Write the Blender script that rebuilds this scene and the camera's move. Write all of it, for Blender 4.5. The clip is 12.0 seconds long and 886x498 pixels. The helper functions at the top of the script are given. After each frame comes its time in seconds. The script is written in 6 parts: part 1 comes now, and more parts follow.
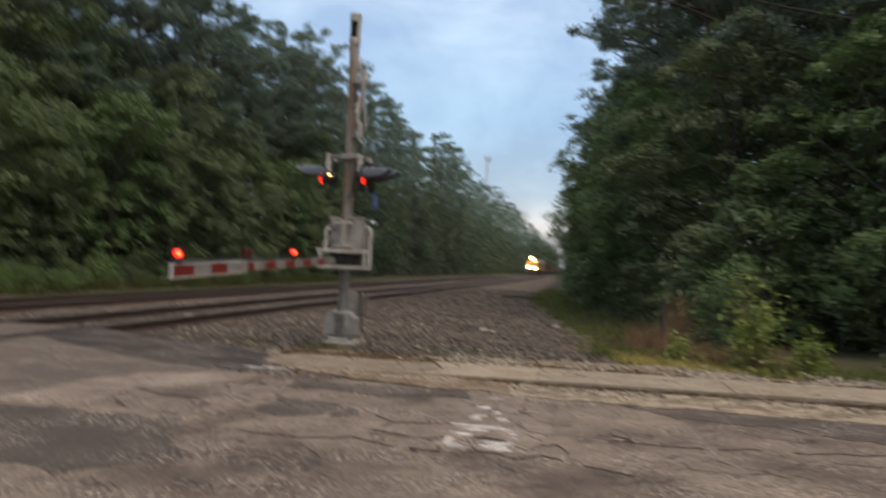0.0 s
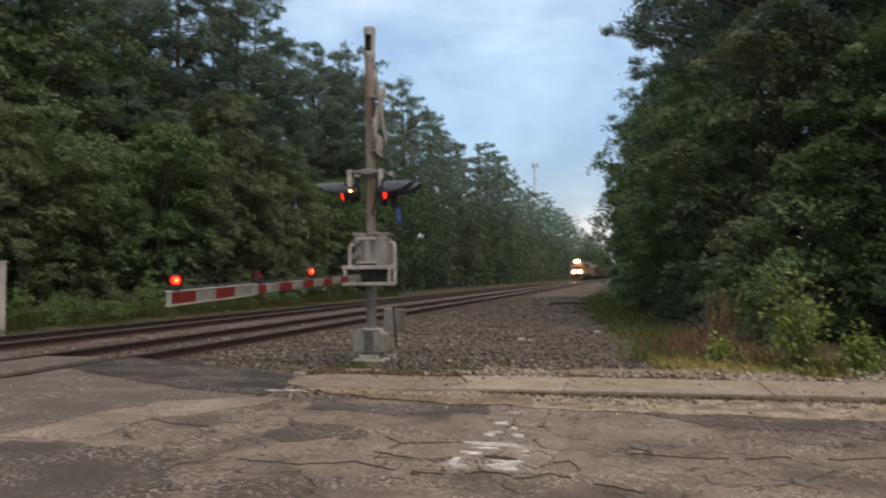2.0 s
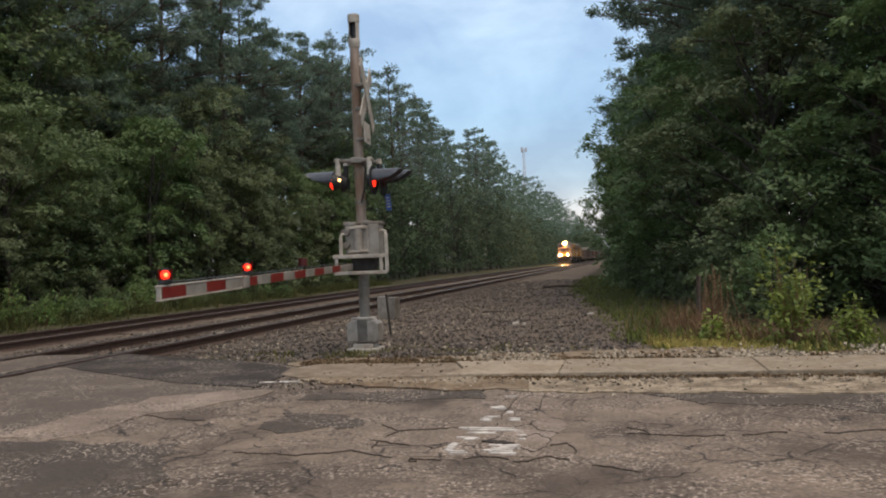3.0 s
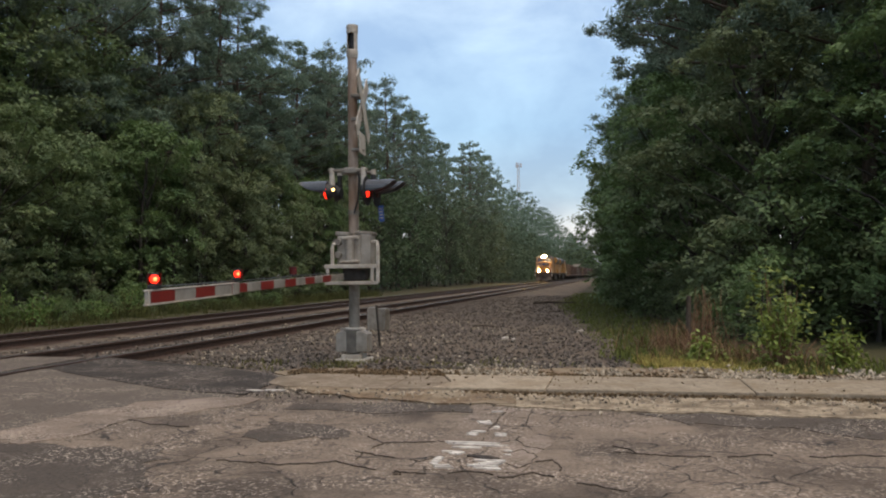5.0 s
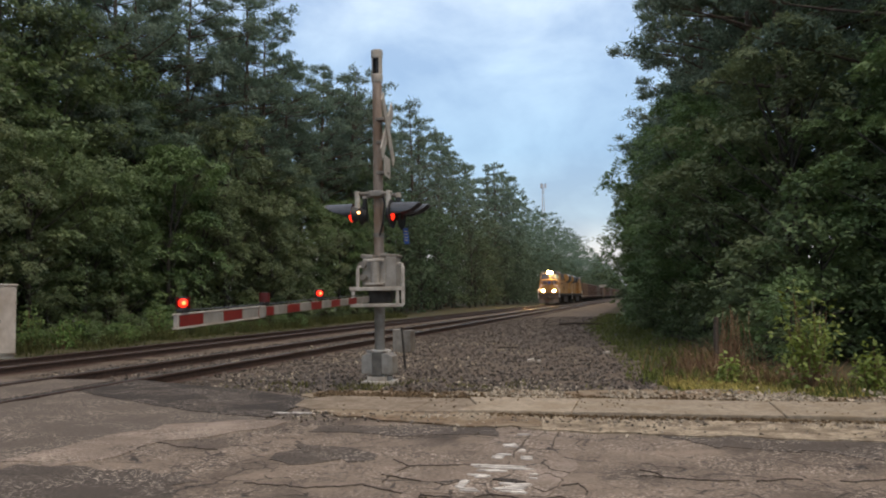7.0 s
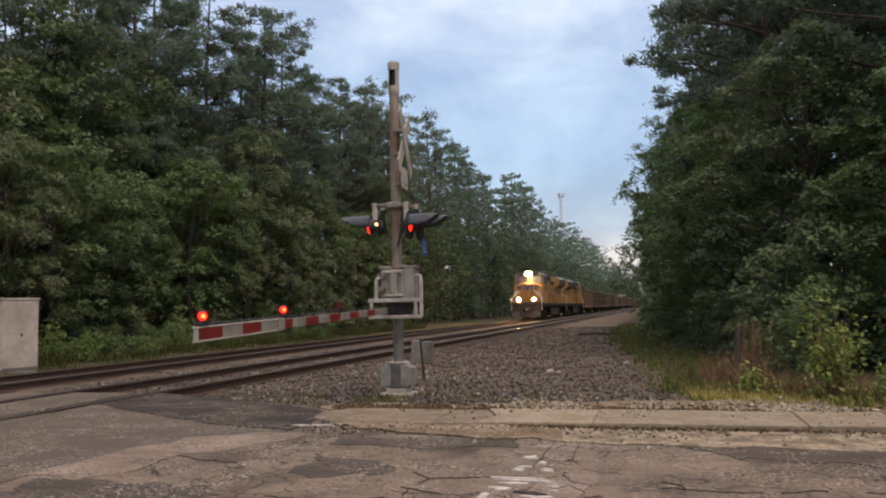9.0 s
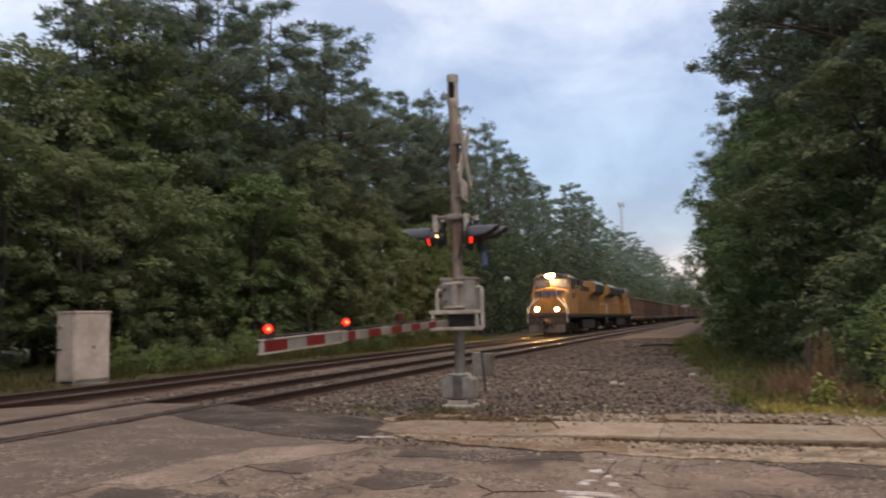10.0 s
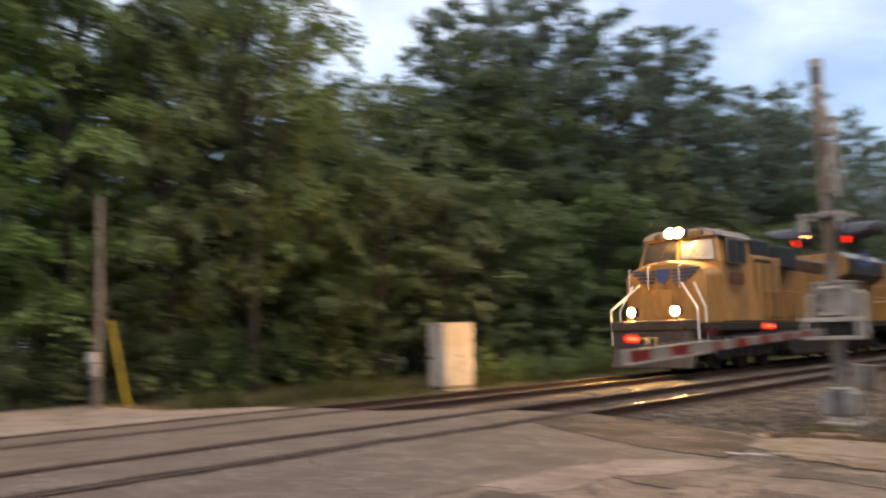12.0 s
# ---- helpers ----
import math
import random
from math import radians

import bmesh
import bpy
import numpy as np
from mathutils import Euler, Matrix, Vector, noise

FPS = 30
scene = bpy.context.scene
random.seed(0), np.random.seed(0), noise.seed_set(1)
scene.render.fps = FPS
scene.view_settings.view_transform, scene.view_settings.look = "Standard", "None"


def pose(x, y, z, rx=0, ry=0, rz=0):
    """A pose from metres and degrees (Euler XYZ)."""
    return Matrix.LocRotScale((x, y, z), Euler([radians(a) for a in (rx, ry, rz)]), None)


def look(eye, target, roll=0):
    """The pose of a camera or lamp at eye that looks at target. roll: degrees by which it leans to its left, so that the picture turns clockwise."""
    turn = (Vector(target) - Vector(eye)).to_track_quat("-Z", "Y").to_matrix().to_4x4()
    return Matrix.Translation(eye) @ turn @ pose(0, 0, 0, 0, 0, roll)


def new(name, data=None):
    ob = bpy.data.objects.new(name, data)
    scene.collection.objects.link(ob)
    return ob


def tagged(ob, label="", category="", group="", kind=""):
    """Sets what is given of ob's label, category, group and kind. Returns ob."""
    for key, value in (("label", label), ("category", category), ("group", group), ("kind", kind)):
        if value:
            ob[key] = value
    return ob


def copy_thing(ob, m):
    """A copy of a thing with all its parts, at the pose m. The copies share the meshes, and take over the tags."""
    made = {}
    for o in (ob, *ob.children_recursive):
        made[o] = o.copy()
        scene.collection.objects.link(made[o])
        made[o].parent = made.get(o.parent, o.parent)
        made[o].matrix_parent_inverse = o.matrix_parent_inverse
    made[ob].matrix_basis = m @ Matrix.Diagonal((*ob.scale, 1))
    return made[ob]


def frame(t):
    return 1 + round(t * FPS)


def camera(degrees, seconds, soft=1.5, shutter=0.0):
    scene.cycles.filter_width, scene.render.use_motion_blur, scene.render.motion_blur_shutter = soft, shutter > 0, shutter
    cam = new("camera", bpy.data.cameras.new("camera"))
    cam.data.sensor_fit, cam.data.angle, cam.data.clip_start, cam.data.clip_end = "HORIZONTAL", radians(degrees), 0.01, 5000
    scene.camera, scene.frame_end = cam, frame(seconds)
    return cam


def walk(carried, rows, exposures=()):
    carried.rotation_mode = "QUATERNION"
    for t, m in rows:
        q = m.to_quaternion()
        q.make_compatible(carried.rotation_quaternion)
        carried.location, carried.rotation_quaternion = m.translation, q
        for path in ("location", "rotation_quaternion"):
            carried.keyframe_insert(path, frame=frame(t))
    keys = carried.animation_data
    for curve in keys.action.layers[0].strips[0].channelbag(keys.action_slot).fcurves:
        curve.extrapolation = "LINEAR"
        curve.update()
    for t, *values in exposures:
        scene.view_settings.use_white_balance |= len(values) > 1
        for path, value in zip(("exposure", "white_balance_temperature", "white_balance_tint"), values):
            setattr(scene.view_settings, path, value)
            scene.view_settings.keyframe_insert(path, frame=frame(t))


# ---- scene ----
cam = camera(55.2, 12.0, soft=2.0, shutter=0.9)
PATH = [
    (0, (-0.272, 0.027, 1.191), (-0.59, 2.001, 1.231), 2.8),
    (0.5, (-0.132, 0.186, 1.18), (-0.575, 2.132, 1.307), -0.1),
    (1, (0.022, 0.325, 1.191), (-0.396, 2.276, 1.327), -0.2),
    (1.5, (0.044, 0.282, 1.171), (-0.488, 2.205, 1.314), 0.2),
    (2, (0.056, 0.334, 1.211), (-0.383, 2.285, 1.274), -0.3),
    (2.5, (0.053, 0.344, 1.207), (-0.353, 2.301, 1.26), -0.6),
    (3, (0.055, 0.371, 1.202), (-0.366, 2.326, 1.234), -2.1),
    (3.5, (0.052, 0.405, 1.207), (-0.326, 2.369, 1.24), -1.2),
    (5.5, (0.067, 0.363, 1.201), (-0.34, 2.32, 1.279), -0.2),
    (6, (0.072, 0.352, 1.206), (-0.343, 2.306, 1.304), -0.6),
    (6.5, (0.072, 0.344, 1.21), (-0.355, 2.295, 1.318), -0.5),
    (7, (0.071, 0.342, 1.215), (-0.388, 2.286, 1.327), -0.6),
    (9, (0.066, 0.353, 1.22), (-0.433, 2.285, 1.358), -1.0),
    (9.5, (0.061, 0.35, 1.221), (-0.487, 2.267, 1.378), -0.9),
    (10, (0.046, 0.354, 1.227), (-0.586, 2.245, 1.394), -1.2),
    (10.5, (0.032, 0.338, 1.23), (-0.709, 2.187, 1.406), -1.4),
    (11, (0.018, 0.361, 1.226), (-0.863, 2.149, 1.395), -1.3),
    (11.5, (-0.033, 0.418, 1.231), (-1.078, 2.115, 1.4), -0.7),
    (12, (-0.079, 0.358, 1.234), (-1.4, 1.845, 1.442), -1.5),
]
walk(cam, [(t, look(eye, target, roll)) for t, eye, target, roll in PATH],
     exposures=[(0.0, 0.19, 7050, 14), (5.5, 0.23, 6950, 12), (7.2, 0.21, 7000, 13), (9.5, 0.19, 7450, 21), (10.5, 0.19, 7500, 23), (11.5, 0.14, 7450, 22), (12.0, 0.43, 7200, 19)])

# ---- world, sun, exposure ----
world = bpy.data.worlds.new("dusk_sky")
scene.world = world
world.use_nodes = True
wn, wl = world.node_tree.nodes, world.node_tree.links
wn.clear()
sky = wn.new("ShaderNodeTexSky")
sky.sky_type = "NISHITA"
sky.sun_disc = False
sky.sun_elevation = radians(69)
sky.sun_rotation = radians(123)
sky.air_density = 1.6
sky.ozone_density = 3.0
tc = wn.new("ShaderNodeTexCoord")
sep = wn.new("ShaderNodeSeparateXYZ")
wl.new(tc.outputs["Generated"], sep.inputs[0])
grad = wn.new("ShaderNodeValToRGB")
wl.new(sep.outputs["Z"], grad.inputs[0])
els = grad.color_ramp.elements
els[0].position, els[0].color = 0.0, (0.38, 0.43, 0.54, 1)
els[1].position, els[1].color = 1.0, (0.62, 0.66, 0.74, 1)
for p_, c_ in ((0.05, (0.40, 0.45, 0.57, 1)), (0.09, (0.19, 0.33, 0.53, 1)), (0.17, (0.178, 0.34, 0.565, 1)), (0.26, (0.295, 0.445, 0.635, 1)), (0.40, (0.54, 0.65, 0.76, 1))):
    e_ = els.new(p_)
    e_.color = c_
mp = wn.new("ShaderNodeMapping")
mp.inputs["Scale"].default_value = (2.0, 2.0, 3.4)
wl.new(tc.outputs["Generated"], mp.inputs[0])
cloud = wn.new("ShaderNodeTexNoise")
cloud.inputs["Scale"].default_value = 2.7
cloud.inputs["Detail"].default_value = 6
cloud.inputs["Roughness"].default_value = 0.55
cloud.inputs["Distortion"].default_value = 0.3
wl.new(mp.outputs[0], cloud.inputs["Vector"])
cr = wn.new("ShaderNodeValToRGB")
cr.color_ramp.elements[0].position, cr.color_ramp.elements[0].color = 0.38, (0.68, 0.74, 0.87, 1)
cr.color_ramp.elements[1].position, cr.color_ramp.elements[1].color = 0.64, (1.40, 1.32, 1.24, 1)
wl.new(cloud.outputs["Fac"], cr.inputs[0])
mul = wn.new("ShaderNodeMix")
mul.data_type, mul.blend_type = "RGBA", "MULTIPLY"
mul.inputs[0].default_value = 1.0
wl.new(grad.outputs[0], mul.inputs[6])
wl.new(cr.outputs[0], mul.inputs[7])
bg_cloud = wn.new("ShaderNodeBackground")
bg_cloud.inputs["Strength"].default_value = 0.87
wl.new(mul.outputs[2], bg_cloud.inputs["Color"])
bg_sky = wn.new("ShaderNodeBackground")
bg_sky.inputs["Strength"].default_value = 0.06
wl.new(sky.outputs[0], bg_sky.inputs["Color"])
add = wn.new("ShaderNodeAddShader")
wl.new(bg_cloud.outputs[0], add.inputs[0])
wl.new(bg_sky.outputs[0], add.inputs[1])
wout = wn.new("ShaderNodeOutputWorld")
wl.new(add.outputs[0], wout.inputs["Surface"])

sun = new("sun", bpy.data.lights.new("sun", "SUN"))
sun.data.energy, sun.data.angle, sun.data.color = 1.65, radians(40), (1.0, 0.83, 0.60)
sun.matrix_world = look((9, -6, 62), (-10, 8, 0))

# ---- materials ----
def material(name, dark, light, scale=6.0, rough=0.8, metal=0.0, bump=0.0, bump_scale=None, stain=None, stain_scale=0.7,
             stain_amount=0.5, island=0.0, vary=0.0, coat=0.0, through_light=0.0, stretch=(1, 1, 1)):
    """Two-scale procedural surface: fine grain between dark and light, broad stains, bump."""
    m = bpy.data.materials.new(name)
    m.use_nodes = True
    n, l = m.node_tree.nodes, m.node_tree.links
    bsdf = n["Principled BSDF"]
    bsdf.inputs["Roughness"].default_value = rough
    bsdf.inputs["Metallic"].default_value = metal
    bsdf.inputs["Coat Weight"].default_value = coat
    bsdf.inputs["Specular IOR Level"].default_value = 0.5 if rough < 0.8 else 0.2
    co = n.new("ShaderNodeTexCoord")
    mpn = n.new("ShaderNodeMapping")
    mpn.inputs["Scale"].default_value = stretch
    l.new(co.outputs["Object"], mpn.inputs[0])
    g = n.new("ShaderNodeTexNoise")
    g.inputs["Scale"].default_value, g.inputs["Detail"].default_value = scale, 6
    g.inputs["Roughness"].default_value = 0.65
    l.new(mpn.outputs[0], g.inputs["Vector"])
    ramp = n.new("ShaderNodeValToRGB")
    ramp.color_ramp.elements[0].position, ramp.color_ramp.elements[0].color = 0.32, (*dark, 1)
    ramp.color_ramp.elements[1].position, ramp.color_ramp.elements[1].color = 0.68, (*light, 1)
    l.new(g.outputs["Fac"], ramp.inputs[0])
    colour = ramp.outputs[0]
    if stain:
        s = n.new("ShaderNodeTexNoise")
        s.inputs["Scale"].default_value, s.inputs["Detail"].default_value = stain_scale, 5
        l.new(mpn.outputs[0], s.inputs["Vector"])
        sr = n.new("ShaderNodeValToRGB")
        sr.color_ramp.elements[0].position, sr.color_ramp.elements[0].color = 0.45, (0, 0, 0, 1)
        sr.color_ramp.elements[1].position = 0.62
        sr.color_ramp.elements[1].color = (stain_amount, stain_amount, stain_amount, 1)
        l.new(s.outputs["Fac"], sr.inputs[0])
        mx = n.new("ShaderNodeMix")
        mx.data_type = "RGBA"
        l.new(sr.outputs[0], mx.inputs[0])
        l.new(colour, mx.inputs[6])
        mx.inputs[7].default_value = (*stain, 1)
        colour = mx.outputs[2]
    if island or vary:
        hsv = n.new("ShaderNodeHueSaturation")
        if island:
            geo = n.new("ShaderNodeNewGeometry")
            mr = n.new("ShaderNodeMapRange")
            mr.inputs["To Min"].default_value, mr.inputs["To Max"].default_value = 1 - island, 1 + island
            l.new(geo.outputs["Random Per Island"], mr.inputs["Value"])
            l.new(mr.outputs[0], hsv.inputs["Value"])
        if vary:
            oi = n.new("ShaderNodeObjectInfo")
            mr2 = n.new("ShaderNodeMapRange")
            mr2.inputs["To Min"].default_value, mr2.inputs["To Max"].default_value = 1 - vary, 1 + vary
            l.new(oi.outputs["Random"], mr2.inputs["Value"])
            if island:
                mr2.inputs["To Min"].default_value, mr2.inputs["To Max"].default_value = 1 - vary * 0.3, 1 + vary * 0.2
                mh = n.new("ShaderNodeMapRange")
                mh.inputs["To Min"].default_value, mh.inputs["To Max"].default_value = 0.5 - vary * 0.035, 0.5 + vary * 0.045
                l.new(oi.outputs["Random"], mh.inputs["Value"])
                l.new(mh.outputs[0], hsv.inputs["Hue"])
                l.new(mr2.outputs[0], hsv.inputs["Saturation"])
            else:
                l.new(mr2.outputs[0], hsv.inputs["Value"])
        l.new(colour, hsv.inputs["Color"])
        colour = hsv.outputs[0]
    l.new(colour, bsdf.inputs["Base Color"])
    if bump:
        b = n.new("ShaderNodeTexNoise")
        b.inputs["Scale"].default_value, b.inputs["Detail"].default_value = bump_scale or scale * 2, 4
        l.new(mpn.outputs[0], b.inputs["Vector"])
        bn = n.new("ShaderNodeBump")
        bn.inputs["Strength"].default_value = bump
        bn.inputs["Distance"].default_value = 0.02
        l.new(b.outputs["Fac"], bn.inputs["Height"])
        l.new(bn.outputs[0], bsdf.inputs["Normal"])
    if through_light:
        tr = n.new("ShaderNodeBsdfTranslucent")
        l.new(colour, tr.inputs["Color"])
        ms = n.new("ShaderNodeMixShader")
        ms.inputs[0].default_value = through_light
        l.new(bsdf.outputs[0], ms.inputs[1])
        l.new(tr.outputs[0], ms.inputs[2])
        l.new(ms.outputs[0], n["Material Output"].inputs["Surface"])
    return m


def glow(name, colour, strength):
    m = bpy.data.materials.new(name)
    m.use_nodes = True
    bsdf = m.node_tree.nodes["Principled BSDF"]
    bsdf.inputs["Base Color"].default_value = (*[min(1, c) for c in colour], 1)
    bsdf.inputs["Emission Color"].default_value = (*colour, 1)
    bsdf.inputs["Emission Strength"].default_value = strength
    return m


def asphalt(name, dark, light, crack=0.7, stain=(0.2, 0.17, 0.15), stain_amount=0.5, pale=(0.36, 0.29, 0.24), pale_amount=0.55):
    """Worn asphalt: aggregate speckle, broad light and dark stains, a net of cracks with relief."""
    m = material(name, dark, light, scale=38, rough=0.86, bump=0.45, bump_scale=90, stain=stain, stain_scale=0.75, stain_amount=stain_amount)
    n, l = m.node_tree.nodes, m.node_tree.links
    bsdf = n["Principled BSDF"]
    colour = bsdf.inputs["Base Color"].links[0].from_socket
    bump = bsdf.inputs["Normal"].links[0].from_node
    pn = n.new("ShaderNodeTexNoise")
    pn.inputs["Scale"].default_value, pn.inputs["Detail"].default_value = 1.1, 8
    pn.inputs["Roughness"].default_value = 0.7
    pco = n.new("ShaderNodeTexCoord")
    l.new(pco.outputs["Object"], pn.inputs["Vector"])
    pr_ = n.new("ShaderNodeValToRGB")
    pr_.color_ramp.elements[0].position, pr_.color_ramp.elements[0].color = 0.50, (0, 0, 0, 1)
    pr_.color_ramp.elements[1].position, pr_.color_ramp.elements[1].color = 0.66, (pale_amount, pale_amount, pale_amount, 1)
    l.new(pn.outputs["Fac"], pr_.inputs[0])
    pm = n.new("ShaderNodeMix")
    pm.data_type = "RGBA"
    l.new(pr_.outputs[0], pm.inputs[0])
    l.new(colour, pm.inputs[6])
    pm.inputs[7].default_value = (*pale, 1)
    colour = pm.outputs[2]
    # light and dark aggregate showing in the worn surface
    for sc, lo_, hi_, tone in ((64, 0.80, 0.86, (0.48, 0.40, 0.325)), (46, 0.84, 0.88, (0.045, 0.037, 0.031))):
        vv = n.new("ShaderNodeTexVoronoi")
        vv.inputs["Scale"].default_value = sc
        l.new(pco.outputs["Object"], vv.inputs["Vector"])
        sx_ = n.new("ShaderNodeSeparateXYZ")
        l.new(vv.outputs["Color"], sx_.inputs[0])
        mr_ = n.new("ShaderNodeMapRange")
        mr_.inputs["From Min"].default_value, mr_.inputs["From Max"].default_value = lo_, hi_
        mr_.inputs["To Max"].default_value = 0.75
        l.new(sx_.outputs[0], mr_.inputs["Value"])
        ms_ = n.new("ShaderNodeTexNoise")
        ms_.inputs["Scale"].default_value, ms_.inputs["Detail"].default_value = 1.7, 6
        l.new(pco.outputs["Object"], ms_.inputs["Vector"])
        mk = n.new("ShaderNodeMapRange")
        mk.inputs["From Min"].default_value, mk.inputs["From Max"].default_value = 0.40, 0.60
        l.new(ms_.outputs["Fac"], mk.inputs["Value"])
        mm = n.new("ShaderNodeMath")
        mm.operation = "MULTIPLY"
        l.new(mr_.outputs[0], mm.inputs[0])
        l.new(mk.outputs[0], mm.inputs[1])
        am = n.new("ShaderNodeMix")
        am.data_type = "RGBA"
        l.new(mm.outputs[0], am.inputs[0])
        l.new(colour, am.inputs[6])
        am.inputs[7].default_value = (*tone, 1)
        colour = am.outputs[2]
    co = n.new("ShaderNodeTexCoord")
    warp = n.new("ShaderNodeTexNoise")
    warp.inputs["Scale"].default_value, warp.inputs["Detail"].default_value = 2.2, 4
    l.new(co.outputs["Object"], warp.inputs["Vector"])
    wmix = n.new("ShaderNodeVectorMath")
    wmix.operation = "MULTIPLY_ADD"
    wmix.inputs[1].default_value = (0.55, 0.55, 0.55)
    l.new(warp.outputs["Color"], wmix.inputs[0])
    l.new(co.outputs["Object"], wmix.inputs[2])
    mask = n.new("ShaderNodeTexNoise")
    mask.inputs["Scale"].default_value = 0.5
    l.new(co.outputs["Object"], mask.inputs["Vector"])
    mr = n.new("ShaderNodeMapRange")
    mr.inputs["From Min"].default_value, mr.inputs["From Max"].default_value = 0.40, 0.58
    l.new(mask.outputs["Fac"], mr.inputs["Value"])
    line = None
    for sc, wd in ((0.6, 0.008), (2.9, 0.03)):
        v = n.new("ShaderNodeTexVoronoi")
        v.feature = "DISTANCE_TO_EDGE"
        v.inputs["Scale"].default_value = sc
        l.new(wmix.outputs[0], v.inputs["Vector"])
        r = n.new("ShaderNodeMapRange")
        r.inputs["From Min"].default_value, r.inputs["From Max"].default_value = wd * 0.25, wd
        r.inputs["To Min"].default_value, r.inputs["To Max"].default_value = 1, 0
        l.new(v.outputs["Distance"], r.inputs["Value"])
        out = r.outputs[0]
        brk = n.new("ShaderNodeTexNoise")
        brk.inputs["Scale"].default_value, brk.inputs["Detail"].default_value = 3.5 * sc ** 0.3, 5
        l.new(co.outputs["Object"], brk.inputs["Vector"])
        bm_ = n.new("ShaderNodeMapRange")
        bm_.inputs["From Min"].default_value, bm_.inputs["From Max"].default_value = 0.42, 0.55
        l.new(brk.outputs["Fac"], bm_.inputs["Value"])
        bq = n.new("ShaderNodeMath")
        bq.operation = "MULTIPLY"
        l.new(out, bq.inputs[0])
        l.new(bm_.outputs[0], bq.inputs[1])
        out = bq.outputs[0]
        if sc > 2:
            q = n.new("ShaderNodeMath")
            q.operation = "MULTIPLY"
            l.new(out, q.inputs[0])
            l.new(mr.outputs[0], q.inputs[1])
            out = q.outputs[0]
        if line is None:
            line = out
        else:
            mxm = n.new("ShaderNodeMath")
            mxm.operation = "MAXIMUM"
            l.new(line, mxm.inputs[0])
            l.new(out, mxm.inputs[1])
            line = mxm.outputs[0]
    fac = n.new("ShaderNodeMath")
    fac.operation = "MULTIPLY"
    fac.inputs[1].default_value = crack
    l.new(line, fac.inputs[0])
    mx = n.new("ShaderNodeMix")
    mx.data_type = "RGBA"
    l.new(fac.outputs[0], mx.inputs[0])
    l.new(colour, mx.inputs[6])
    mx.inputs[7].default_value = (0.03, 0.027, 0.025, 1)
    l.new(mx.outputs[2], bsdf.inputs["Base Color"])
    b2 = n.new("ShaderNodeBump")
    b2.invert = True
    b2.inputs["Strength"].default_value, b2.inputs["Distance"].default_value = 0.8, 0.02
    l.new(fac.outputs[0], b2.inputs["Height"])
    l.new(bump.outputs[0], b2.inputs["Normal"])
    l.new(b2.outputs[0], bsdf.inputs["Normal"])
    return m


M_ROAD = asphalt("old_asphalt", (0.085, 0.066, 0.051), (0.25, 0.192, 0.147), 0.9, (0.062, 0.048, 0.038), 0.85, (0.31, 0.24, 0.182), 0.55)
M_APPROACH = asphalt("smooth_asphalt", (0.078, 0.063, 0.051), (0.135, 0.109, 0.088), 0.1, (0.105, 0.084, 0.066), 0.4, (0.19, 0.15, 0.115), 0.3)
M_FRESH = asphalt("fresh_asphalt", (0.022, 0.018, 0.015), (0.058, 0.047, 0.039), 0.15, (0.035, 0.028, 0.023), 0.5, (0.085, 0.067, 0.052), 0.4)
M_PANEL = material("crossing_panel", (0.10, 0.079, 0.062), (0.205, 0.161, 0.125), scale=20, rough=0.85, bump=0.5, bump_scale=28, stain=(0.09, 0.071, 0.056), stain_scale=1.4, stain_amount=0.6)
M_KERB = material("kerb_concrete", (0.20, 0.162, 0.116), (0.395, 0.325, 0.243), scale=13, rough=0.9, bump=0.6, bump_scale=50, stain=(0.24, 0.185, 0.125), stain_scale=2.6, stain_amount=0.75, vary=0.10)
M_KERB_OLD = material("stained_kerb", (0.15, 0.118, 0.085), (0.285, 0.23, 0.172), scale=13, rough=0.92, bump=0.7, bump_scale=50, stain=(0.13, 0.095, 0.065), stain_scale=2.2, stain_amount=0.7, vary=0.1)
M_SAND = material("gutter_grit", (0.17, 0.132, 0.088), (0.46, 0.375, 0.27), scale=18, rough=0.95, bump=0.9, bump_scale=40, stain=(0.11, 0.08, 0.055), stain_scale=3.2, stain_amount=0.75)
M_GROUND = material("forest_soil", (0.03, 0.03, 0.014), (0.075, 0.07, 0.032), scale=5, rough=0.95, bump=0.6, bump_scale=14, stain=(0.09, 0.07, 0.045), stain_scale=0.3)
M_BALLAST = material("ballast_bed", (0.05, 0.038, 0.029), (0.165, 0.128, 0.098), scale=24, rough=0.95, bump=1.0, bump_scale=26, stain=(0.16, 0.125, 0.09), stain_scale=0.35, stain_amount=0.6)
M_STONE = material("ballast_stone", (0.070, 0.059, 0.050), (0.155, 0.131, 0.111), scale=12, rough=0.92, bump=0.3, island=0.6)
M_PALE_STONE = material("pale_gravel", (0.24, 0.20, 0.15), (0.39, 0.33, 0.25), scale=12, rough=0.92, island=0.5)
M_RAIL = material("rail_steel", (0.05, 0.030, 0.022), (0.105, 0.064, 0.047), scale=14, rough=0.75, metal=0.3, bump=0.2)
M_RAIL_TOP = material("polished_rail_head", (0.11, 0.085, 0.068), (0.20, 0.165, 0.14), scale=9, rough=0.2, metal=0.75, bump=0.25, bump_scale=3)
M_TIE = material("tie_timber", (0.045, 0.035, 0.028), (0.12, 0.095, 0.075), scale=9, rough=0.95, bump=0.6, stretch=(1, 6, 6), vary=0.3)
M_GRASS = material("grass_blades", (0.075, 0.095, 0.024), (0.17, 0.185, 0.05), scale=3, rough=0.8, island=0.4, through_light=0.25)
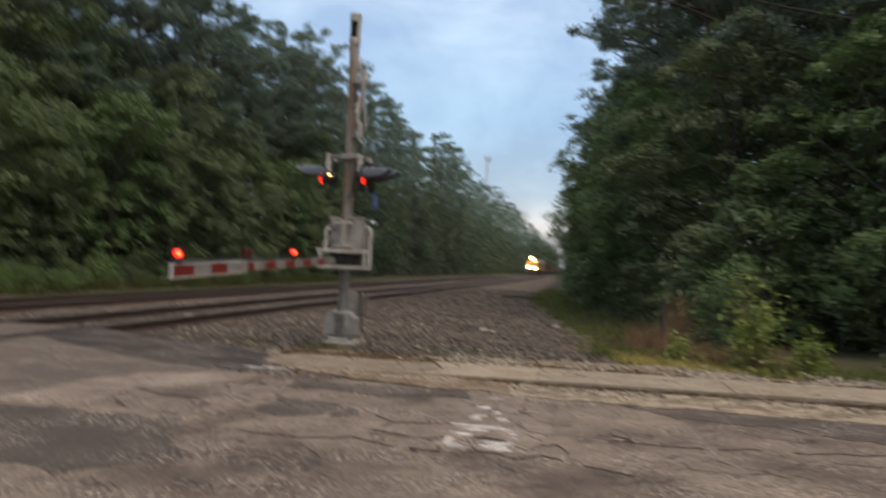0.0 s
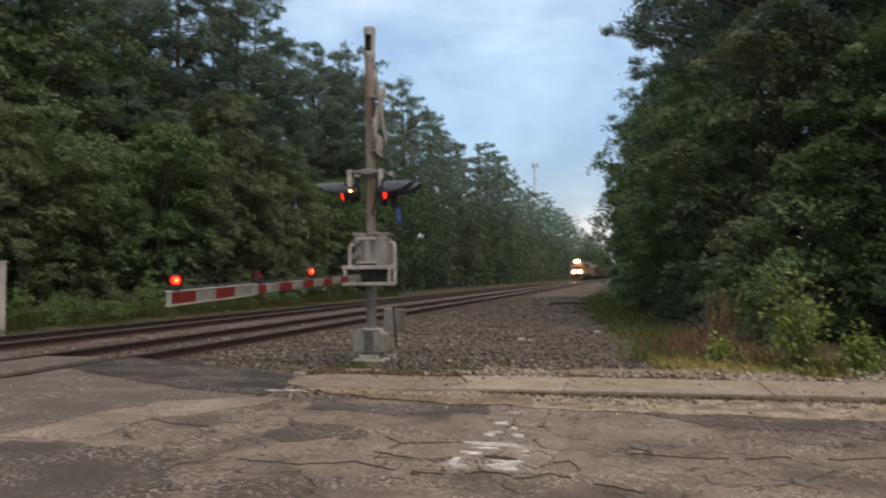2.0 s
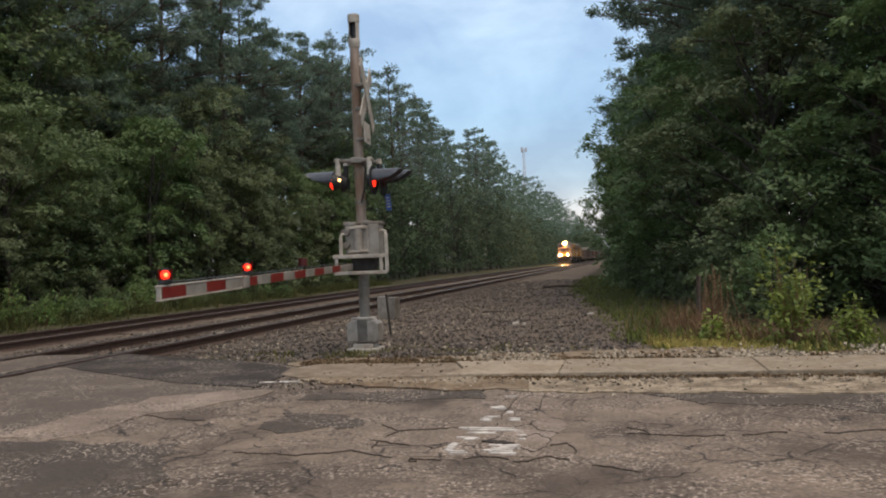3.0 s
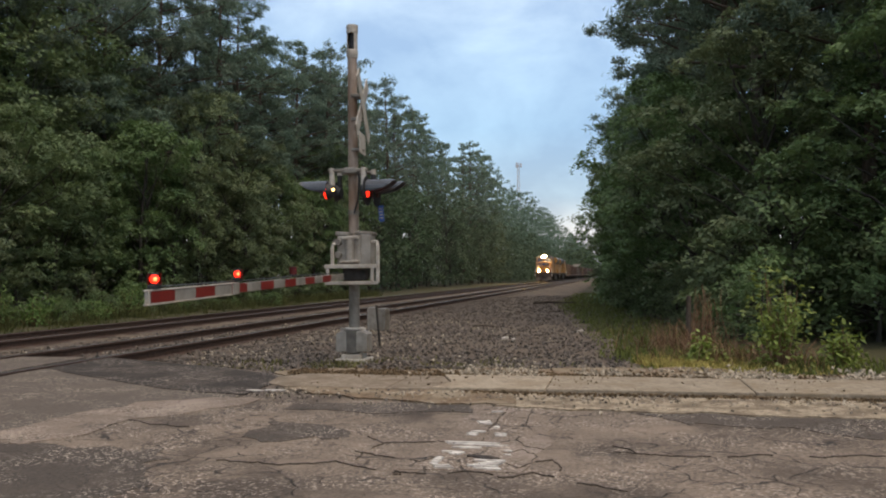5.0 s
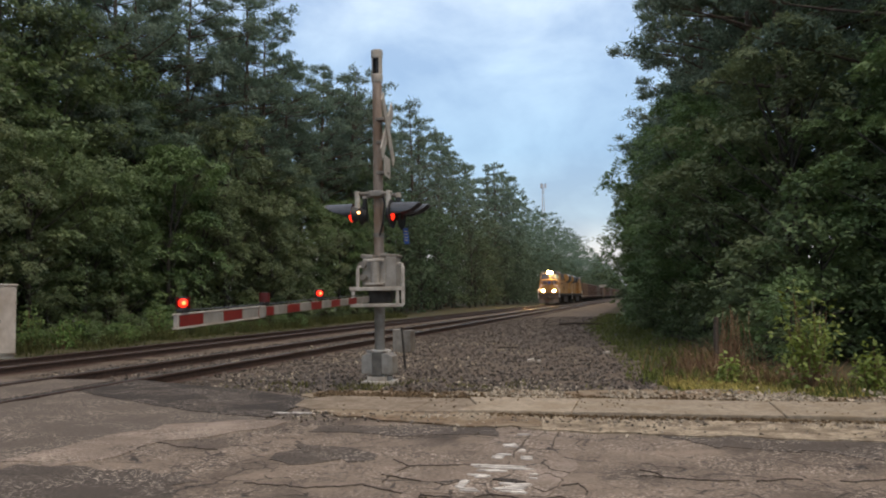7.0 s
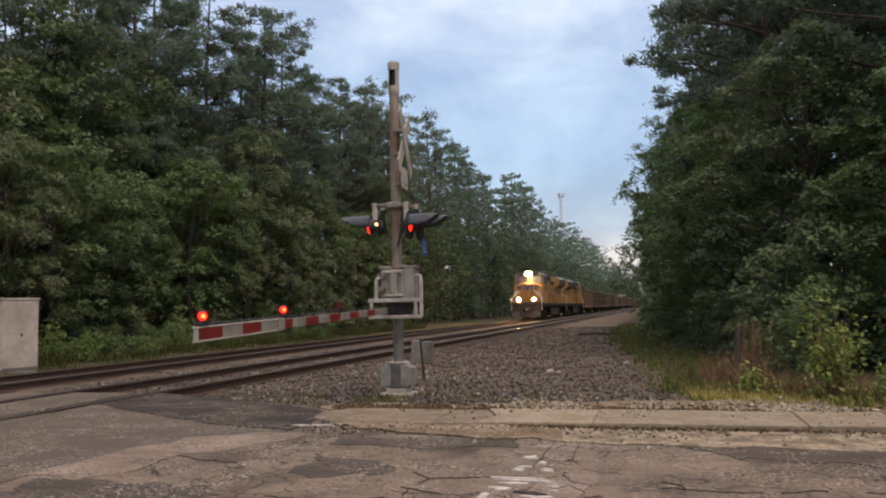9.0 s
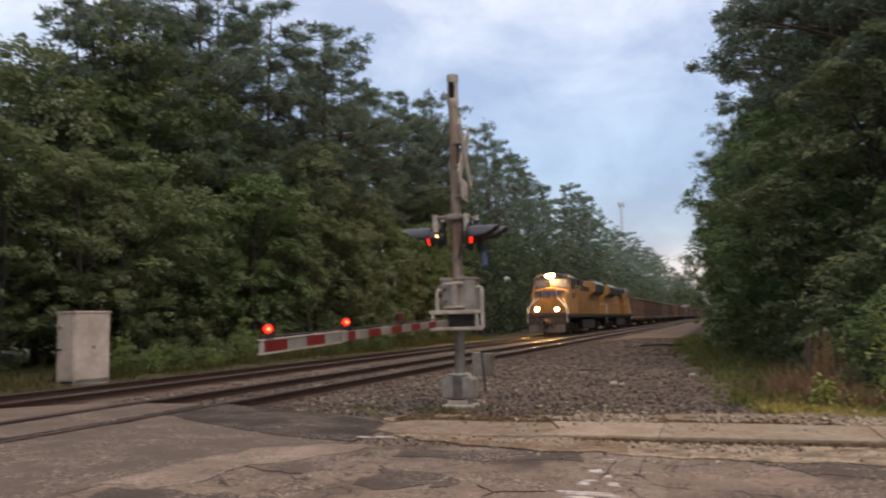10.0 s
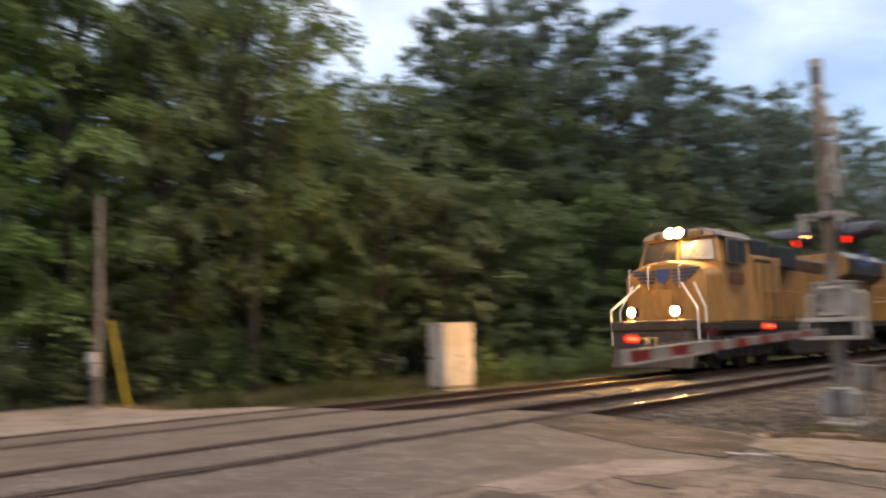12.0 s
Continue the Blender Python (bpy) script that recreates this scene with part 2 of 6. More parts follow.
M_WEED = material("rank_weeds", (0.042, 0.052, 0.018), (0.112, 0.115, 0.04), scale=0.8, rough=0.85, island=0.45, through_light=0.25)
M_FAR_ROAD = material("dusty_road", (0.20, 0.16, 0.125), (0.34, 0.275, 0.215), scale=16, rough=0.9, bump=0.5, bump_scale=28, stain=(0.15, 0.12, 0.094), stain_scale=1.3, stain_amount=0.65)
M_DRY = material("dry_grass", (0.22, 0.15, 0.07), (0.42, 0.30, 0.15), scale=3, rough=0.9, island=0.4, through_light=0.2)
M_LEAF = material("broad_leaf", (0.080, 0.120, 0.050), (0.168, 0.222, 0.090), scale=0.45, rough=0.75, island=0.27, vary=0.5, through_light=0.36)
# yellow-green leaf, its colour also brightened for open sky on the near-left trees
M_LEAF_GUM_LIT = material("sky_lit_gum_leaf", (0.112, 0.172, 0.06), (0.208, 0.29, 0.102), scale=0.6, rough=0.8, island=0.3, vary=0.4, through_light=0.35)
M_LEAF_LIGHT = material("young_leaf", (0.14, 0.195, 0.035), (0.28, 0.345, 0.068), scale=1.2, rough=0.55, island=0.35, vary=0.2, through_light=0.35)
M_NEEDLE = material("pine_needle", (0.105, 0.145, 0.104), (0.185, 0.232, 0.164), scale=0.8, rough=0.8, island=0.4, vary=0.3, through_light=0.35)
M_BARK = material("pine_bark", (0.05, 0.038, 0.03), (0.14, 0.105, 0.08), scale=7, rough=0.95, bump=0.9, stretch=(3, 3, 0.7))
M_BARK_GREY = material("grey_bark", (0.035, 0.03, 0.025), (0.09, 0.08, 0.068), scale=7, rough=0.95, bump=0.8, stretch=(3, 3, 0.7))
M_POLE = material("weathered_pole", (0.17, 0.13, 0.10), (0.34, 0.28, 0.23), scale=9, rough=0.9, bump=0.5, stretch=(5, 5, 0.5), stain=(0.12, 0.085, 0.06), stain_scale=2)
M_MAST = material("mast_tarnished", (0.25, 0.19, 0.145), (0.42, 0.34, 0.28), scale=6, rough=0.7, metal=0.2, bump=0.15, stain=(0.20, 0.12, 0.075), stain_scale=1.6, stain_amount=0.8, stretch=(2, 2, 0.6))
M_ALU = material("dull_aluminium", (0.17, 0.152, 0.128), (0.30, 0.272, 0.232), scale=8, rough=0.6, metal=0.35, stain=(0.11, 0.085, 0.062), stain_scale=3, stain_amount=0.6)
M_WHITE = material("weathered_white_paint", (0.36, 0.322, 0.272), (0.54, 0.49, 0.42), scale=10, rough=0.6, stain=(0.24, 0.19, 0.14), stain_scale=4, stain_amount=0.55)
M_CABINET = material("cabinet_paint", (0.48, 0.42, 0.355), (0.61, 0.54, 0.465), scale=5, rough=0.5, stain=(0.34, 0.27, 0.205), stain_scale=1.5, stain_amount=0.6)
M_CABINET_GREY = material("pale_casting", (0.26, 0.235, 0.20), (0.40, 0.365, 0.315), scale=8, rough=0.6, metal=0.25, stain=(0.15, 0.12, 0.09), stain_scale=3, stain_amount=0.6)
M_BLACK = material("black_paint", (0.012, 0.012, 0.013), (0.03, 0.03, 0.032), scale=12, rough=0.55)
M_HOOD = material("lamp_hood_enamel", (0.035, 0.038, 0.045), (0.07, 0.075, 0.085), scale=8, rough=0.35)
M_RED = material("red_sheeting", (0.14, 0.011, 0.009), (0.21, 0.018, 0.014), scale=9, rough=0.45, stain=(0.22, 0.03, 0.02), stain_scale=4, stain_amount=0.4)
M_STRIPE = material("white_sheeting", (0.16, 0.145, 0.122), (0.26, 0.238, 0.203), scale=9, rough=0.45, stain=(0.36, 0.33, 0.29), stain_scale=4)
M_BLUE = material("blue_sign_paint", (0.03, 0.08, 0.28), (0.05, 0.12, 0.36), scale=9, rough=0.5)
M_GUARD = material("yellow_plastic", (0.62, 0.40, 0.02), (0.75, 0.50, 0.04), scale=6, rough=0.5, stain=(0.45, 0.30, 0.05), stain_scale=4)
M_LINE = material("road_paint", (0.50, 0.46, 0.41), (0.74, 0.69, 0.62), scale=35, rough=0.85, bump=0.4, stain=(0.30, 0.27, 0.24), stain_scale=6, stain_amount=0.8)
M_YELLOW = material("loco_yellow", (0.36, 0.178, 0.046), (0.49, 0.255, 0.072), scale=4, rough=0.48, coat=0.1, stain=(0.15, 0.078, 0.03), stain_scale=1.1, stain_amount=0.5, stretch=(1, 1, 0.45))
M_GREY = material("loco_grey", (0.13, 0.135, 0.14), (0.22, 0.225, 0.23), scale=4, rough=0.55, stain=(0.08, 0.075, 0.07), stain_scale=1.5)
M_UNDER = material("underframe_grime", (0.02, 0.018, 0.016), (0.06, 0.052, 0.045), scale=6, rough=0.85, bump=0.3)
M_HANDRAIL = material("white_handrail", (0.6, 0.58, 0.54), (0.78, 0.76, 0.72), scale=8, rough=0.5)
M_EMBLEM = material("emblem_blue", (0.03, 0.05, 0.14), (0.06, 0.08, 0.20), scale=6, rough=0.45)
M_HOPPER = material("hopper_brown", (0.075, 0.042, 0.032), (0.15, 0.088, 0.066), scale=3, rough=0.75, stain=(0.05, 0.038, 0.032), stain_scale=0.8, vary=0.35)
M_COAL = material("coal_load", (0.012, 0.012, 0.012), (0.04, 0.038, 0.036), scale=9, rough=0.8, bump=1.0, bump_scale=6)
# glass with the sky's reflection painted in as a pale base; also unlit lenses
M_SKY_GLASS = material("sky_paled_glass", (0.16, 0.17, 0.18), (0.30, 0.31, 0.32), scale=1.2, rough=0.06, coat=1.0)
# darker copy, without the painted reflection
M_DARK_GLASS = material("dark_cab_glass", (0.03, 0.03, 0.032), (0.06, 0.06, 0.062), scale=1.2, rough=0.08, coat=1.0)
M_LENS = glow("headlight_lens", (1.0, 0.58, 0.17), 1500.0)
M_REDLAMP = glow("red_lamp_lens", (1.0, 0.03, 0.012), 1.7)
M_AMBER = glow("amber_side_port", (1.0, 0.55, 0.2), 5.0)
M_TOWER = material("tower_steel", (0.45, 0.42, 0.42), (0.6, 0.56, 0.56), scale=2, rough=0.6)
M_STALK = material("dry_stalk", (0.12, 0.07, 0.04), (0.28, 0.17, 0.10), scale=8, rough=0.9, island=0.3)
M_HOLE = material("pothole_dirt", (0.02, 0.017, 0.015), (0.06, 0.05, 0.042), scale=20, rough=0.95, bump=0.6)
M_CRACK = material("crack_grit", (0.04, 0.032, 0.026), (0.105, 0.084, 0.067), scale=30, rough=0.95, bump=0.5)
M_BLOCK = asphalt("worn_block", (0.125, 0.097, 0.075), (0.26, 0.20, 0.155), 1.0, (0.12, 0.092, 0.072), 0.6)
M_RUBBER = material("flangeway_filler", (0.016, 0.013, 0.011), (0.045, 0.036, 0.03), scale=16, rough=0.9, bump=0.5, stain=(0.075, 0.06, 0.05), stain_scale=3, stain_amount=0.4)
M_CORE = glow("lamp_core", (1.0, 0.16, 0.05), 4.0)
M_FRESH2 = asphalt("worn_repair", (0.045, 0.037, 0.031), (0.098, 0.079, 0.064), 0.4, (0.078, 0.062, 0.05), 0.6, (0.15, 0.118, 0.093), 0.4)
M_SOOT = material("sooty_yellow", (0.06, 0.035, 0.018), (0.14, 0.08, 0.035), scale=3, rough=0.8, stain=(0.03, 0.022, 0.016), stain_scale=1.2, stain_amount=0.8)
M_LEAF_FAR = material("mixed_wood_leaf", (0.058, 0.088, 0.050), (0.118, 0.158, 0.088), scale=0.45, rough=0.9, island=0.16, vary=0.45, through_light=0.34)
M_OLIVE = material("dusty_weed", (0.075, 0.08, 0.03), (0.17, 0.15, 0.06), scale=3, rough=0.9, island=0.4, through_light=0.2)
M_PALE_ROAD = asphalt("pale_worn_asphalt", (0.15, 0.115, 0.09), (0.30, 0.235, 0.185), 0.4, (0.13, 0.10, 0.078), 0.6, (0.36, 0.285, 0.225), 0.6)
# also on the added shades that hide the lit gate lenses
M_REDOFF = material("unlit_red_lens", (0.055, 0.006, 0.006), (0.10, 0.010, 0.009), scale=9, rough=0.3)
M_TAN = material("hopper_tan", (0.145, 0.09, 0.057), (0.225, 0.145, 0.095), scale=3, rough=0.75, stain=(0.11, 0.07, 0.045), stain_scale=0.8)
M_DUST = material("hopper_dust_grey", (0.115, 0.098, 0.085), (0.185, 0.16, 0.14), scale=3, rough=0.8, stain=(0.08, 0.06, 0.05), stain_scale=0.8)
M_WING = material("emblem_steel_blue", (0.05, 0.06, 0.10), (0.10, 0.115, 0.165), scale=6, rough=0.5)
M_PILOT = material("pilot_grime", (0.04, 0.03, 0.024), (0.11, 0.08, 0.06), scale=5, rough=0.75, bump=0.2, stain=(0.045, 0.035, 0.03), stain_scale=1.5, stain_amount=0.7)
M_BROWN = material("lettering_brown", (0.07, 0.02, 0.014), (0.12, 0.035, 0.022), scale=6, rough=0.5)
# golden tone: the warm light on this strip is put into the colour
M_GOLD_LIT = material("golden_grass", (0.30, 0.25, 0.075), (0.50, 0.41, 0.14), scale=3, rough=0.85, island=0.4, through_light=0.3)
M_LITTER = material("leaf_litter", (0.05, 0.035, 0.02), (0.15, 0.10, 0.055), scale=20, rough=0.95, bump=0.8, island=0.4)
M_SOIL = material("verge_soil", (0.10, 0.066, 0.04), (0.235, 0.17, 0.11), scale=14, rough=0.95, bump=0.8, bump_scale=30, stain=(0.30, 0.25, 0.18), stain_scale=2.2, stain_amount=0.6)
M_DEADWOOD = material("dead_wood", (0.03, 0.023, 0.018), (0.09, 0.07, 0.055), scale=9, rough=0.95, bump=0.6, stretch=(4, 4, 0.8))
M_CAN = material("galvanised_can", (0.5, 0.48, 0.46), (0.72, 0.70, 0.68), scale=8, rough=0.35, metal=0.6)
# darker copy of the casting: shade between the boxes put into the colour
M_SOCKET = material("shaded_casting", (0.09, 0.08, 0.068), (0.17, 0.152, 0.13), scale=8, rough=0.7, metal=0.2)

# ---- building helpers ----
def part(name, bm, mat, parent=None, label=""):
    """Links a bmesh as one mesh object, under a thing or a part."""
    me = bpy.data.meshes.new(name)
    bm.to_mesh(me)
    bm.free()
    me.materials.append(mat)
    ob = new(name, me)
    if parent is not None:
        ob.parent = parent
    if label:
        ob["label"] = label
    return ob


def raw(name, verts, faces, mat, parent=None, label="", smooth=False):
    me = bpy.data.meshes.new(name)
    me.from_pydata([tuple(v) for v in verts], [], [tuple(f) for f in faces])
    me.materials.append(mat)
    if smooth:
        me.shade_smooth()
    ob = new(name, me)
    if parent is not None:
        ob.parent = parent
    if label:
        ob["label"] = label
    return ob


def box(bm, c, s, rot=(0, 0, 0), bevel=0.0):
    m = pose(*c, *rot) @ Matrix.Diagonal((*s, 1))
    r = bmesh.ops.create_cube(bm, size=1, matrix=m)
    if bevel:
        es = {e for v in r["verts"] for e in v.link_edges}
        bmesh.ops.bevel(bm, geom=list(es), offset=bevel, segments=2, affect="EDGES", profile=0.5)
    return bm


def tube(bm, a, b, r0, r1=None, seg=10):
    a, b = Vector(a), Vector(b)
    d = b - a
    m = Matrix.Translation((a + b) / 2) @ d.to_track_quat("Z", "Y").to_matrix().to_4x4()
    bmesh.ops.create_cone(bm, cap_ends=True, segments=seg, radius1=r0, radius2=r0 if r1 is None else r1, depth=d.length, matrix=m)
    return bm


def pipe(bm, pts, r, seg=6):
    for a, b in zip(pts, pts[1:]):
        tube(bm, a, b, r, r, seg)
    return bm


def prism(bm, outline, lo, hi, axis="x"):
    """An outline of two coordinates, drawn out along an axis from lo to hi."""
    def at(u, v, w):
        return {"x": (w, u, v), "y": (u, w, v), "z": (u, v, w)}[axis]
    va = [bm.verts.new(at(u, v, lo)) for u, v in outline]
    vb = [bm.verts.new(at(u, v, hi)) for u, v in outline]
    n = len(outline)
    bm.faces.new(va)
    bm.faces.new(list(reversed(vb)))
    for i in range(n):
        bm.faces.new((va[i], vb[i], vb[(i + 1) % n], va[(i + 1) % n]))
    bmesh.ops.recalc_face_normals(bm, faces=bm.faces)
    return bm


def soften(bm, offset, segments=2, angle=30):
    es = [e for e in bm.edges if len(e.link_faces) == 2 and e.calc_face_angle(0) > radians(angle)]
    bmesh.ops.bevel(bm, geom=es, offset=offset, segments=segments, affect="EDGES", profile=0.5)
    return bm


def nb():
    return bmesh.new()

# ---- ground, road, tracks ----
NEAR_X, FAR_X = -8.0, -12.75
NEAR_TOP, FAR_TOP = 0.055, -0.06
HALF = 0.7525


def road_z(x):
    return float(np.interp(x, (-17, -14.4, -11.3, -9.3, -6.9, -5.2), (-0.2, -0.07, -0.065, 0.045, 0.045, 0.0)))


def gravel_edge(y):
    return float(np.interp(y, (10, 13, 15.6, 22.5, 37.4, 71, 213, 420), (0.9, 0.05, -0.1, -0.9, -2.4, -2.5, -4.6, -5.5)))


def ground_z(x, y):
    if -8 < y < 11.3:
        z = road_z(x) - 0.14
        if y > 9.3 and x > -4:
            z = -0.07
    else:
        z = float(np.interp(x, (-22, -16.6, -15.6, -6.0, -4.8, -1), (-0.15, -0.33, -0.5, -0.5, -0.12, -0.09)))
    d = max(abs(x) - 18, abs(y) - 60, 0)
    return z + 0.05 * noise.noise((x * 0.3, y * 0.3, 0)) * (1 if abs(x) > 16.5 or x > 1 and y > 10.5 else 0.1) + 0.4 * min(d / 60, 1) * noise.noise((x * 0.02, y * 0.02, 3))


def sheet(name, xs, ys, zf, mat, keep=None):
    verts, faces, idx = [], [], {}
    for i, x in enumerate(xs):
        for j, y in enumerate(ys):
            idx[i, j] = len(verts)
            verts.append((x, y, zf(x, y)))
    for i in range(len(xs) - 1):
        for j in range(len(ys) - 1):
            if keep is None or keep((xs[i] + xs[i + 1]) / 2, (ys[j] + ys[j + 1]) / 2):
                faces.append((idx[i, j], idx[i + 1, j], idx[i + 1, j + 1], idx[i, j + 1]))
    return raw(name, verts, faces, mat, smooth=True)


gx = [-2500, -900, -400, -200, -120, -80, -60, -45, -36] + [-30 + 0.7 * i for i in range(72)] + [22, 28, 36, 48, 64, 90, 140, 240, 500, 1000, 2500]
gy = [-2500, -900, -300, -120, -60, -30, -16, -8.2, -7.8] + [-6 + 0.75 * i for i in range(60)] + [42, 48, 56, 66, 80, 100, 130, 170, 230, 320, 450, 700, 1200, 2500]
tagged(sheet("ground", gx, gy, ground_z, M_GROUND), "dark leaf-strewn soil under the woods", "ground", kind="structure")


def ballast_z(x, y):
    z = float(np.interp(x, (-16.8, -15.6, -14.5, -10.9, -9.8, -9.2, -7.1, -6.5, -5.6, -0.6, 1.2), (-0.42, -0.34, -0.235, -0.225, -0.13, -0.105, -0.115, -0.16, -0.075, -0.03, -0.10)))
    return z + 0.030 * noise.noise((x * 1.7, y * 1.7, 7)) + 0.02 * noise.noise((x * 5, y * 5, 2))


bx = [-16.8 + 0.3 * i for i in range(61)]
by = [10.3 + 0.3 * i for i in range(90)] + [38 + i for i in range(40)] + [80 + 4 * i for i in range(30)] + [210, 240, 280, 330, 420]
tagged(sheet("ballast_bed", bx, by, ballast_z, M_BALLAST, lambda x, y: x < gravel_edge(y) + 0.25 * noise.noise((x, y * 0.8, 1)) and (y > 10.9 or x > -4.2)), "brown-grey crushed stone ballast beside the rails", "ballast", kind="structure")
by2 = [-120, -90, -60, -40, -25, -15, -10, -7.0]
tagged(sheet("ballast_bed", bx, by2, ballast_z, M_BALLAST, lambda x, y: x < -5), "brown-grey crushed stone ballast beside the rails", "ballast", kind="structure")


def road_edge(x):
    return float(np.interp(x, (-30, -17, -14.5, -7.3, -5.9, -4.9, -3.95, -3.5, 60), (10.2, 10.4, 11.2, 11.4, 11.0, 10.75, 10.2, 9.02, 9.02)))


def slab(name, x0, x1, mat, label, lift=0.0, step=0.4):
    n = max(1, int(round((x1 - x0) / step)))
    xs = [x0 + (x1 - x0) * i / n for i in range(n + 1)]
    verts, faces = [], []
    rows = 24
    for x in xs:
        for j in range(rows + 1):
            y = -7 + (road_edge(x) + 7) * j / rows
            verts.append((x, y, road_z(x) + lift + (0.012 * noise.noise((x * 0.5, y * 0.5, 5)) if lift == 0 else 0)))
        verts.append((x, road_edge(x), -0.6))
        verts.append((x, -7, -0.6))
    w = rows + 3
    for i in range(n):
        a, b = i * w, (i + 1) * w
        for j in range(rows + 1):
            faces.append((a + j, b + j, b + j + 1, a + j + 1))
        faces.append((b + w - 1, b, a, a + w - 1))
    # side walls at both ends
    faces.append([j for j in range(w)])
    faces.append([(n * w) + j for j in reversed(range(w))])
    return tagged(raw(name, verts, faces, mat), label, "road", kind="structure")


g_in, g_out = 0.24, 0.16
slab("road", NEAR_X + HALF + g_out, 60, M_ROAD, "cracked grey-brown asphalt road with patched repairs")
slab("crossing_panel", NEAR_X - HALF + g_in, NEAR_X + HALF - g_in, M_APPROACH, "grey worn crossing surface between the rails")
slab("crossing_panel", FAR_X + HALF + g_out, NEAR_X - HALF - g_out, M_PANEL, "pale worn crossing surface between two tracks")
slab("crossing_panel", FAR_X - HALF + g_in, FAR_X + HALF - g_in, M_PANEL, "pale worn crossing surface between the rails")
slab("road", -60, FAR_X - HALF - g_out, M_FAR_ROAD, "pale dusty asphalt road beyond the tracks", step=1.2)

for cx, top in ((NEAR_X, NEAR_TOP), (FAR_X, FAR_TOP)):
    for sx in (-1, 1):
        for a, b in ((HALF - g_in - 0.01, HALF - 0.075), (HALF + 0.045, HALF + g_out + 0.01)):
            bm = box(nb(), (cx + sx * (a + b) / 2, 2.1, top - 0.115), (b - a, 18.2, 0.15), bevel=0.012)
            bmesh.ops.subdivide_edges(bm, edges=[e for e in bm.edges if e.calc_length() > 5], cuts=60)
            for v in bm.verts:
                v.co.x += 0.012 * noise.noise((v.co.x, v.co.y * 1.5, 3))
                v.co.z += 0.008 * noise.noise((v.co.x * 4, v.co.y * 2.5, 8))
            tagged(part("flangeway_filler", bm, M_RUBBER), "dark worn filler strip beside the rail", "filler strip", kind="structure")


def patch(name, outline, mat, label, lift=0.006, category="road patch", wob=0.06, parent=None):
    """A thin irregular layer on the road, with a ragged edge."""
    pts = []
    for (x0, y0), (x1, y1) in zip(outline, outline[1:] + outline[:1]):
        n = max(2, int(math.hypot(x1 - x0, y1 - y0) / 0.12))
        for i in range(n):
            x, y = x0 + (x1 - x0) * i / n, y0 + (y1 - y0) * i / n
            pts.append((x + wob * noise.noise((x * 3, y * 3, 1)) + wob * 0.5 * noise.noise((x * 9, y * 9, 4)), y + wob * noise.noise((x * 3, y * 3, 9)) + wob * 0.5 * noise.noise((x * 9, y * 9, 6))))
    bm = nb()
    f = bm.faces.new([bm.verts.new((x, y, 0)) for x, y in pts])
    f.normal_update()
    if f.normal.z < 0:
        f.normal_flip()
    xs, ys = [p[0] for p in pts], [p[1] for p in pts]
    for axis, lo_, hi_, st in ((0, min(xs), max(xs), 0.5), (1, min(ys), max(ys), 1.0)):
        q = math.ceil(lo_ / st) * st
        while q < hi_:
            co = (q, 0, 0) if axis == 0 else (0, q, 0)
            no = (1, 0, 0) if axis == 0 else (0, 1, 0)
            bmesh.ops.bisect_plane(bm, geom=bm.verts[:] + bm.edges[:] + bm.faces[:], plane_co=co, plane_no=no, dist=1e-5)
            q += st
    for v in bm.verts:
        v.co.z = road_z(v.co.x) + 0.012 * noise.noise((v.co.x * 0.5, v.co.y * 0.5, 5)) + lift
    vs = bm.verts[:]
    bmesh.ops.extrude_face_region(bm, geom=bm.faces[:])
    for v in vs:
        v.co.z -= 0.012
    bmesh.ops.recalc_face_normals(bm, faces=bm.faces)
    bmesh.ops.triangulate(bm, faces=bm.faces)
    ob = part(name, bm, mat, parent)
    return tagged(ob, label, category, kind="structure") if parent is None else ob


patch("asphalt_patch", [(-7.1, -7), (-4.3, -7), (-4.1, 2), (-4.7, 5.2), (-4.55, 6.6), (-4.3, 7.8), (-3.75, 7.95), (-3.6, 8.3), (-4.54, 8.75), (-5.66, 9.3), (-7.1, 10.05)], M_APPROACH, "smoother grey asphalt laid at the crossing approach")
patch("asphalt_patch", [(-7.05, 9.95), (-5.66, 9.2), (-4.54, 8.65), (-3.65, 8.35), (-3.72, 9.4), (-4.1, 10.15), (-5.0, 10.7), (-6.0, 10.95), (-7.05, 11.3)], M_FRESH, "fresh black asphalt patch beside the kerb", 0.014)
patch("asphalt_patch", [(-2.9, 8.0), (-1.3, 8.25), (-1.25, 7.7), (-2.2, 7.5), (-2.9, 7.7)], M_FRESH2, "dark thin asphalt repair", 0.005, wob=0.12)
patch("asphalt_patch", [(-0.35, 8.15), (2.2, 8.2), (5.5, 8.3), (5.2, 7.2), (2.4, 6.8), (0.9, 7.35)], M_FRESH2, "dark thin asphalt repair", 0.005, wob=0.22)
patch("asphalt_patch", [(-4.5, 5.75), (-3.45, 5.81), (-3.0, 5.92), (-2.93, 5.6), (-2.97, 5.38), (-2.6, 4.9), (-2.9, 4.2), (-4.2, 4.2)], M_FRESH2, "dark thin asphalt repair", 0.005, wob=0.2)
patch("asphalt_patch", [(-2.75, 6.95), (-2.2, 6.85), (-1.95, 6.5), (-2.3, 6.2), (-2.7, 6.35)], M_FRESH2, "dark thin asphalt repair", 0.005, wob=0.2)
patch("worn_edge", [(-4.72, 5.9), (-4.62, 6.9), (-4.45, 7.75), (-3.75, 8.2), (-3.35, 8.12), (-3.5, 7.6), (-3.95, 6.9), (-3.9, 6.2), (-4.1, 5.8)], M_PALE_ROAD, "pale worn edge of the old asphalt", 0.0085, "road patch", wob=0.14)
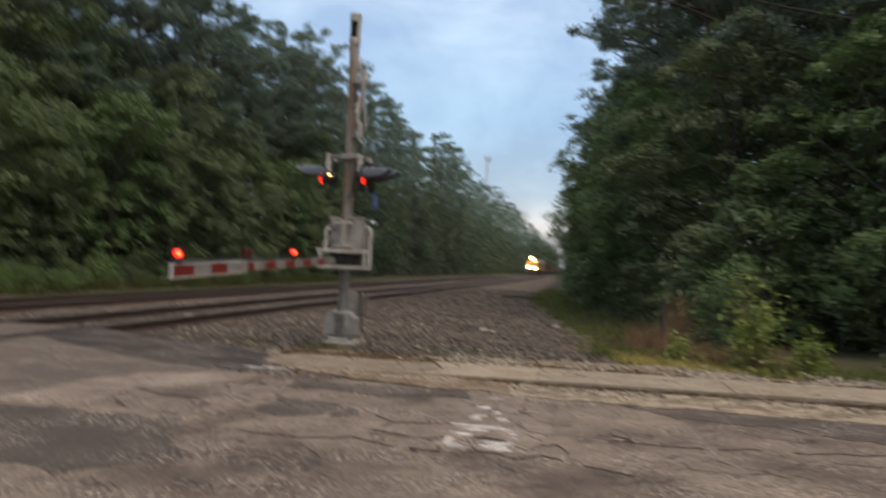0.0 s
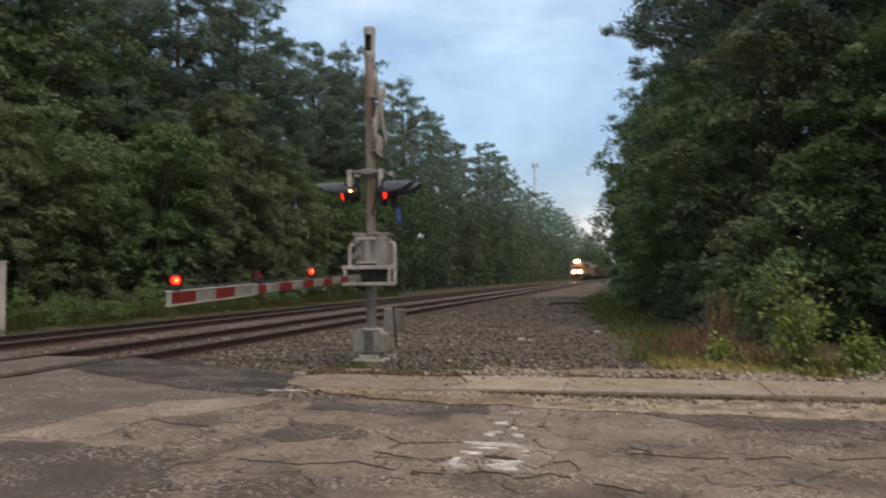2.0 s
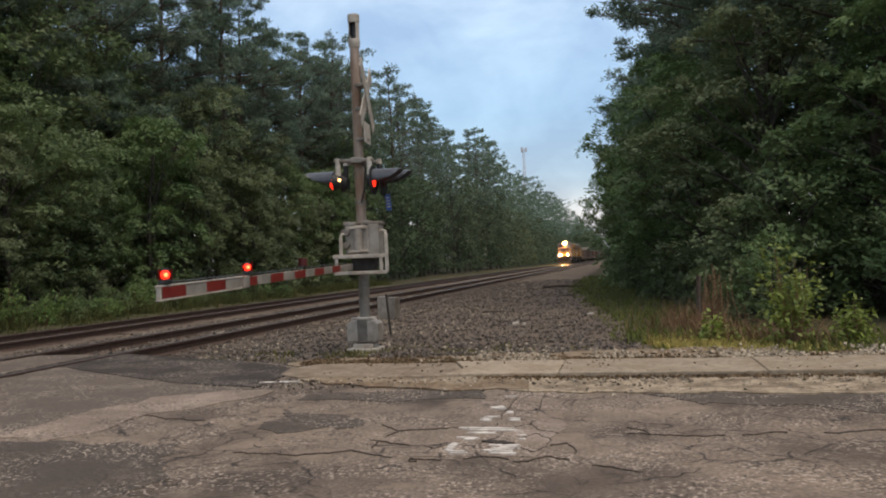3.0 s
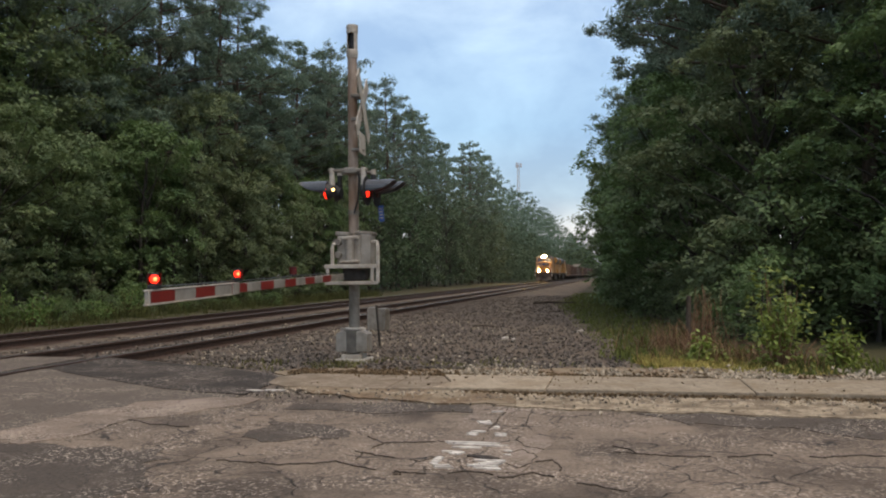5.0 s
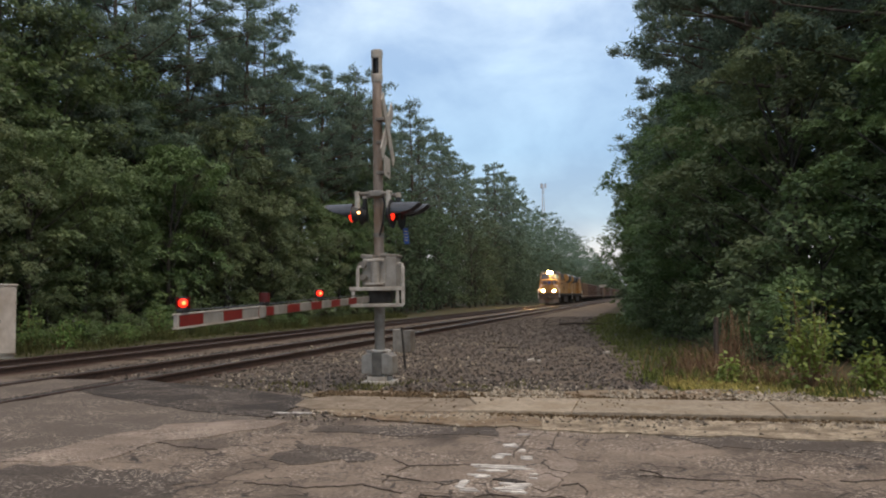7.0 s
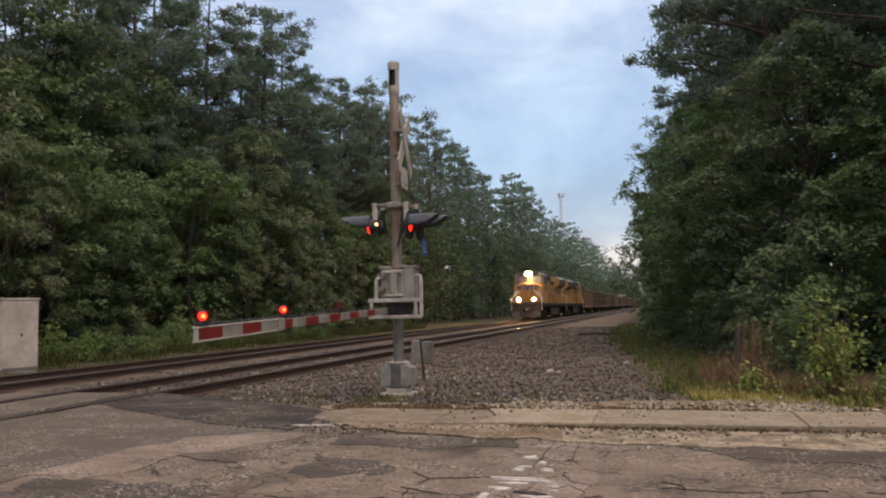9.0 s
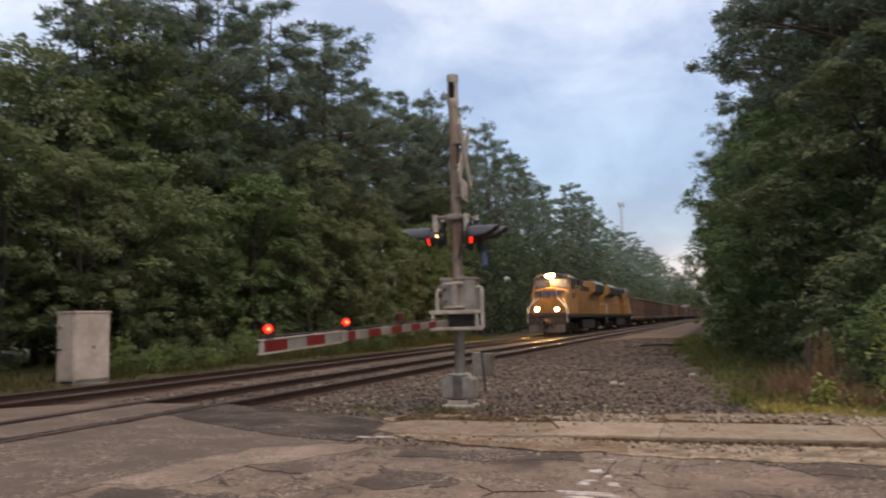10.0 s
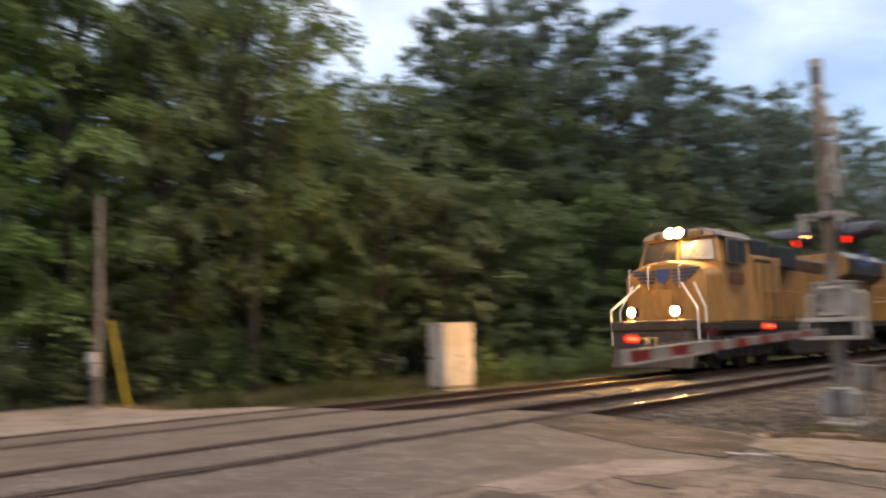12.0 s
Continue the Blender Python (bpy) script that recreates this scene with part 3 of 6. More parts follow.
patch("leaf_litter", [(-1.9, 8.99), (-0.9, 8.93), (0.6, 8.86), (2.2, 8.80), (4, 8.84), (8, 8.8), (20, 8.8), (20, 9.03), (-1.9, 9.03)], M_LITTER, "dark leaf litter against the kerb face", 0.018, "leaf litter", wob=0.1)
patch("gutter_soil", [(-3.4, 8.97), (-3.05, 8.62), (-2.2, 8.3), (-1.3, 8.1), (-0.85, 8.2), (-1.0, 9.0), (-3.0, 9.02)], M_SOIL, "brown soil washed into the gutter", 0.019, "soil", wob=0.16)
patch("gutter_grit", [(-2.2, 8.97), (-1.9, 8.5), (-1.3, 8.3), (-0.9, 8.05), (0.4, 7.9), (2.5, 7.85), (8, 7.8), (20, 7.8), (20, 9.03), (-2.1, 9.04)], M_SAND, "sand and grit washed against the kerb", 0.014, "grit", wob=0.14)

patch("soil_strip", [(-4.1, 10.2), (-3.2, 10.1), (0, 10.08), (3, 10.08), (12, 10.08), (12, 10.5), (4.5, 10.6), (2.4, 11.1), (1.0, 11.45), (-0.3, 11.35), (-1.4, 11.05), (-2.4, 10.8), (-3.3, 10.9), (-4.2, 10.6)], M_SOIL, "brown soil and grit behind the kerb", 0.012, "soil", wob=0.3)
# kerb of concrete slabs
kerb = tagged(new("kerb"), "stained tan concrete kerb in broken slabs", "kerb", kind="structure")
joints = [-3.72, -2.33, -1.84, -0.66, 1.35, 3.3, 4.9, 6.5, 8.1, 9.7, 11.3, 12.9, 14.5, 16.1, 17.7, 20]
for i, (a, b) in enumerate(zip(joints, joints[1:])):
    bm = nb()
    lowz = 0.022 if i < 2 else 0.052
    out = [(a + 0.003, 9.0), (b - 0.003, 9.0), (b - 0.003, 10.12), (a + 0.003, 10.12)]
    if i == 0:
        out = [(a - 0.05, 9.28), (a + 0.25, 9.02), (b - 0.012, 8.98), (b - 0.012, 10.14), (a + 0.1, 10.2), (a - 0.15, 9.75)]
    if i == 1:
        out = [(a + 0.006, 8.99), (b - 0.004, 9.01), (b + 0.108, 9.5), (b - 0.098, 10.12), (a + 0.006, 10.13)]
    if i == 2:
        out = [(a + 0.004, 9.0), (b - 0.005, 9.0), (b - 0.005, 10.12), (a - 0.09, 10.12), (a + 0.116, 9.5)]
    prism(bm, out, -0.2, lowz + 0.006 * math.sin(i * 2.1), "z")
    soften(bm, 0.014, 2)
    for v in bm.verts:
        v.co += Vector((0.004, 0.01, 0.004)) * noise.noise(v.co * 7)
    part("kerb_slab", bm, M_KERB_OLD if i < 2 else M_KERB, kerb)


# tracks
def track(x0, top, y0, y1, label):
    tr = tagged(new("railway_track"), label, "railway track", "tracks", "structure")
    tr.location = (x0, 0, top)
    for sx in (-HALF, HALF):
        prof = [(-0.07, -0.172), (0.07, -0.172), (0.07, -0.160), (0.018, -0.145), (0.010, -0.13), (0.010, -0.05), (0.034, -0.038), (0.036, -0.006), (0.030, 0.0), (-0.030, 0.0), (-0.036, -0.006), (-0.034, -0.038), (-0.010, -0.05), (-0.010, -0.13), (-0.018, -0.145), (-0.07, -0.160)]
        bm = prism(nb(), [(sx + u, v) for u, v in prof], y0, y1, "y")
        rail = part("rail", bm, M_RAIL, tr)
        bm = prism(nb(), [(sx - 0.028, 0.0), (sx + 0.028, 0.0), (sx + 0.022, 0.0035), (sx - 0.022, 0.0035)], y0, y1, "y")
        part("rail_head", bm, M_RAIL_TOP, rail, "polished running surface")
    bm = box(nb(), (0, 0, -0.26), (2.6, 0.23, 0.17), bevel=0.012)
    for sx in (-HALF, HALF):
        box(bm, (sx, 0, -0.173), (0.36, 0.19, 0.012))
    me = None
    rng = random.Random(5)
    y = 11.6
    while y < 11.6 + 0.55 * 140:
        if me is None:
            tie = part("tie", bm, M_TIE, tr, "dark weathered timber tie")
            me = tie.data
        else:
            tie = new("tie", me)
            tie.parent = tr
        tie.location = (rng.uniform(-0.04, 0.04), y, rng.uniform(-0.008, 0.004))
        tie.rotation_euler = (0, 0, rng.uniform(-0.012, 0.012))
        y += 0.55
    bm = nb()
    while y < 230:
        box(bm, (0, y, -0.26), (2.6, 0.23, 0.17))
        y += 0.55
    tagged(part("tie_row", bm, M_TIE, tr), kind="stuff")
    return tr


track(NEAR_X, NEAR_TOP, -120, 420, "rusty railway track on dark timber ties, rail heads polished")
track(FAR_X, FAR_TOP, -120, 700, "railway track on dark timber ties, under the train")
bm = box(nb(), (-15.25, 21.0, -0.33), (0.22, 7.5, 0.16), bevel=0.02)
tagged(part("timber_baulk", bm, M_POLE), "pale weathered timber baulk lying beside the track", "timber")


def scatter(name, count, place, size, mat, label, seed, category="stones", parent=None):
    """Many small angular stones as one object."""
    rng = np.random.default_rng(seed)
    base = np.array([(-1, -1, -1), (1, -1, -1), (1, 1, -1), (-1, 1, -1), (-1, -1, 1), (1, -1, 1), (1, 1, 1), (-1, 1, 1)], float) * 0.5
    quads = np.array([(0, 3, 2, 1), (4, 5, 6, 7), (0, 1, 5, 4), (1, 2, 6, 5), (2, 3, 7, 6), (3, 0, 4, 7)])
    verts, faces = [], []
    k = 0
    while k < count:
        p = place(rng)
        if p is None:
            continue
        s = size * rng.uniform(0.55, 1.5)
        v = base + rng.uniform(-0.22, 0.22, (8, 3))
        v = v * s * np.array((rng.uniform(0.7, 1.4), rng.uniform(0.7, 1.2), rng.uniform(0.5, 0.9)))
        q = np.array(Euler(rng.uniform(0, 6.28, 3)).to_matrix())
        verts.append(v @ q.T + np.array(p))
        faces.append(quads + 8 * k)
        k += 1
    ob = raw(name, np.concatenate(verts).tolist(), np.concatenate(faces).tolist(), mat)
    return tagged(ob, label, category, kind="stuff")


def in_ballast(rng):
    y = 10.6 + 40 * rng.random() ** 2.0
    x = rng.uniform(-11.3, 0.6)
    if x > gravel_edge(y) + 0.2 * math.sin(y * 2) or (y < road_edge(x) + 0.1 and x < -3.6):
        return None
    if x > -2.3 and y < 11.3 + 0.25 * math.sin(x * 4) and rng.random() < 0.75:
        return None
    if abs(abs(x - NEAR_X) - HALF) < 0.07:
        return None
    return x, y, ballast_z(x, y) + 0.008


def in_verge(rng):
    x = -2.4 + 6.2 * rng.random() ** 0.8
    y = 10.2 + abs(rng.normal(0, 0.5))
    if y < 10.16 or noise.noise((x * 1.1, y * 2.2, 6)) < -0.12:
        return None
    return x, y, max(ballast_z(min(x, 0.5), y), 0.012) + 0.012


def in_gutter(rng):
    x = rng.uniform(-3.6, 9)
    y = 8.97 - abs(rng.normal(0, 0.42))
    return x, y, road_z(x) + 0.012


scatter("ballast_stones", 22000, in_ballast, 0.028, M_STONE, "loose grey-brown ballast stones", 1)
scatter("pale_gravel", 1400, in_verge, 0.026, M_PALE_STONE, "pale limestone gravel spilled behind the kerb", 2)
def in_soil(rng):
    x, y = rng.uniform(-3.9, 4), 10.14 + abs(rng.normal(0, 0.3))
    return x, y, max(ballast_z(min(x, 0.5), y), 0.004) + 0.014


def on_kerb(rng):
    x, y = rng.uniform(-3.4, 9), 9.02 + 1.1 * rng.random()
    return (x, y, 0.06 if x > -1.8 else 0.03) if noise.noise((x * 1.3, y * 3, 2)) > 0.15 else None


scatter("soil_crumbs", 2600, in_soil, 0.022, M_LITTER, "brown soil crumbs and dead leaves behind the kerb", 6, "leaf litter")
scatter("kerb_grit", 160, on_kerb, 0.012, M_LITTER, "dark crumbs lying on the kerb", 7, "grit")
scatter("gutter_litter", 1500, lambda g: (lambda x: (x, 8.93 - abs(g.normal(0, 0.08)) + 0.02 * math.sin(x * 3), road_z(x) + 0.02))(g.uniform(-1.5, 10)), 0.019, M_LITTER, "dead leaves and twigs in the gutter", 8, "leaf litter")
def in_ballast_pale(rng):
    y = 10.9 + 12 * rng.random() ** 1.4
    x = rng.uniform(-11.2, -0.2)
    if noise.noise((x * 0.6, y * 0.6, 11)) < (-0.1 if x < -3 else 0.2) or y < road_edge(x) + 0.1 or abs(abs(x - NEAR_X) - HALF) < 0.08:
        return None
    return x, y, ballast_z(x, y) + 0.014


def in_gutter_pale(rng):
    x = rng.uniform(-3.4, 8)
    y = 8.94 - abs(rng.normal(0, 0.42))
    return (x, y, road_z(x) + 0.016) if noise.noise((x * 1.4, y * 3, 13)) > -0.1 else None


scatter("pale_stones", 1100, in_ballast_pale, 0.023, M_PALE_STONE, "pale limestone chips among the ballast", 12)
scatter("gutter_chips", 620, in_gutter_pale, 0.018, M_PALE_STONE, "pale stone chips and grit in front of the kerb", 14)
scatter("gutter_gravel", 900, in_gutter, 0.017, M_STONE, "small dark grit in the gutter", 3)

# worn road paint and a pothole
marks = [(-1.0, 7.17, 0.16, 0.15), (-0.88, 6.99, 0.06, 0.1), (-1.01, 6.73, 0.15, 0.18), (-0.81, 6.71, 0.14, 0.13), (-0.93, 6.34, 0.53, 0.1), (-1.01, 6.2, 0.33, 0.08), (-0.68, 6.14, 0.06, 0.07), (-0.67, 6.02, 0.06, 0.07), (-1.05, 6.02, 0.17, 0.09), (-1.02, 5.62, 0.18, 0.09), (-0.77, 5.72, 0.25, 0.27), (-1.1, 5.77, 0.06, 0.23), (-0.98, 7.75, 0.14, 0.08)]
paint = tagged(new("road_marking"), "worn flaking white paint marks on the asphalt", "road marking", kind="structure")


def road_skin(x, y):
    return road_z(x) + 0.012 * noise.noise((x * 0.5, y * 0.5, 5))


def shard(x, y, w, h, rng, lift):
    """A ragged flake of paint, drawn out across the road."""
    bm = nb()
    n = 20
    vs = []
    for k in range(n):
        a = 2 * math.pi * k / n
        r = rng.uniform(0.6, 1.12)
        px, py = x + math.copysign(abs(math.cos(a)) ** 0.7, math.cos(a)) * w / 2 * r, y + math.sin(a) * h / 2 * r
        vs.append(bm.verts.new((px, py, road_skin(px, py) + lift)))
    f = bm.faces.new(vs)
    bmesh.ops.extrude_face_region(bm, geom=[f])
    for v in vs:
        v.co.z -= 0.01
    bmesh.ops.recalc_face_normals(bm, faces=bm.faces)
    bmesh.ops.triangulate(bm, faces=bm.faces)
    part("paint_flake", bm, M_LINE, paint)


prng = random.Random(12)
for x, y, w, h in marks:
    rows_ = max(1, round(h / 0.055))
    for k in range(rows_):
        yy = y + h * ((k + 0.5) / rows_ - 0.5)
        for q in range(2 if w > 0.1 else 1):
            ww = w * prng.uniform(0.4, 0.75) if w > 0.1 else w
            shard(x + prng.uniform(-0.5, 0.5) * (w - ww), yy + prng.uniform(-0.012, 0.012), ww, min(0.05, h * 0.6) * prng.uniform(0.6, 1.1), prng, 0.011)
for x, y, w, h in ((-3.66, 8.67, 0.2, 0.09), (-3.45, 8.71, 0.26, 0.10), (-2.7, 8.75, 0.12, 0.06), (-2.59, 8.77, 0.12, 0.05)):
    shard(x, y, w, h, prng, 0.019)


def crack(line, width, seed):
    """An open crack: a narrow dark ribbon of grit that wanders along a line, with a crumbled edge."""
    r = random.Random(seed)
    pts = []
    for (x0, y0), (x1, y1) in zip(line, line[1:]):
        n = max(2, int(math.hypot(x1 - x0, y1 - y0) / 0.035))
        for i in range(n):
            pts.append((x0 + (x1 - x0) * i / n, y0 + (y1 - y0) * i / n))
    pts.append(line[-1])
    verts, faces = [], []
    for i, (x, y) in enumerate(pts):
        x += 0.02 * noise.noise((x * 6, y * 6, seed)) + 0.008 * r.uniform(-1, 1)
        y += 0.05 * noise.noise((x * 6, y * 6, seed + 9)) + 0.015 * r.uniform(-1, 1)
        ax, ay = pts[max(0, i - 1)]
        bx_, by_ = pts[min(len(pts) - 1, i + 1)]
        d = Vector((bx_ - ax, by_ - ay)).normalized()
        w = width * r.uniform(0.35, 1.3) * min(1, 0.25 + 3 * i / len(pts), 0.25 + 3 * (len(pts) - 1 - i) / len(pts))
        for sgn, lift in ((1, -0.006), (1, 0.0085), (-1, 0.0085), (-1, -0.006)):
            px, py = x - d.y * w * sgn, y + d.x * w * sgn
            verts.append((px, py, road_skin(px, py) + lift))
    for i in range(len(pts) - 1):
        q = i * 4
        if noise.noise((pts[i][0] * 4, pts[i][1] * 4, seed + 3)) < -0.22:
            continue
        for k in range(3):
            faces.append((q + k, q + 4 + k, q + 5 + k, q + 1 + k))
    tagged(raw("crack", verts, faces, M_CRACK), "dark open crack in the worn asphalt", "crack", kind="structure")


# two long cracks and those round the worn paint
for k, (w_, line_) in enumerate((
    (0.016, [(-2.71, 5.56), (-2.42, 5.54), (-2.09, 5.51), (-1.88, 5.56), (-1.74, 5.65), (-1.53, 5.52), (-1.24, 5.42)]),
    (0.02, [(0.02, 6.25), (0.25, 6.18), (0.5, 6.15), (0.75, 6.18), (1.04, 6.28), (1.36, 6.29), (1.72, 6.42), (2.6, 6.5)]),
    (0.012, [(-0.91, 8.1), (-0.92, 7.29), (-0.91, 6.4)]),
    (0.013, [(-0.7, 8.1), (-0.67, 7.2), (-0.67, 6.58), (-0.6, 6.31), (-0.44, 6.26)]),
    (0.013, [(-1.3, 5.40), (-1.02, 5.42), (-0.88, 5.54), (-0.62, 5.41), (-0.43, 5.55), (-0.25, 5.36), (0.1, 5.2)]),
    (0.009, [(-0.65, 5.76), (-0.56, 5.65), (-0.49, 5.82), (-0.48, 6.03), (-0.59, 6.23), (-0.68, 6.1)]),
)):
    crack(line_, w_ * 0.23, 3 + k)
# short cracks
for k, (w_, line_) in enumerate((
    (0.009, [(-0.47, 5.86), (-0.36, 5.94), (-0.29, 5.67), (-0.34, 5.48)]),
    (0.010, [(0.01, 6.44), (0.13, 6.33), (0.18, 6.21)]),
    (0.010, [(1.91, 7.9), (1.92, 7.46), (1.85, 7.11)]),
    (0.008, [(1.59, 7.94), (1.6, 7.54)]),
    (0.009, [(-1.7, 5.94), (-1.43, 5.84), (-1.18, 5.74), (-1.12, 5.89)]),
    (0.010, [(-1.81, 5.38), (-1.51, 5.34), (-1.24, 5.39)]),
    (0.009, [(-1.78, 6.5), (-1.58, 6.25), (-1.22, 6.37), (-0.95, 6.42)]),
    (0.009, [(-1.58, 6.25), (-1.64, 6.02), (-1.63, 5.74)]),
    (0.010, [(-4.05, 6.9), (-3.7, 6.72), (-3.3, 6.62)]),
)):
    crack(line_, w_ * 0.23, 9 + k)
patch("pothole", [(-0.94, 5.93), (-0.8, 5.88), (-0.71, 5.9), (-0.8, 5.97), (-0.93, 5.98)], M_HOLE, "small dark pothole in the worn paint", 0.011, "pothole", wob=0.03)
patch("asphalt_patch", [(-1.3, 5.5), (-0.5, 5.55), (-0.45, 6.9), (-0.62, 8.3), (-1.25, 8.25), (-1.2, 7.0)], M_BLOCK, "older cracked asphalt block under flaking paint", 0.004, wob=0.08)
for k, (x, y, w) in enumerate(((-2.02, 16.25, 0.13), (-0.7, 18.1, 0.12), (-1.86, 16.2, 0.07))):
    bm = box(nb(), (0, 0, 0.02), (w, w * 0.6, 0.05), (5, -8, 20 * k), bevel=0.012)
    for v in bm.verts:
        v.co += Vector((0.1, 0.1, 0.05)) * (0.12 * noise.noise(v.co * 40 + Vector((k, 0, 0))))
    ob = tagged(part("litter_scrap", bm, M_WHITE), "crumpled white litter scrap on the ballast", "litter")
    ob.location = (x, y, ballast_z(x, y) + 0.03)


def fallen_branch(loc, turn, size, seed, label):
    """A dead limb with a few broken side twigs."""
    r = random.Random(seed)
    bm = nb()
    for k in range(5):
        a = Vector((-0.5 + 0.22 * k, 0.0, 0.03)) * size
        if k == 0:
            pts = [Vector((-0.5, 0, 0.03)), Vector((-0.15, 0.05, 0.06)), Vector((0.2, -0.02, 0.05)), Vector((0.55, 0.06, 0.03))]
            for i in range(3):
                tube(bm, pts[i] * size, pts[i + 1] * size, 0.030 * size * (1 - 0.25 * i), 0.030 * size * (0.75 - 0.25 * i), 7)
        else:
            tube(bm, a, a + Vector((r.uniform(0.05, 0.25), r.uniform(-0.22, 0.22), r.uniform(0.0, 0.10))) * size, 0.013 * size, 0.006 * size, 5)
    ob = tagged(part("fallen_branch", bm, M_DEADWOOD), label, "branch")
    ob.matrix_basis = pose(loc[0], loc[1], ballast_z(*loc), 0, 0, turn)
    return ob


fallen_branch((-2.55, 36.0), 8, 1.7, 3, "dark dead branch fallen on the ballast")
fallen_branch((-3.1, 20.6), -20, 0.62, 4, "short dark stick lying on the ballast")
fallen_branch((-1.9, 28.0), 14, 0.6, 5, "short dark stick lying on the ballast")

# ---- trees ----
def limb(bm, a, b, r0, r1, seg=7, bend=0.0, rng=random, n=4):
    a, b = Vector(a), Vector(b)
    off = Vector((rng.uniform(-1, 1), rng.uniform(-1, 1), rng.uniform(-0.3, 0.6))) * bend
    pts = [a.lerp(b, i / n) + off * math.sin(math.pi * i / n) for i in range(n + 1)]
    for i in range(n):
        tube(bm, pts[i], pts[i + 1], r0 + (r1 - r0) * i / n, r0 + (r1 - r0) * (i + 1) / n, seg)
    return pts


def leaf_mesh(centres, normals, sizes, rng, aspect=0.55):
    """Small bent leaves as two triangles each, all in one mesh."""
    n = len(centres)
    t = rng.normal(0, 1, (n, 3))
    t -= (t * normals).sum(1, keepdims=True) * normals
    t /= np.linalg.norm(t, axis=1, keepdims=True)
    b = np.cross(normals, t)
    s = sizes[:, None]
    fold = normals * s * rng.uniform(-0.12, 0.22, (n, 1))
    v = np.stack([centres - t * s * 0.5, centres + b * s * aspect * 0.5 + fold, centres + t * s * 0.5, centres - b * s * aspect * 0.5 + fold], 1).reshape(-1, 3)
    i = np.arange(n)[:, None] * 4
    f = np.concatenate([i + np.array([[0, 1, 2]]), i + np.array([[0, 2, 3]])], 1).reshape(-1, 3)
    return v, f


def branch(store, a, b, r0, r1, sides=5, bend=0.0, rng=random, n=3):
    """An open tapering tube along a bent line, added to the store's vertices and faces."""
    verts, faces = store
    a, b = Vector(a), Vector(b)
    off = Vector((rng.uniform(-1, 1), rng.uniform(-1, 1), rng.uniform(-0.3, 0.6))) * bend
    d = (b - a).normalized()
    u = d.cross(Vector((0.31, 0.87, 0.11)) if abs(d.z) > 0.4 else Vector((0, 0, 1))).normalized()
    w = d.cross(u)
    first = len(verts)
    for i in range(n + 1):
        c = a.lerp(b, i / n) + off * math.sin(math.pi * i / n)
        r = r0 + (r1 - r0) * i / n
        for q in range(sides):
            ang = 6.2832 * q / sides
            verts.append(c + (u * math.cos(ang) + w * math.sin(ang)) * r)
    for i in range(n):
        for q in range(sides):
            p, e = first + i * sides, (q + 1) % sides
            faces.append((p + q, p + e, p + sides + e, p + sides + q))


def leaf_tris(centres, normals, sizes, rng, aspect=0.62):
    """Small pointed leaves of one triangle each, all in one mesh."""
    t = rng.normal(0, 1, centres.shape)
    t -= (t * normals).sum(1, keepdims=True) * normals
    t /= np.linalg.norm(t, axis=1, keepdims=True)
    b = np.cross(normals, t)
    q = sizes[:, None]
    v = np.stack([centres - t * q * 0.45 + b * q * aspect * 0.5, centres - t * q * 0.45 - b * q * aspect * 0.5, centres + t * q * 0.55], 1).reshape(-1, 3)
    return v, np.arange(len(v)).reshape(-1, 3)


def lobes_leaves(lobes, sprays, leaves, size, rng):
    """Leaves in flat drooping sprays over the outer, upper part of ellipsoid lobes."""
    cs, ns, ss = [], [], []
    for (c, r) in lobes:
        c, r = np.array(c), np.array(r)
        for _ in range(sprays):
            d = rng.normal(0, 1, 3) + np.array((0, 0, 0.6))
            d /= np.linalg.norm(d)
            heart = c + d * r * rng.uniform(0.72, 1.12)
            tilt = d * np.array((0.55, 0.55, 0.2)) + np.array((0, 0, 0.9)) + rng.normal(0, 0.18, 3)
            tilt /= np.linalg.norm(tilt)
            u = np.cross(tilt, rng.normal(0, 1, 3))
            u /= np.linalg.norm(u)
            w = np.cross(tilt, u)
            k = int(leaves * rng.uniform(0.6, 1.4))
            rad = size * 2.7 * rng.uniform(0.7, 1.3)
            a, q = rng.uniform(0, 6.283, (k, 1)), rad * np.sqrt(rng.random((k, 1)))
            o = u * np.cos(a) * q + w * np.sin(a) * q * 0.75 + tilt * rng.normal(0, size * 0.5, (k, 1)) - np.array((0, 0, 1)) * q * q / rad * 0.45
            cs.append(heart + o)
            nn = tilt + rng.normal(0, 0.42, (k, 3))
            ns.append(nn / np.linalg.norm(nn, axis=1, keepdims=True))
            ss.append(rng.uniform(0.65, 1.3, k) * size)
    return np.concatenate(cs), np.concatenate(ns), np.concatenate(ss)


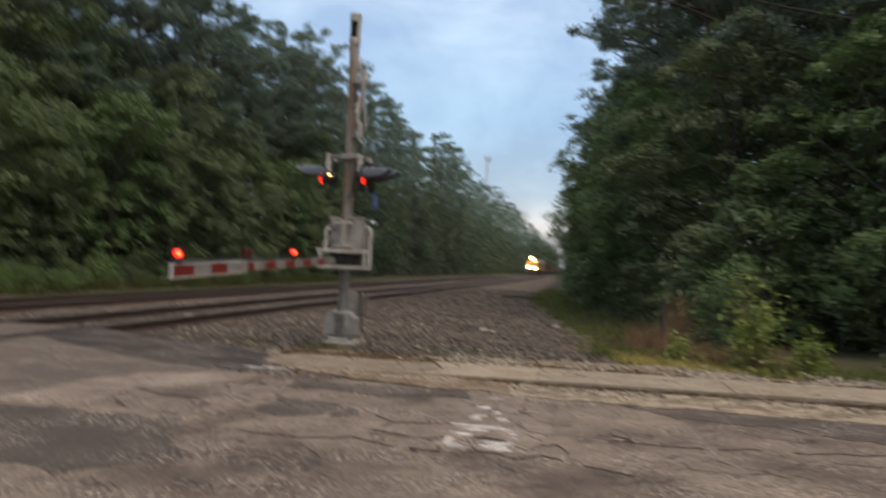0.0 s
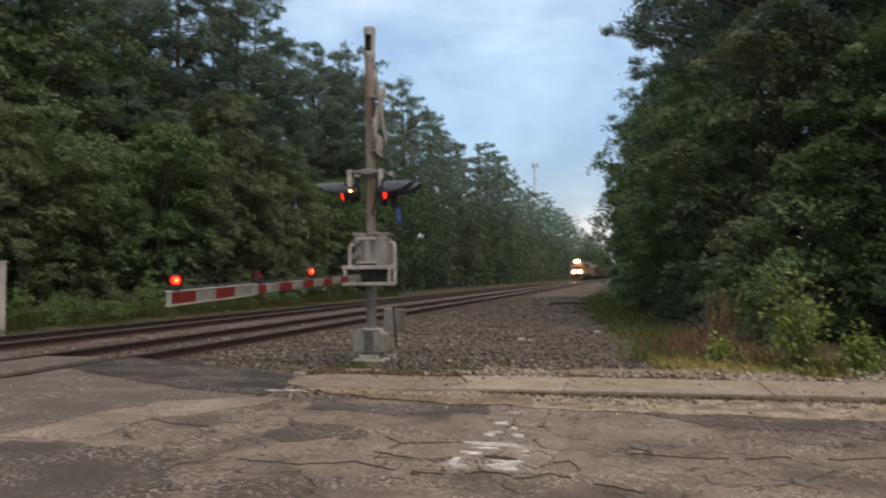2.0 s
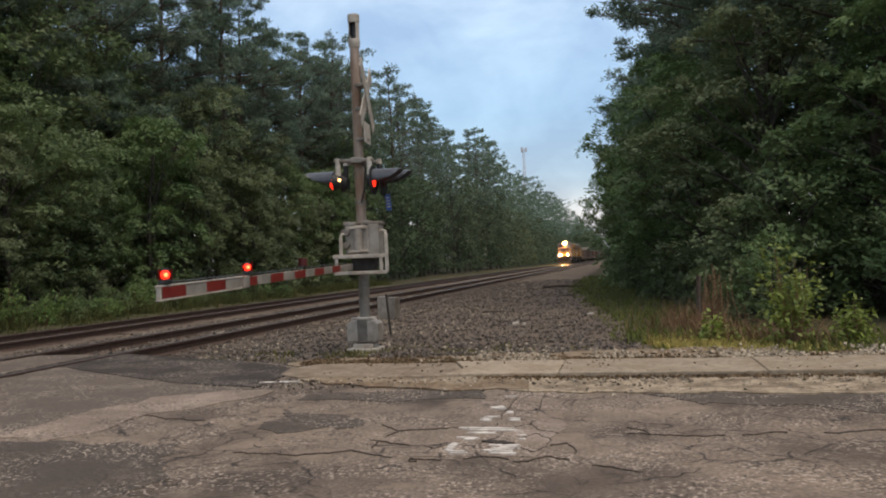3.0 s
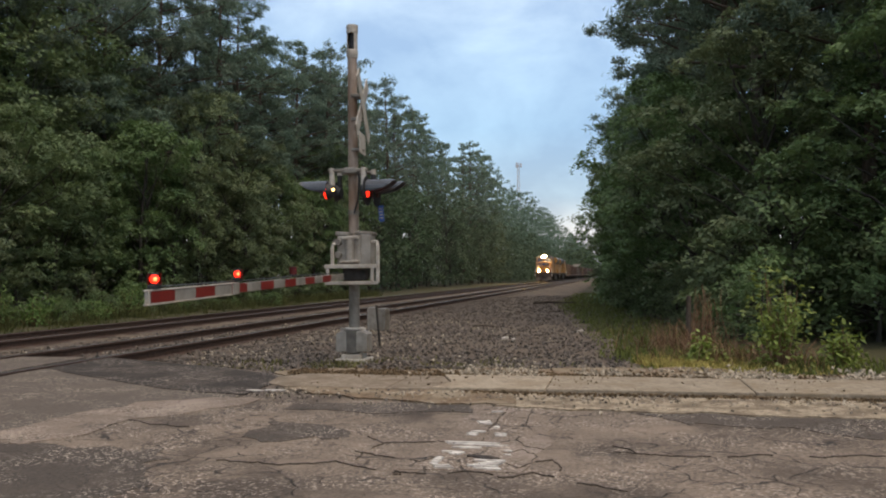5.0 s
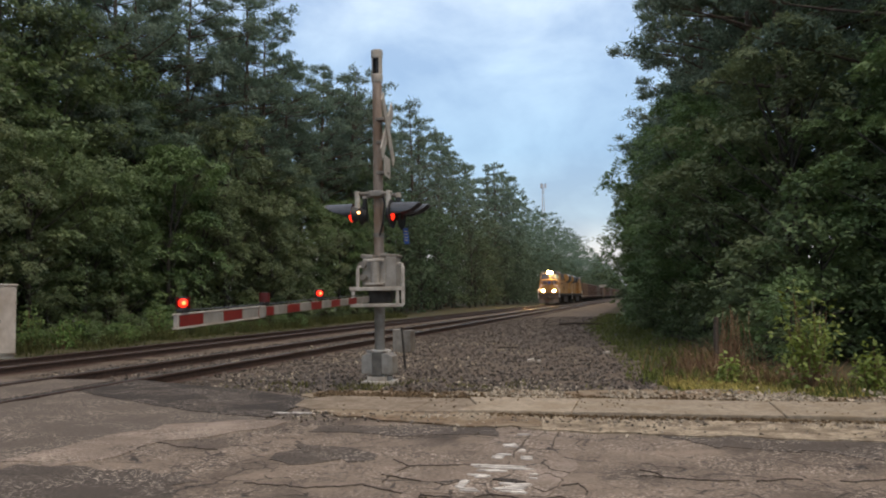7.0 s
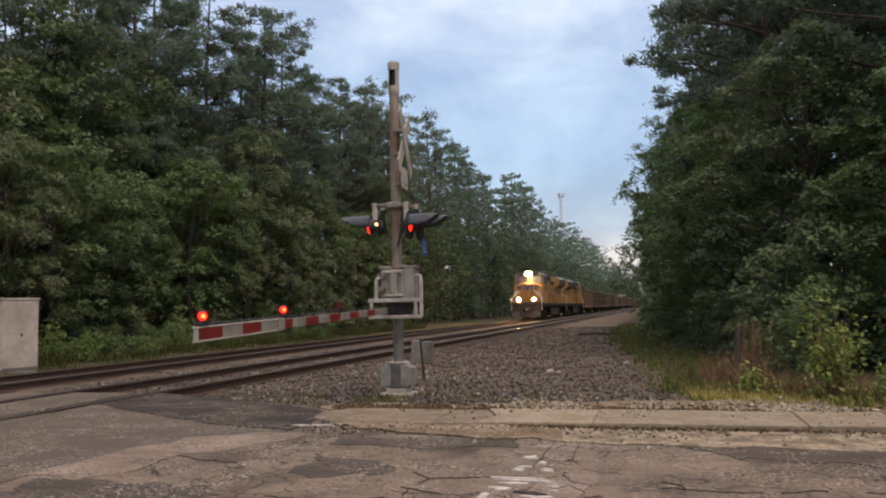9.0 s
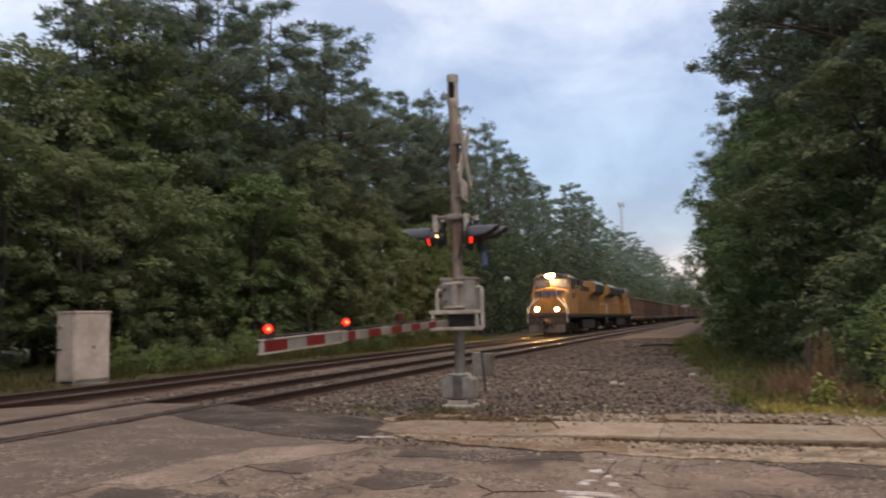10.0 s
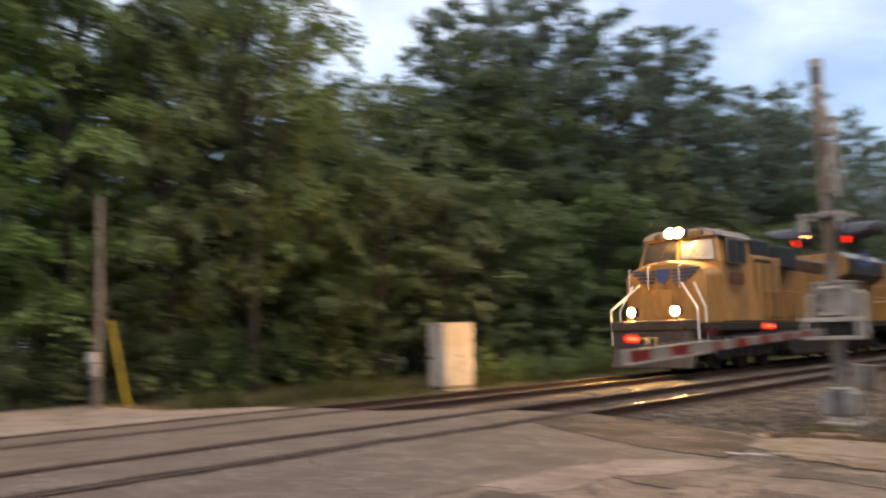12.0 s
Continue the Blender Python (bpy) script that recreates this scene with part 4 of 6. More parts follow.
def broadleaf(seed, height, spread, leaf, sprays, leaves, low=0.12, mat=None, label="", name="broadleaf_tree", bark=None):
    rng, pr = np.random.default_rng(seed), random.Random(seed)
    tree = tagged(new(name), label, "tree", "trees along the railway")
    wood = ([], [])
    top = Vector((pr.uniform(-0.4, 0.4), pr.uniform(-0.4, 0.4), height * 0.82))
    r = 0.035 + height * 0.011
    branch(wood, (0, 0, -0.3), top, r, r * 0.25, 7, height * 0.03, pr, 4)
    lobes = []
    n = int(8 + 1.5 * height)
    for i in range(n):
        f = low + (0.97 - low) * (i + 0.5) / n
        ang = i * 2.4 + pr.uniform(-0.5, 0.5)
        wide = spread * (0.55 + 0.6 * math.sin(math.pi * min(1, 0.18 + 0.8 * f))) * pr.uniform(0.6, 1.1)
        reach = wide * 0.62
        c = (math.cos(ang) * reach, math.sin(ang) * reach, height * f)
        rr = spread * pr.uniform(0.26, 0.44)
        lobes.append((c, (rr, rr, rr * pr.uniform(0.45, 0.7))))
        base = Vector((0, 0, 0)).lerp(top, max(0.06, f - 0.13))
        branch(wood, base, (c[0] * 0.9, c[1] * 0.9, c[2]), r * 0.32, 0.018, 4, 0.25, pr, 2)
    lobes.append(((top.x, top.y, height * 0.93), (spread * 0.4, spread * 0.4, height * 0.08)))
    raw("trunk", *wood, bark or M_BARK_GREY, tree, smooth=True)
    c, nn, q = lobes_leaves(lobes, sprays, leaves, leaf, rng)
    c[:, 2] = np.maximum(c[:, 2], 0.05)
    v, f = leaf_tris(c, nn, q, rng)
    raw("crown", v.tolist(), f.tolist(), mat or M_LEAF, tree)
    return tree


def pine(seed, height, spread, needle, puff, bare=0.45, half=0.032, label="tall dark loblolly pine with a ragged tufted crown"):
    """A tall pine: a bare stem, up-swept limbs, and puffs of needles round the limbs' outer parts."""
    rng, pr = np.random.default_rng(seed), random.Random(seed)
    tree = tagged(new("pine_tree"), label, "tree", "trees along the railway")
    wood = ([], [])
    top = Vector((pr.uniform(-0.5, 0.5), pr.uniform(-0.5, 0.5), height))
    branch(wood, (0, 0, -0.3), top, 0.012 * height + 0.03, 0.03, 8, 0.25, pr, 5)
    puffs, sizes = [], []
    n = int(height * 2.3)
    for i in range(n):
        f = bare + (1 - bare) * (i + pr.random()) / n
        u = (f - bare) / (1 - bare)
        ang = i * 2.4 + pr.uniform(-0.6, 0.6)
        ln = spread * (0.35 + 1.0 * math.sin(math.pi * (0.12 + 0.83 * u)) ** 0.8) * pr.uniform(0.5, 1.1) * (1 - 0.42 * u)
        a = Vector((0, 0, 0)).lerp(top, f - 0.02)
        b = a + Vector((math.cos(ang) * ln, math.sin(ang) * ln, ln * pr.uniform(0.0, 0.45)))
        branch(wood, a, b, 0.045 * (1.25 - u) + 0.012, 0.012, 4, 0.18, pr, 2)
        for k in range(int(2.2 + ln * 1.15)):
            w = 0.34 + 0.70 * pr.random() ** 0.55
            p = a.lerp(b, w) + Vector((pr.gauss(0, 0.22), pr.gauss(0, 0.22), pr.gauss(0.06, 0.10))) * (0.5 + 0.35 * ln)
            puffs.append(p)
            sizes.append(pr.uniform(0.7, 1.25))
            if half < 0.05:
                branch(wood, a.lerp(b, w * 0.8), p, 0.014, 0.006, 3, 0.05, pr, 1)
    puffs += [top + Vector((pr.gauss(0, 0.2), pr.gauss(0, 0.2), pr.uniform(-0.5, 0.3))) for _ in range(5)]
    sizes += [0.8] * 5
    raw("trunk", *wood, M_BARK, tree, smooth=True)
    c, z = np.repeat(np.array([tuple(p) for p in puffs]), puff, 0), np.repeat(np.array(sizes), puff)[:, None]
    d = rng.normal(0, 1, c.shape) + np.array((0, 0, 0.3))
    d /= np.linalg.norm(d, axis=1, keepdims=True)
    root = c + rng.normal(0, 1, c.shape) * np.array((0.19, 0.19, 0.10)) * z
    side = np.cross(d, rng.normal(0, 1, d.shape))
    side /= np.linalg.norm(side, axis=1, keepdims=True)
    ln = needle * rng.uniform(0.7, 1.3, (len(c), 1)) * z
    v = np.stack([root - side * half, root + side * half, root + d * ln], 1).reshape(-1, 3)
    raw("crown", v.tolist(), np.arange(len(v)).reshape(-1, 3).tolist(), M_NEEDLE, tree)
    return tree


GREEN = "broadleaf tree with a dense green crown down to the ground"
protos = [broadleaf(11 + i, h_, s_, 0.155, 15, 36, 0.10 if i % 2 else 0.2, M_LEAF, GREEN) for i, (h_, s_) in enumerate(((8.5, 3.0), (10.5, 3.4), (7.0, 2.7), (12.0, 3.4)))]
# near-left trees: sky light put into the leaf colour
gum_protos = [broadleaf(161 + i, h_, s_, 0.13, 20, 46, lo_, M_LEAF_GUM_LIT, "broadleaf tree with yellow-green leaves, brightened in colour as sky-lit, down to the ground") for i, (h_, s_, lo_) in enumerate(((9.0, 3.0, 0.14), (11.5, 3.4, 0.22)))]
near_protos = [broadleaf(131 + i, h_, s_, 0.125, 19, 46, lo_, M_LEAF, GREEN) for i, (h_, s_, lo_) in enumerate(((8.5, 3.0, 0.16), (11.0, 3.4, 0.10)))]
mid_protos = [broadleaf(181 + i, h_, s_, 0.22, 8, 28, 0.05, M_LEAF, GREEN) for i, (h_, s_) in enumerate(((9.5, 3.3), (12.5, 3.7)))]
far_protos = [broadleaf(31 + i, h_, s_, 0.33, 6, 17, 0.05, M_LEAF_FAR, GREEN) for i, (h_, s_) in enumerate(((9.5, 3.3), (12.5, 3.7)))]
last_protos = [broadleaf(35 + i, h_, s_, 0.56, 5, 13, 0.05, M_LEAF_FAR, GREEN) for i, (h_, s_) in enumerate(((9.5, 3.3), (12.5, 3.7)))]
pines = [pine(51 + i, h_, s_, 0.25, 80, b_) for i, (h_, s_, b_) in enumerate(((18.0, 3.9, 0.42), (15.0, 3.4, 0.38), (20.0, 4.2, 0.44)))]
far_pines = [pine(71 + i, h_, s_, 0.42, 15, 0.35, 0.085) for i, (h_, s_) in enumerate(((18.0, 3.8), (20.0, 4.2)))]
shrubs = [broadleaf(91 + i, h_, s_, 0.115, 10, 20, 0.06, M_LEAF, "low leafy green shrub at the edge of the woods", "shrub") for i, (h_, s_) in enumerate(((1.7, 1.1), (2.6, 1.4), (1.1, 0.9)))]
far_shrubs = [broadleaf(101 + i, h_, s_, 0.20, 6, 11, 0.06, M_LEAF, "low leafy green shrub at the edge of the woods", "shrub") for i, (h_, s_) in enumerate(((1.7, 1.1), (2.4, 1.4)))]
mid_pines = [pine(75 + i, h_, s_, 0.33, 26, 0.35, 0.05) for i, (h_, s_) in enumerate(((18.0, 3.9), (20.0, 4.3)))]
edge_pine = pine(57, 18.0, 3.7, 0.23, 95, 0.36, 0.028)
used = set()


def plant(proto, x, y, scale=1.0, turn=None, rng=random.Random(9), tall=None):
    turn = rng.uniform(0, 360) if turn is None else turn
    m = pose(x, y, ground_z(x, y), rng.uniform(-2, 2), rng.uniform(-2, 2), turn)
    if proto not in used:
        used.add(proto)
        ob = proto
        ob.matrix_basis = m
    else:
        ob = copy_thing(proto, m)
    ob.scale = (scale, scale, scale * (tall or rng.uniform(0.92, 1.1)))
    return ob


distant = []


def plant_far(proto, x, y, scale=1.0, rng=random.Random(19)):
    """Trees too far off to be told apart: kept aside, and joined into the distant woods below."""
    distant.append((proto, pose(x, y, ground_z(x, y), 0, 0, rng.uniform(0, 360)) @ Matrix.Diagonal((scale, scale, scale * rng.uniform(0.92, 1.1), 1))))


rt = random.Random(4)
for y_ in (2.5, 4.5, 6.3, 8, 9.8, 11.5, 13.2, 15, 16.6, 18.2, 19.8):
    plant(shrubs[1], -22.7 + rt.uniform(-0.5, 0.5), y_, rt.uniform(1.1, 1.5))
    plant(shrubs[0], -21.3 + rt.uniform(-0.4, 0.4), y_ + 0.8, rt.uniform(0.7, 1.1))
    plant(shrubs[1], -26.4 + rt.uniform(-0.5, 0.5), y_ + 0.3, rt.uniform(1.8, 2.3))
# left woods: shrubs at the edge, broadleaf wall, pines behind
y = -4.0
while y < 66:
    if y < 2 or y > 20.8:
        plant(rt.choice(shrubs if 0 < y < 36 else far_shrubs), -19.2 - rt.uniform(0, 1.2) - (1.0 if y < 11.5 else 0), y, rt.uniform(0.6, 1.0))
    y += rt.uniform(1.6, 2.6)
y = -14.0
while y < 64:
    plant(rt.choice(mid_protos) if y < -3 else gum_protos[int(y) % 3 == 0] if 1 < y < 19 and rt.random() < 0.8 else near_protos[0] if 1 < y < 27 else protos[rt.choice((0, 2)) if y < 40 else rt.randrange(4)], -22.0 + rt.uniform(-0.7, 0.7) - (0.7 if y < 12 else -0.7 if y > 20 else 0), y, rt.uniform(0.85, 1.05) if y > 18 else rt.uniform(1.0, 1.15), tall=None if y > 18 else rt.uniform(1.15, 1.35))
    y += rt.uniform(2.3, 3.2)
y = -12.0
while y < 64:
    plant(mid_protos[0] if 19 < y < 30 else rt.choice(mid_protos), -25.8 + rt.uniform(-1, 1), y, rt.uniform(1.0, 1.2))
    y += rt.uniform(3.0, 4.2)
for y_ in (13.5, 18, 28.5, 32, 36):
    plant(protos[3], -24.4 + rt.uniform(-0.5, 0.5), y_, rt.uniform(1.0, 1.1))
y = -12.0
while y < 60:
    plant(rt.choice(far_protos), -31 + rt.uniform(-1, 1), y, rt.uniform(1.0, 1.2))
    y += rt.uniform(4.0, 5.0)
for y_, h_, x_ in ((4, 17, -26), (8, 17.5, -27), (12.5, 16.5, -26.5), (17, 14.5, -26.5), (30.5, 16.8, -26), (33.5, 19.5, -26), (37, 20.5, -25.5), (40.5, 20.5, -26.5), (43, 20, -24.6), (47, 19.8, -23.8), (50.5, 19.5, -24.4), (54.5, 17.4, -23.6), (58.5, 16, -25), (61.5, 19.0, -24), (66, 19.0, -25), (71, 19.3, -23.8), (76, 19.8, -25)):
    k_ = 0 if h_ > 18.4 else 1 if h_ < 16 else 2
    base_ = (18.0, 15.0, 20.0)[k_] if k_ != 2 else 20.0
    plant(pines[k_], x_ + rt.uniform(-0.4, 0.4), y_, h_ / base_ if h_ / base_ < 1.12 else 1.12, tall=max(1.0, h_ / base_ / 1.12))
for y_, h_ in ((45, 19.2), (49, 18.8), (57, 17)):
    plant(pines[1], -27.3 + rt.uniform(-0.4, 0.4), y_, 1.12, tall=h_ / 15 / 1.12)
for y_ in (31, 34.5, 38, 41.5, 45, 48.5, 52, 56, 60):
    plant(far_pines[rt.randrange(2)], -28.6 + rt.uniform(-0.8, 0.8), y_, rt.uniform(0.8, 0.93) if y_ > 35 else 0.74)
    plant(mid_protos[1], -27.6 + rt.uniform(-0.8, 0.8), y_ + 1.7, rt.uniform(1.0, 1.15))
y = 66
while y < 360:
    step = 1 + (y - 64) / 220
    put, kinds, tall_kinds = (plant, far_protos, mid_pines if y < 115 else far_pines) if y < 150 else (plant_far, last_protos, far_pines)
    put(rt.choice(kinds), -21.5 + rt.uniform(-1, 1), y, rt.uniform(0.8, 1.05))
    put(rt.choice(kinds), -26 + rt.uniform(-1.5, 1), y + 2, rt.uniform(1.0, 1.25))
    put(tall_kinds[rt.randrange(2)], -24.3 + rt.uniform(-2.0, 1.2), y + rt.uniform(-2, 2), rt.uniform(0.93, 1.1) + min(0.12, (y - 66) / 1000))
    y += rt.uniform(3.8, 5.0) * step

# right woods
y = 15.8
while y < 62:
    plant(rt.choice(shrubs if y < 34 else far_shrubs), gravel_edge(y) + 2.2 + rt.uniform(0, 0.9), y, rt.uniform(0.6, 1.0))
    y += rt.uniform(1.2, 2.0)
for x_, y_, p_, s_ in ((5.6, 17.6, 0, 0.85), (8.6, 16.0, 2, 1.05), (11.8, 15.2, 0, 0.95), (15.2, 15, 1, 0.9), (3.2, 20.8, 2, 0.95), (6.6, 20.4, 1, 0.95), (10.4, 19, 3, 0.95), (2.2, 24.6, 0, 0.85), (4.8, 25.0, 3, 0.95), (1.5, 28.5, 2, 1.0), (1.6, 32.5, 1, 0.8), (0.9, 36.5, 0, 0.85), (19, 15.5, 3, 1.0), (23, 14.5, 0, 1.0), (0.9, 40.5, 2, 1.05), (1.0, 45, 1, 0.85), (1.0, 50, 0, 0.95), (1.0, 55, 3, 0.8), (1.1, 60, 1, 0.85), (3.5, 30, 3, 1.0), (3.0, 38, 1, 1.1)):
    plant(near_protos[p_ % 2] if y_ < 30 else protos[p_], x_, y_, s_ * (0.95 if p_ % 2 else 1.0), tall=0.78 if p_ % 2 else 0.9)
for x_, y_, p_, s_ in ((7.2, 23, 2, 1.0), (3.2, 29.0, 0, 0.95), (9.5, 26, 1, 1.1), (2.8, 34.5, 2, 0.88), (2.0, 40.0, 0, 0.95), (1.9, 45.5, 1, 1.05), (13, 20, 0, 1.0), (17, 19, 2, 1.0), (1.4, 51, 1, 1.0), (1.6, 56.5, 2, 0.75), (5.6, 34, 1, 1.1), (10.5, 32, 0, 1.1), (21, 20, 1, 1.1), (4.5, 42, 0, 1.1), (1.2, 61.5, 0, 0.75), (8.2, 18.2, 1, 1.0), (5.2, 20.6, 1, 0.95), (12.5, 17.2, 0, 0.9), (16.5, 16.4, 1, 1.0), (3.9, 24.6, 1, 1.0)):
    plant(edge_pine if y_ < 36 and x_ < 5 else pines[p_], x_ + (0.8 if y_ > 27 and x_ < 4 else 0.1), y_, s_ * (1.1 if y_ < 36 and x_ < 5 and p_ == 2 else 1.0))
y = 64
while y < 360:
    step = 1 + (y - 62) / 180
    put, kinds = (plant, far_protos) if y < 150 else (plant_far, last_protos)
    put(rt.choice(kinds), gravel_edge(y) + 3.9 + rt.uniform(-0.4, 0.6), y, rt.uniform(0.75, 0.95))
    put(rt.choice(kinds), gravel_edge(y) + 7 + rt.uniform(-1, 1), y + 2, rt.uniform(0.9, 1.15))
    if rt.random() < 0.8:
        put(rt.choice(far_pines), gravel_edge(y) + 6.0 + rt.uniform(-1, 2), y + rt.uniform(-2, 2), rt.uniform(0.8, 0.95))
    y += rt.uniform(4.2, 5.6) * step
for i in range(20):
    plant_far(last_protos[i % 2], -68 + i * 2.6 + rt.uniform(-1, 1), 470 + rt.uniform(-15, 15), 1.25)
y = 366
while y < 760:
    plant_far(rt.choice(last_protos), -19.5 + rt.uniform(-1, 1), y, rt.uniform(0.95, 1.15))
    plant_far(rt.choice(last_protos), -21.5 + rt.uniform(-1, 1), y + 3, rt.uniform(1.1, 1.3))
    plant_far(far_pines[rt.randrange(2)], -22.5 + rt.uniform(-1.5, 1.2), y + rt.uniform(-2, 2), rt.uniform(1.0, 1.15))
    plant_far(rt.choice(last_protos), 0.5 + rt.uniform(-1, 1), y, rt.uniform(0.8, 1.0))
    y += rt.uniform(9, 13)
for i in range(22):
    plant(far_protos[i % 2], 6 + (i % 11) * 2.6 + rt.uniform(-0.6, 0.6), (27 if i < 11 else 38) + rt.uniform(-1.5, 1.5), rt.uniform(0.95, 1.15))
for i in range(8):
    plant(mid_protos[1], 4.5 + 2.3 * i + rt.uniform(-0.5, 0.5), 33 + rt.uniform(-1, 1), 1.25, tall=1.3)
for i in range(16):
    plant(far_protos[i % 2], -36 + rt.uniform(-1, 1), -4 + 3.2 * i, rt.uniform(0.9, 1.1))
for x_, y_, s_ in ((-25.4, 21.5, 0.9), (-24.8, 24.2, 0.90), (-25.6, 26.8, 0.96), (-27.5, 23.0, 0.95), (-27.8, 26.0, 1.0), (-25.0, 19.8, 1.15)):
    plant(mid_protos[1], x_, y_, s_)
for i in range(11):
    plant(mid_protos[0], -28.5 + rt.uniform(-0.8, 0.8), 0.5 + 2.6 * i, rt.uniform(0.62, 0.75))
# woods behind the camera
for i in range(12):
    plant(far_protos[i % 2], -18 + i * 5 + rt.uniform(-1, 1), -24 + rt.uniform(-3, 3), 1.0)

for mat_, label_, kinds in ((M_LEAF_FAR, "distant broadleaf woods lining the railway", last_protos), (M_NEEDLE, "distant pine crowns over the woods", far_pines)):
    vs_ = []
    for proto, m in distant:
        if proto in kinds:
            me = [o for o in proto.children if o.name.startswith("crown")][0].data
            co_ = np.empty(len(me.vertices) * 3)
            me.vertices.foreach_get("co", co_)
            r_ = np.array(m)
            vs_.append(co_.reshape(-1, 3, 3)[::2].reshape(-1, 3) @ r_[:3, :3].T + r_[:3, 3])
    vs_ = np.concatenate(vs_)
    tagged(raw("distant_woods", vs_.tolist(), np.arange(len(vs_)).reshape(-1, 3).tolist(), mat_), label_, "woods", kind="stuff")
for proto in last_protos:
    for o in [*proto.children, proto]:
        bpy.data.objects.remove(o)
for p_ in protos + near_protos + gum_protos + mid_protos + far_protos + pines + mid_pines + [edge_pine] + far_pines + shrubs + far_shrubs:
    if p_ not in used:
        plant(p_, -34, 30)


# ---- undergrowth ----
def blades(name, count, place, lo, hi, mat, label, seed, width=0.012, lean=0.35, category="grass"):
    rng = np.random.default_rng(seed)
    base = []
    while len(base) < count:
        q = place(rng)
        if q is not None:
            base.append(q)
    b = np.array(base)
    n = len(b)
    h = rng.uniform(lo, hi, (n, 1))
    a = rng.uniform(0, 6.283, (n, 1))
    side = np.concatenate([np.cos(a), np.sin(a), 0 * a], 1) * width
    off = rng.normal(0, lean, (n, 3)) * h
    off[:, 2] = 0
    up = np.array((0, 0, 1.0)) * h
    v = np.stack([b - side, b + side, b + side * 0.7 + up * 0.55 + off * 0.35, b - side * 0.7 + up * 0.55 + off * 0.35, b + up + off], 1).reshape(-1, 3)
    i = np.arange(n) * 5
    f = [q for k in i for q in ((k, k + 1, k + 2, k + 3), (k + 3, k + 2, k + 4))]
    return tagged(raw(name, v.tolist(), f, mat), label, category, kind="stuff")


def verge(rng):
    y = 10.45 + 3.4 * rng.random() ** 1.3
    x = rng.uniform(-0.1, 12)
    if x < gravel_edge(y) + 0.3 + 0.3 * math.sin(y * 3 + x) or noise.noise((x * 0.9, y * 0.9, 4)) < -0.25:
        return None
    return x, y, ground_z(x, y)


def right_edge(rng):
    y = 13 + 45 * rng.random() ** 1.6
    x = gravel_edge(y) + rng.uniform(-0.25, 2.2)
    return x, y, ground_z(x, y)


def left_edge(rng):
    y = rng.uniform(10.3, 62)
    x = -17.2 - abs(rng.normal(0, 1.1 if y > 20.5 else 0.55))
    if noise.noise((x * 0.8, y * 0.8, 17)) < -0.05 and rng.random() < 0.8:
        return None
    return (x, y, ground_z(x, y)) if not (-17.8 < x < -16.4 and 18.4 < y < 20.6) else None


def left_road_edge(rng):
    y, x = 10.2 + abs(rng.normal(0, 0.35)), rng.uniform(-24, -15.4)
    return x, y, ground_z(x, y)


def mast_weeds(rng):
    x, y = rng.normal(-3.6, 1.3), rng.normal(11.7, 0.5)
    if y < 10.75 or (y < road_edge(x) + 0.2) or noise.noise((x * 1.5, y * 1.5, 3)) < 0.0:
        return None
    return x, y, ballast_z(x, y)


blades("verge_grass", 7000, verge, 0.04, 0.13, M_GRASS, "short yellow-green verge grass behind the kerb", 21)
blades("edge_grass", 9000, right_edge, 0.04, 0.15, M_GRASS, "rough grass at the foot of the woods", 22)
blades("golden_grass", 6000, lambda g: (lambda x, y: (x, y, ground_z(x, y)) if x > gravel_edge(y) + 0.25 and y > 10.75 else None)(g.normal(0.75, 0.6), g.normal(12.1, 0.65)), 0.03, 0.12, M_GOLD_LIT, "short golden-green grass with the warm light put into its colour", 23)
blades("dry_stems", 520, lambda g: (lambda x, y: (x, y, ground_z(x, y)))(g.normal(1.7, 0.6), g.normal(13.1, 0.4)), 0.12, 0.42, M_STALK, "tangled dry brown weed stems", 27, 0.006, 0.6)
blades("dry_stems", 420, lambda g: (lambda x, y: (x, y, ground_z(x, y)))(g.normal(1.1, 0.35), g.normal(15.2, 0.3)), 0.2, 0.6, M_STALK, "tangled dry brown weed stems", 28, 0.006, 0.45)
for k_ in range(20):
    plant(shrubs[2] if k_ % 3 else shrubs[0], -17.7 - rt.uniform(0, 0.9), 21 + 1.25 * k_ + rt.uniform(-0.4, 0.4), rt.uniform(0.3, 0.6))
blades("trackside_grass", 8000, left_edge, 0.1, 0.6, M_WEED, "grass and weeds along the far side of the tracks", 24)
blades("trackside_grass", 3600, lambda g: (lambda x, y: (x, y, max(ground_z(x, y), ballast_z(x, y))) if not (-17.9 < x < -16.5 and 18.9 < y < 20.6) and noise.noise((x, y * 0.6, 19)) > -0.2 else None)(g.uniform(-17.6, -15.9), 10.6 + 34 * g.random() ** 1.3), 0.04, 0.2, M_WEED, "sparse low weeds beside the far rail", 29)
blades("trackside_grass", 2500, left_road_edge, 0.05, 0.2, M_DRY, "dry grass at the road's edge beyond the tracks", 25)
blades("mast_weeds", 800, mast_weeds, 0.02, 0.08, M_OLIVE, "sparse low weeds round the signal base", 26)


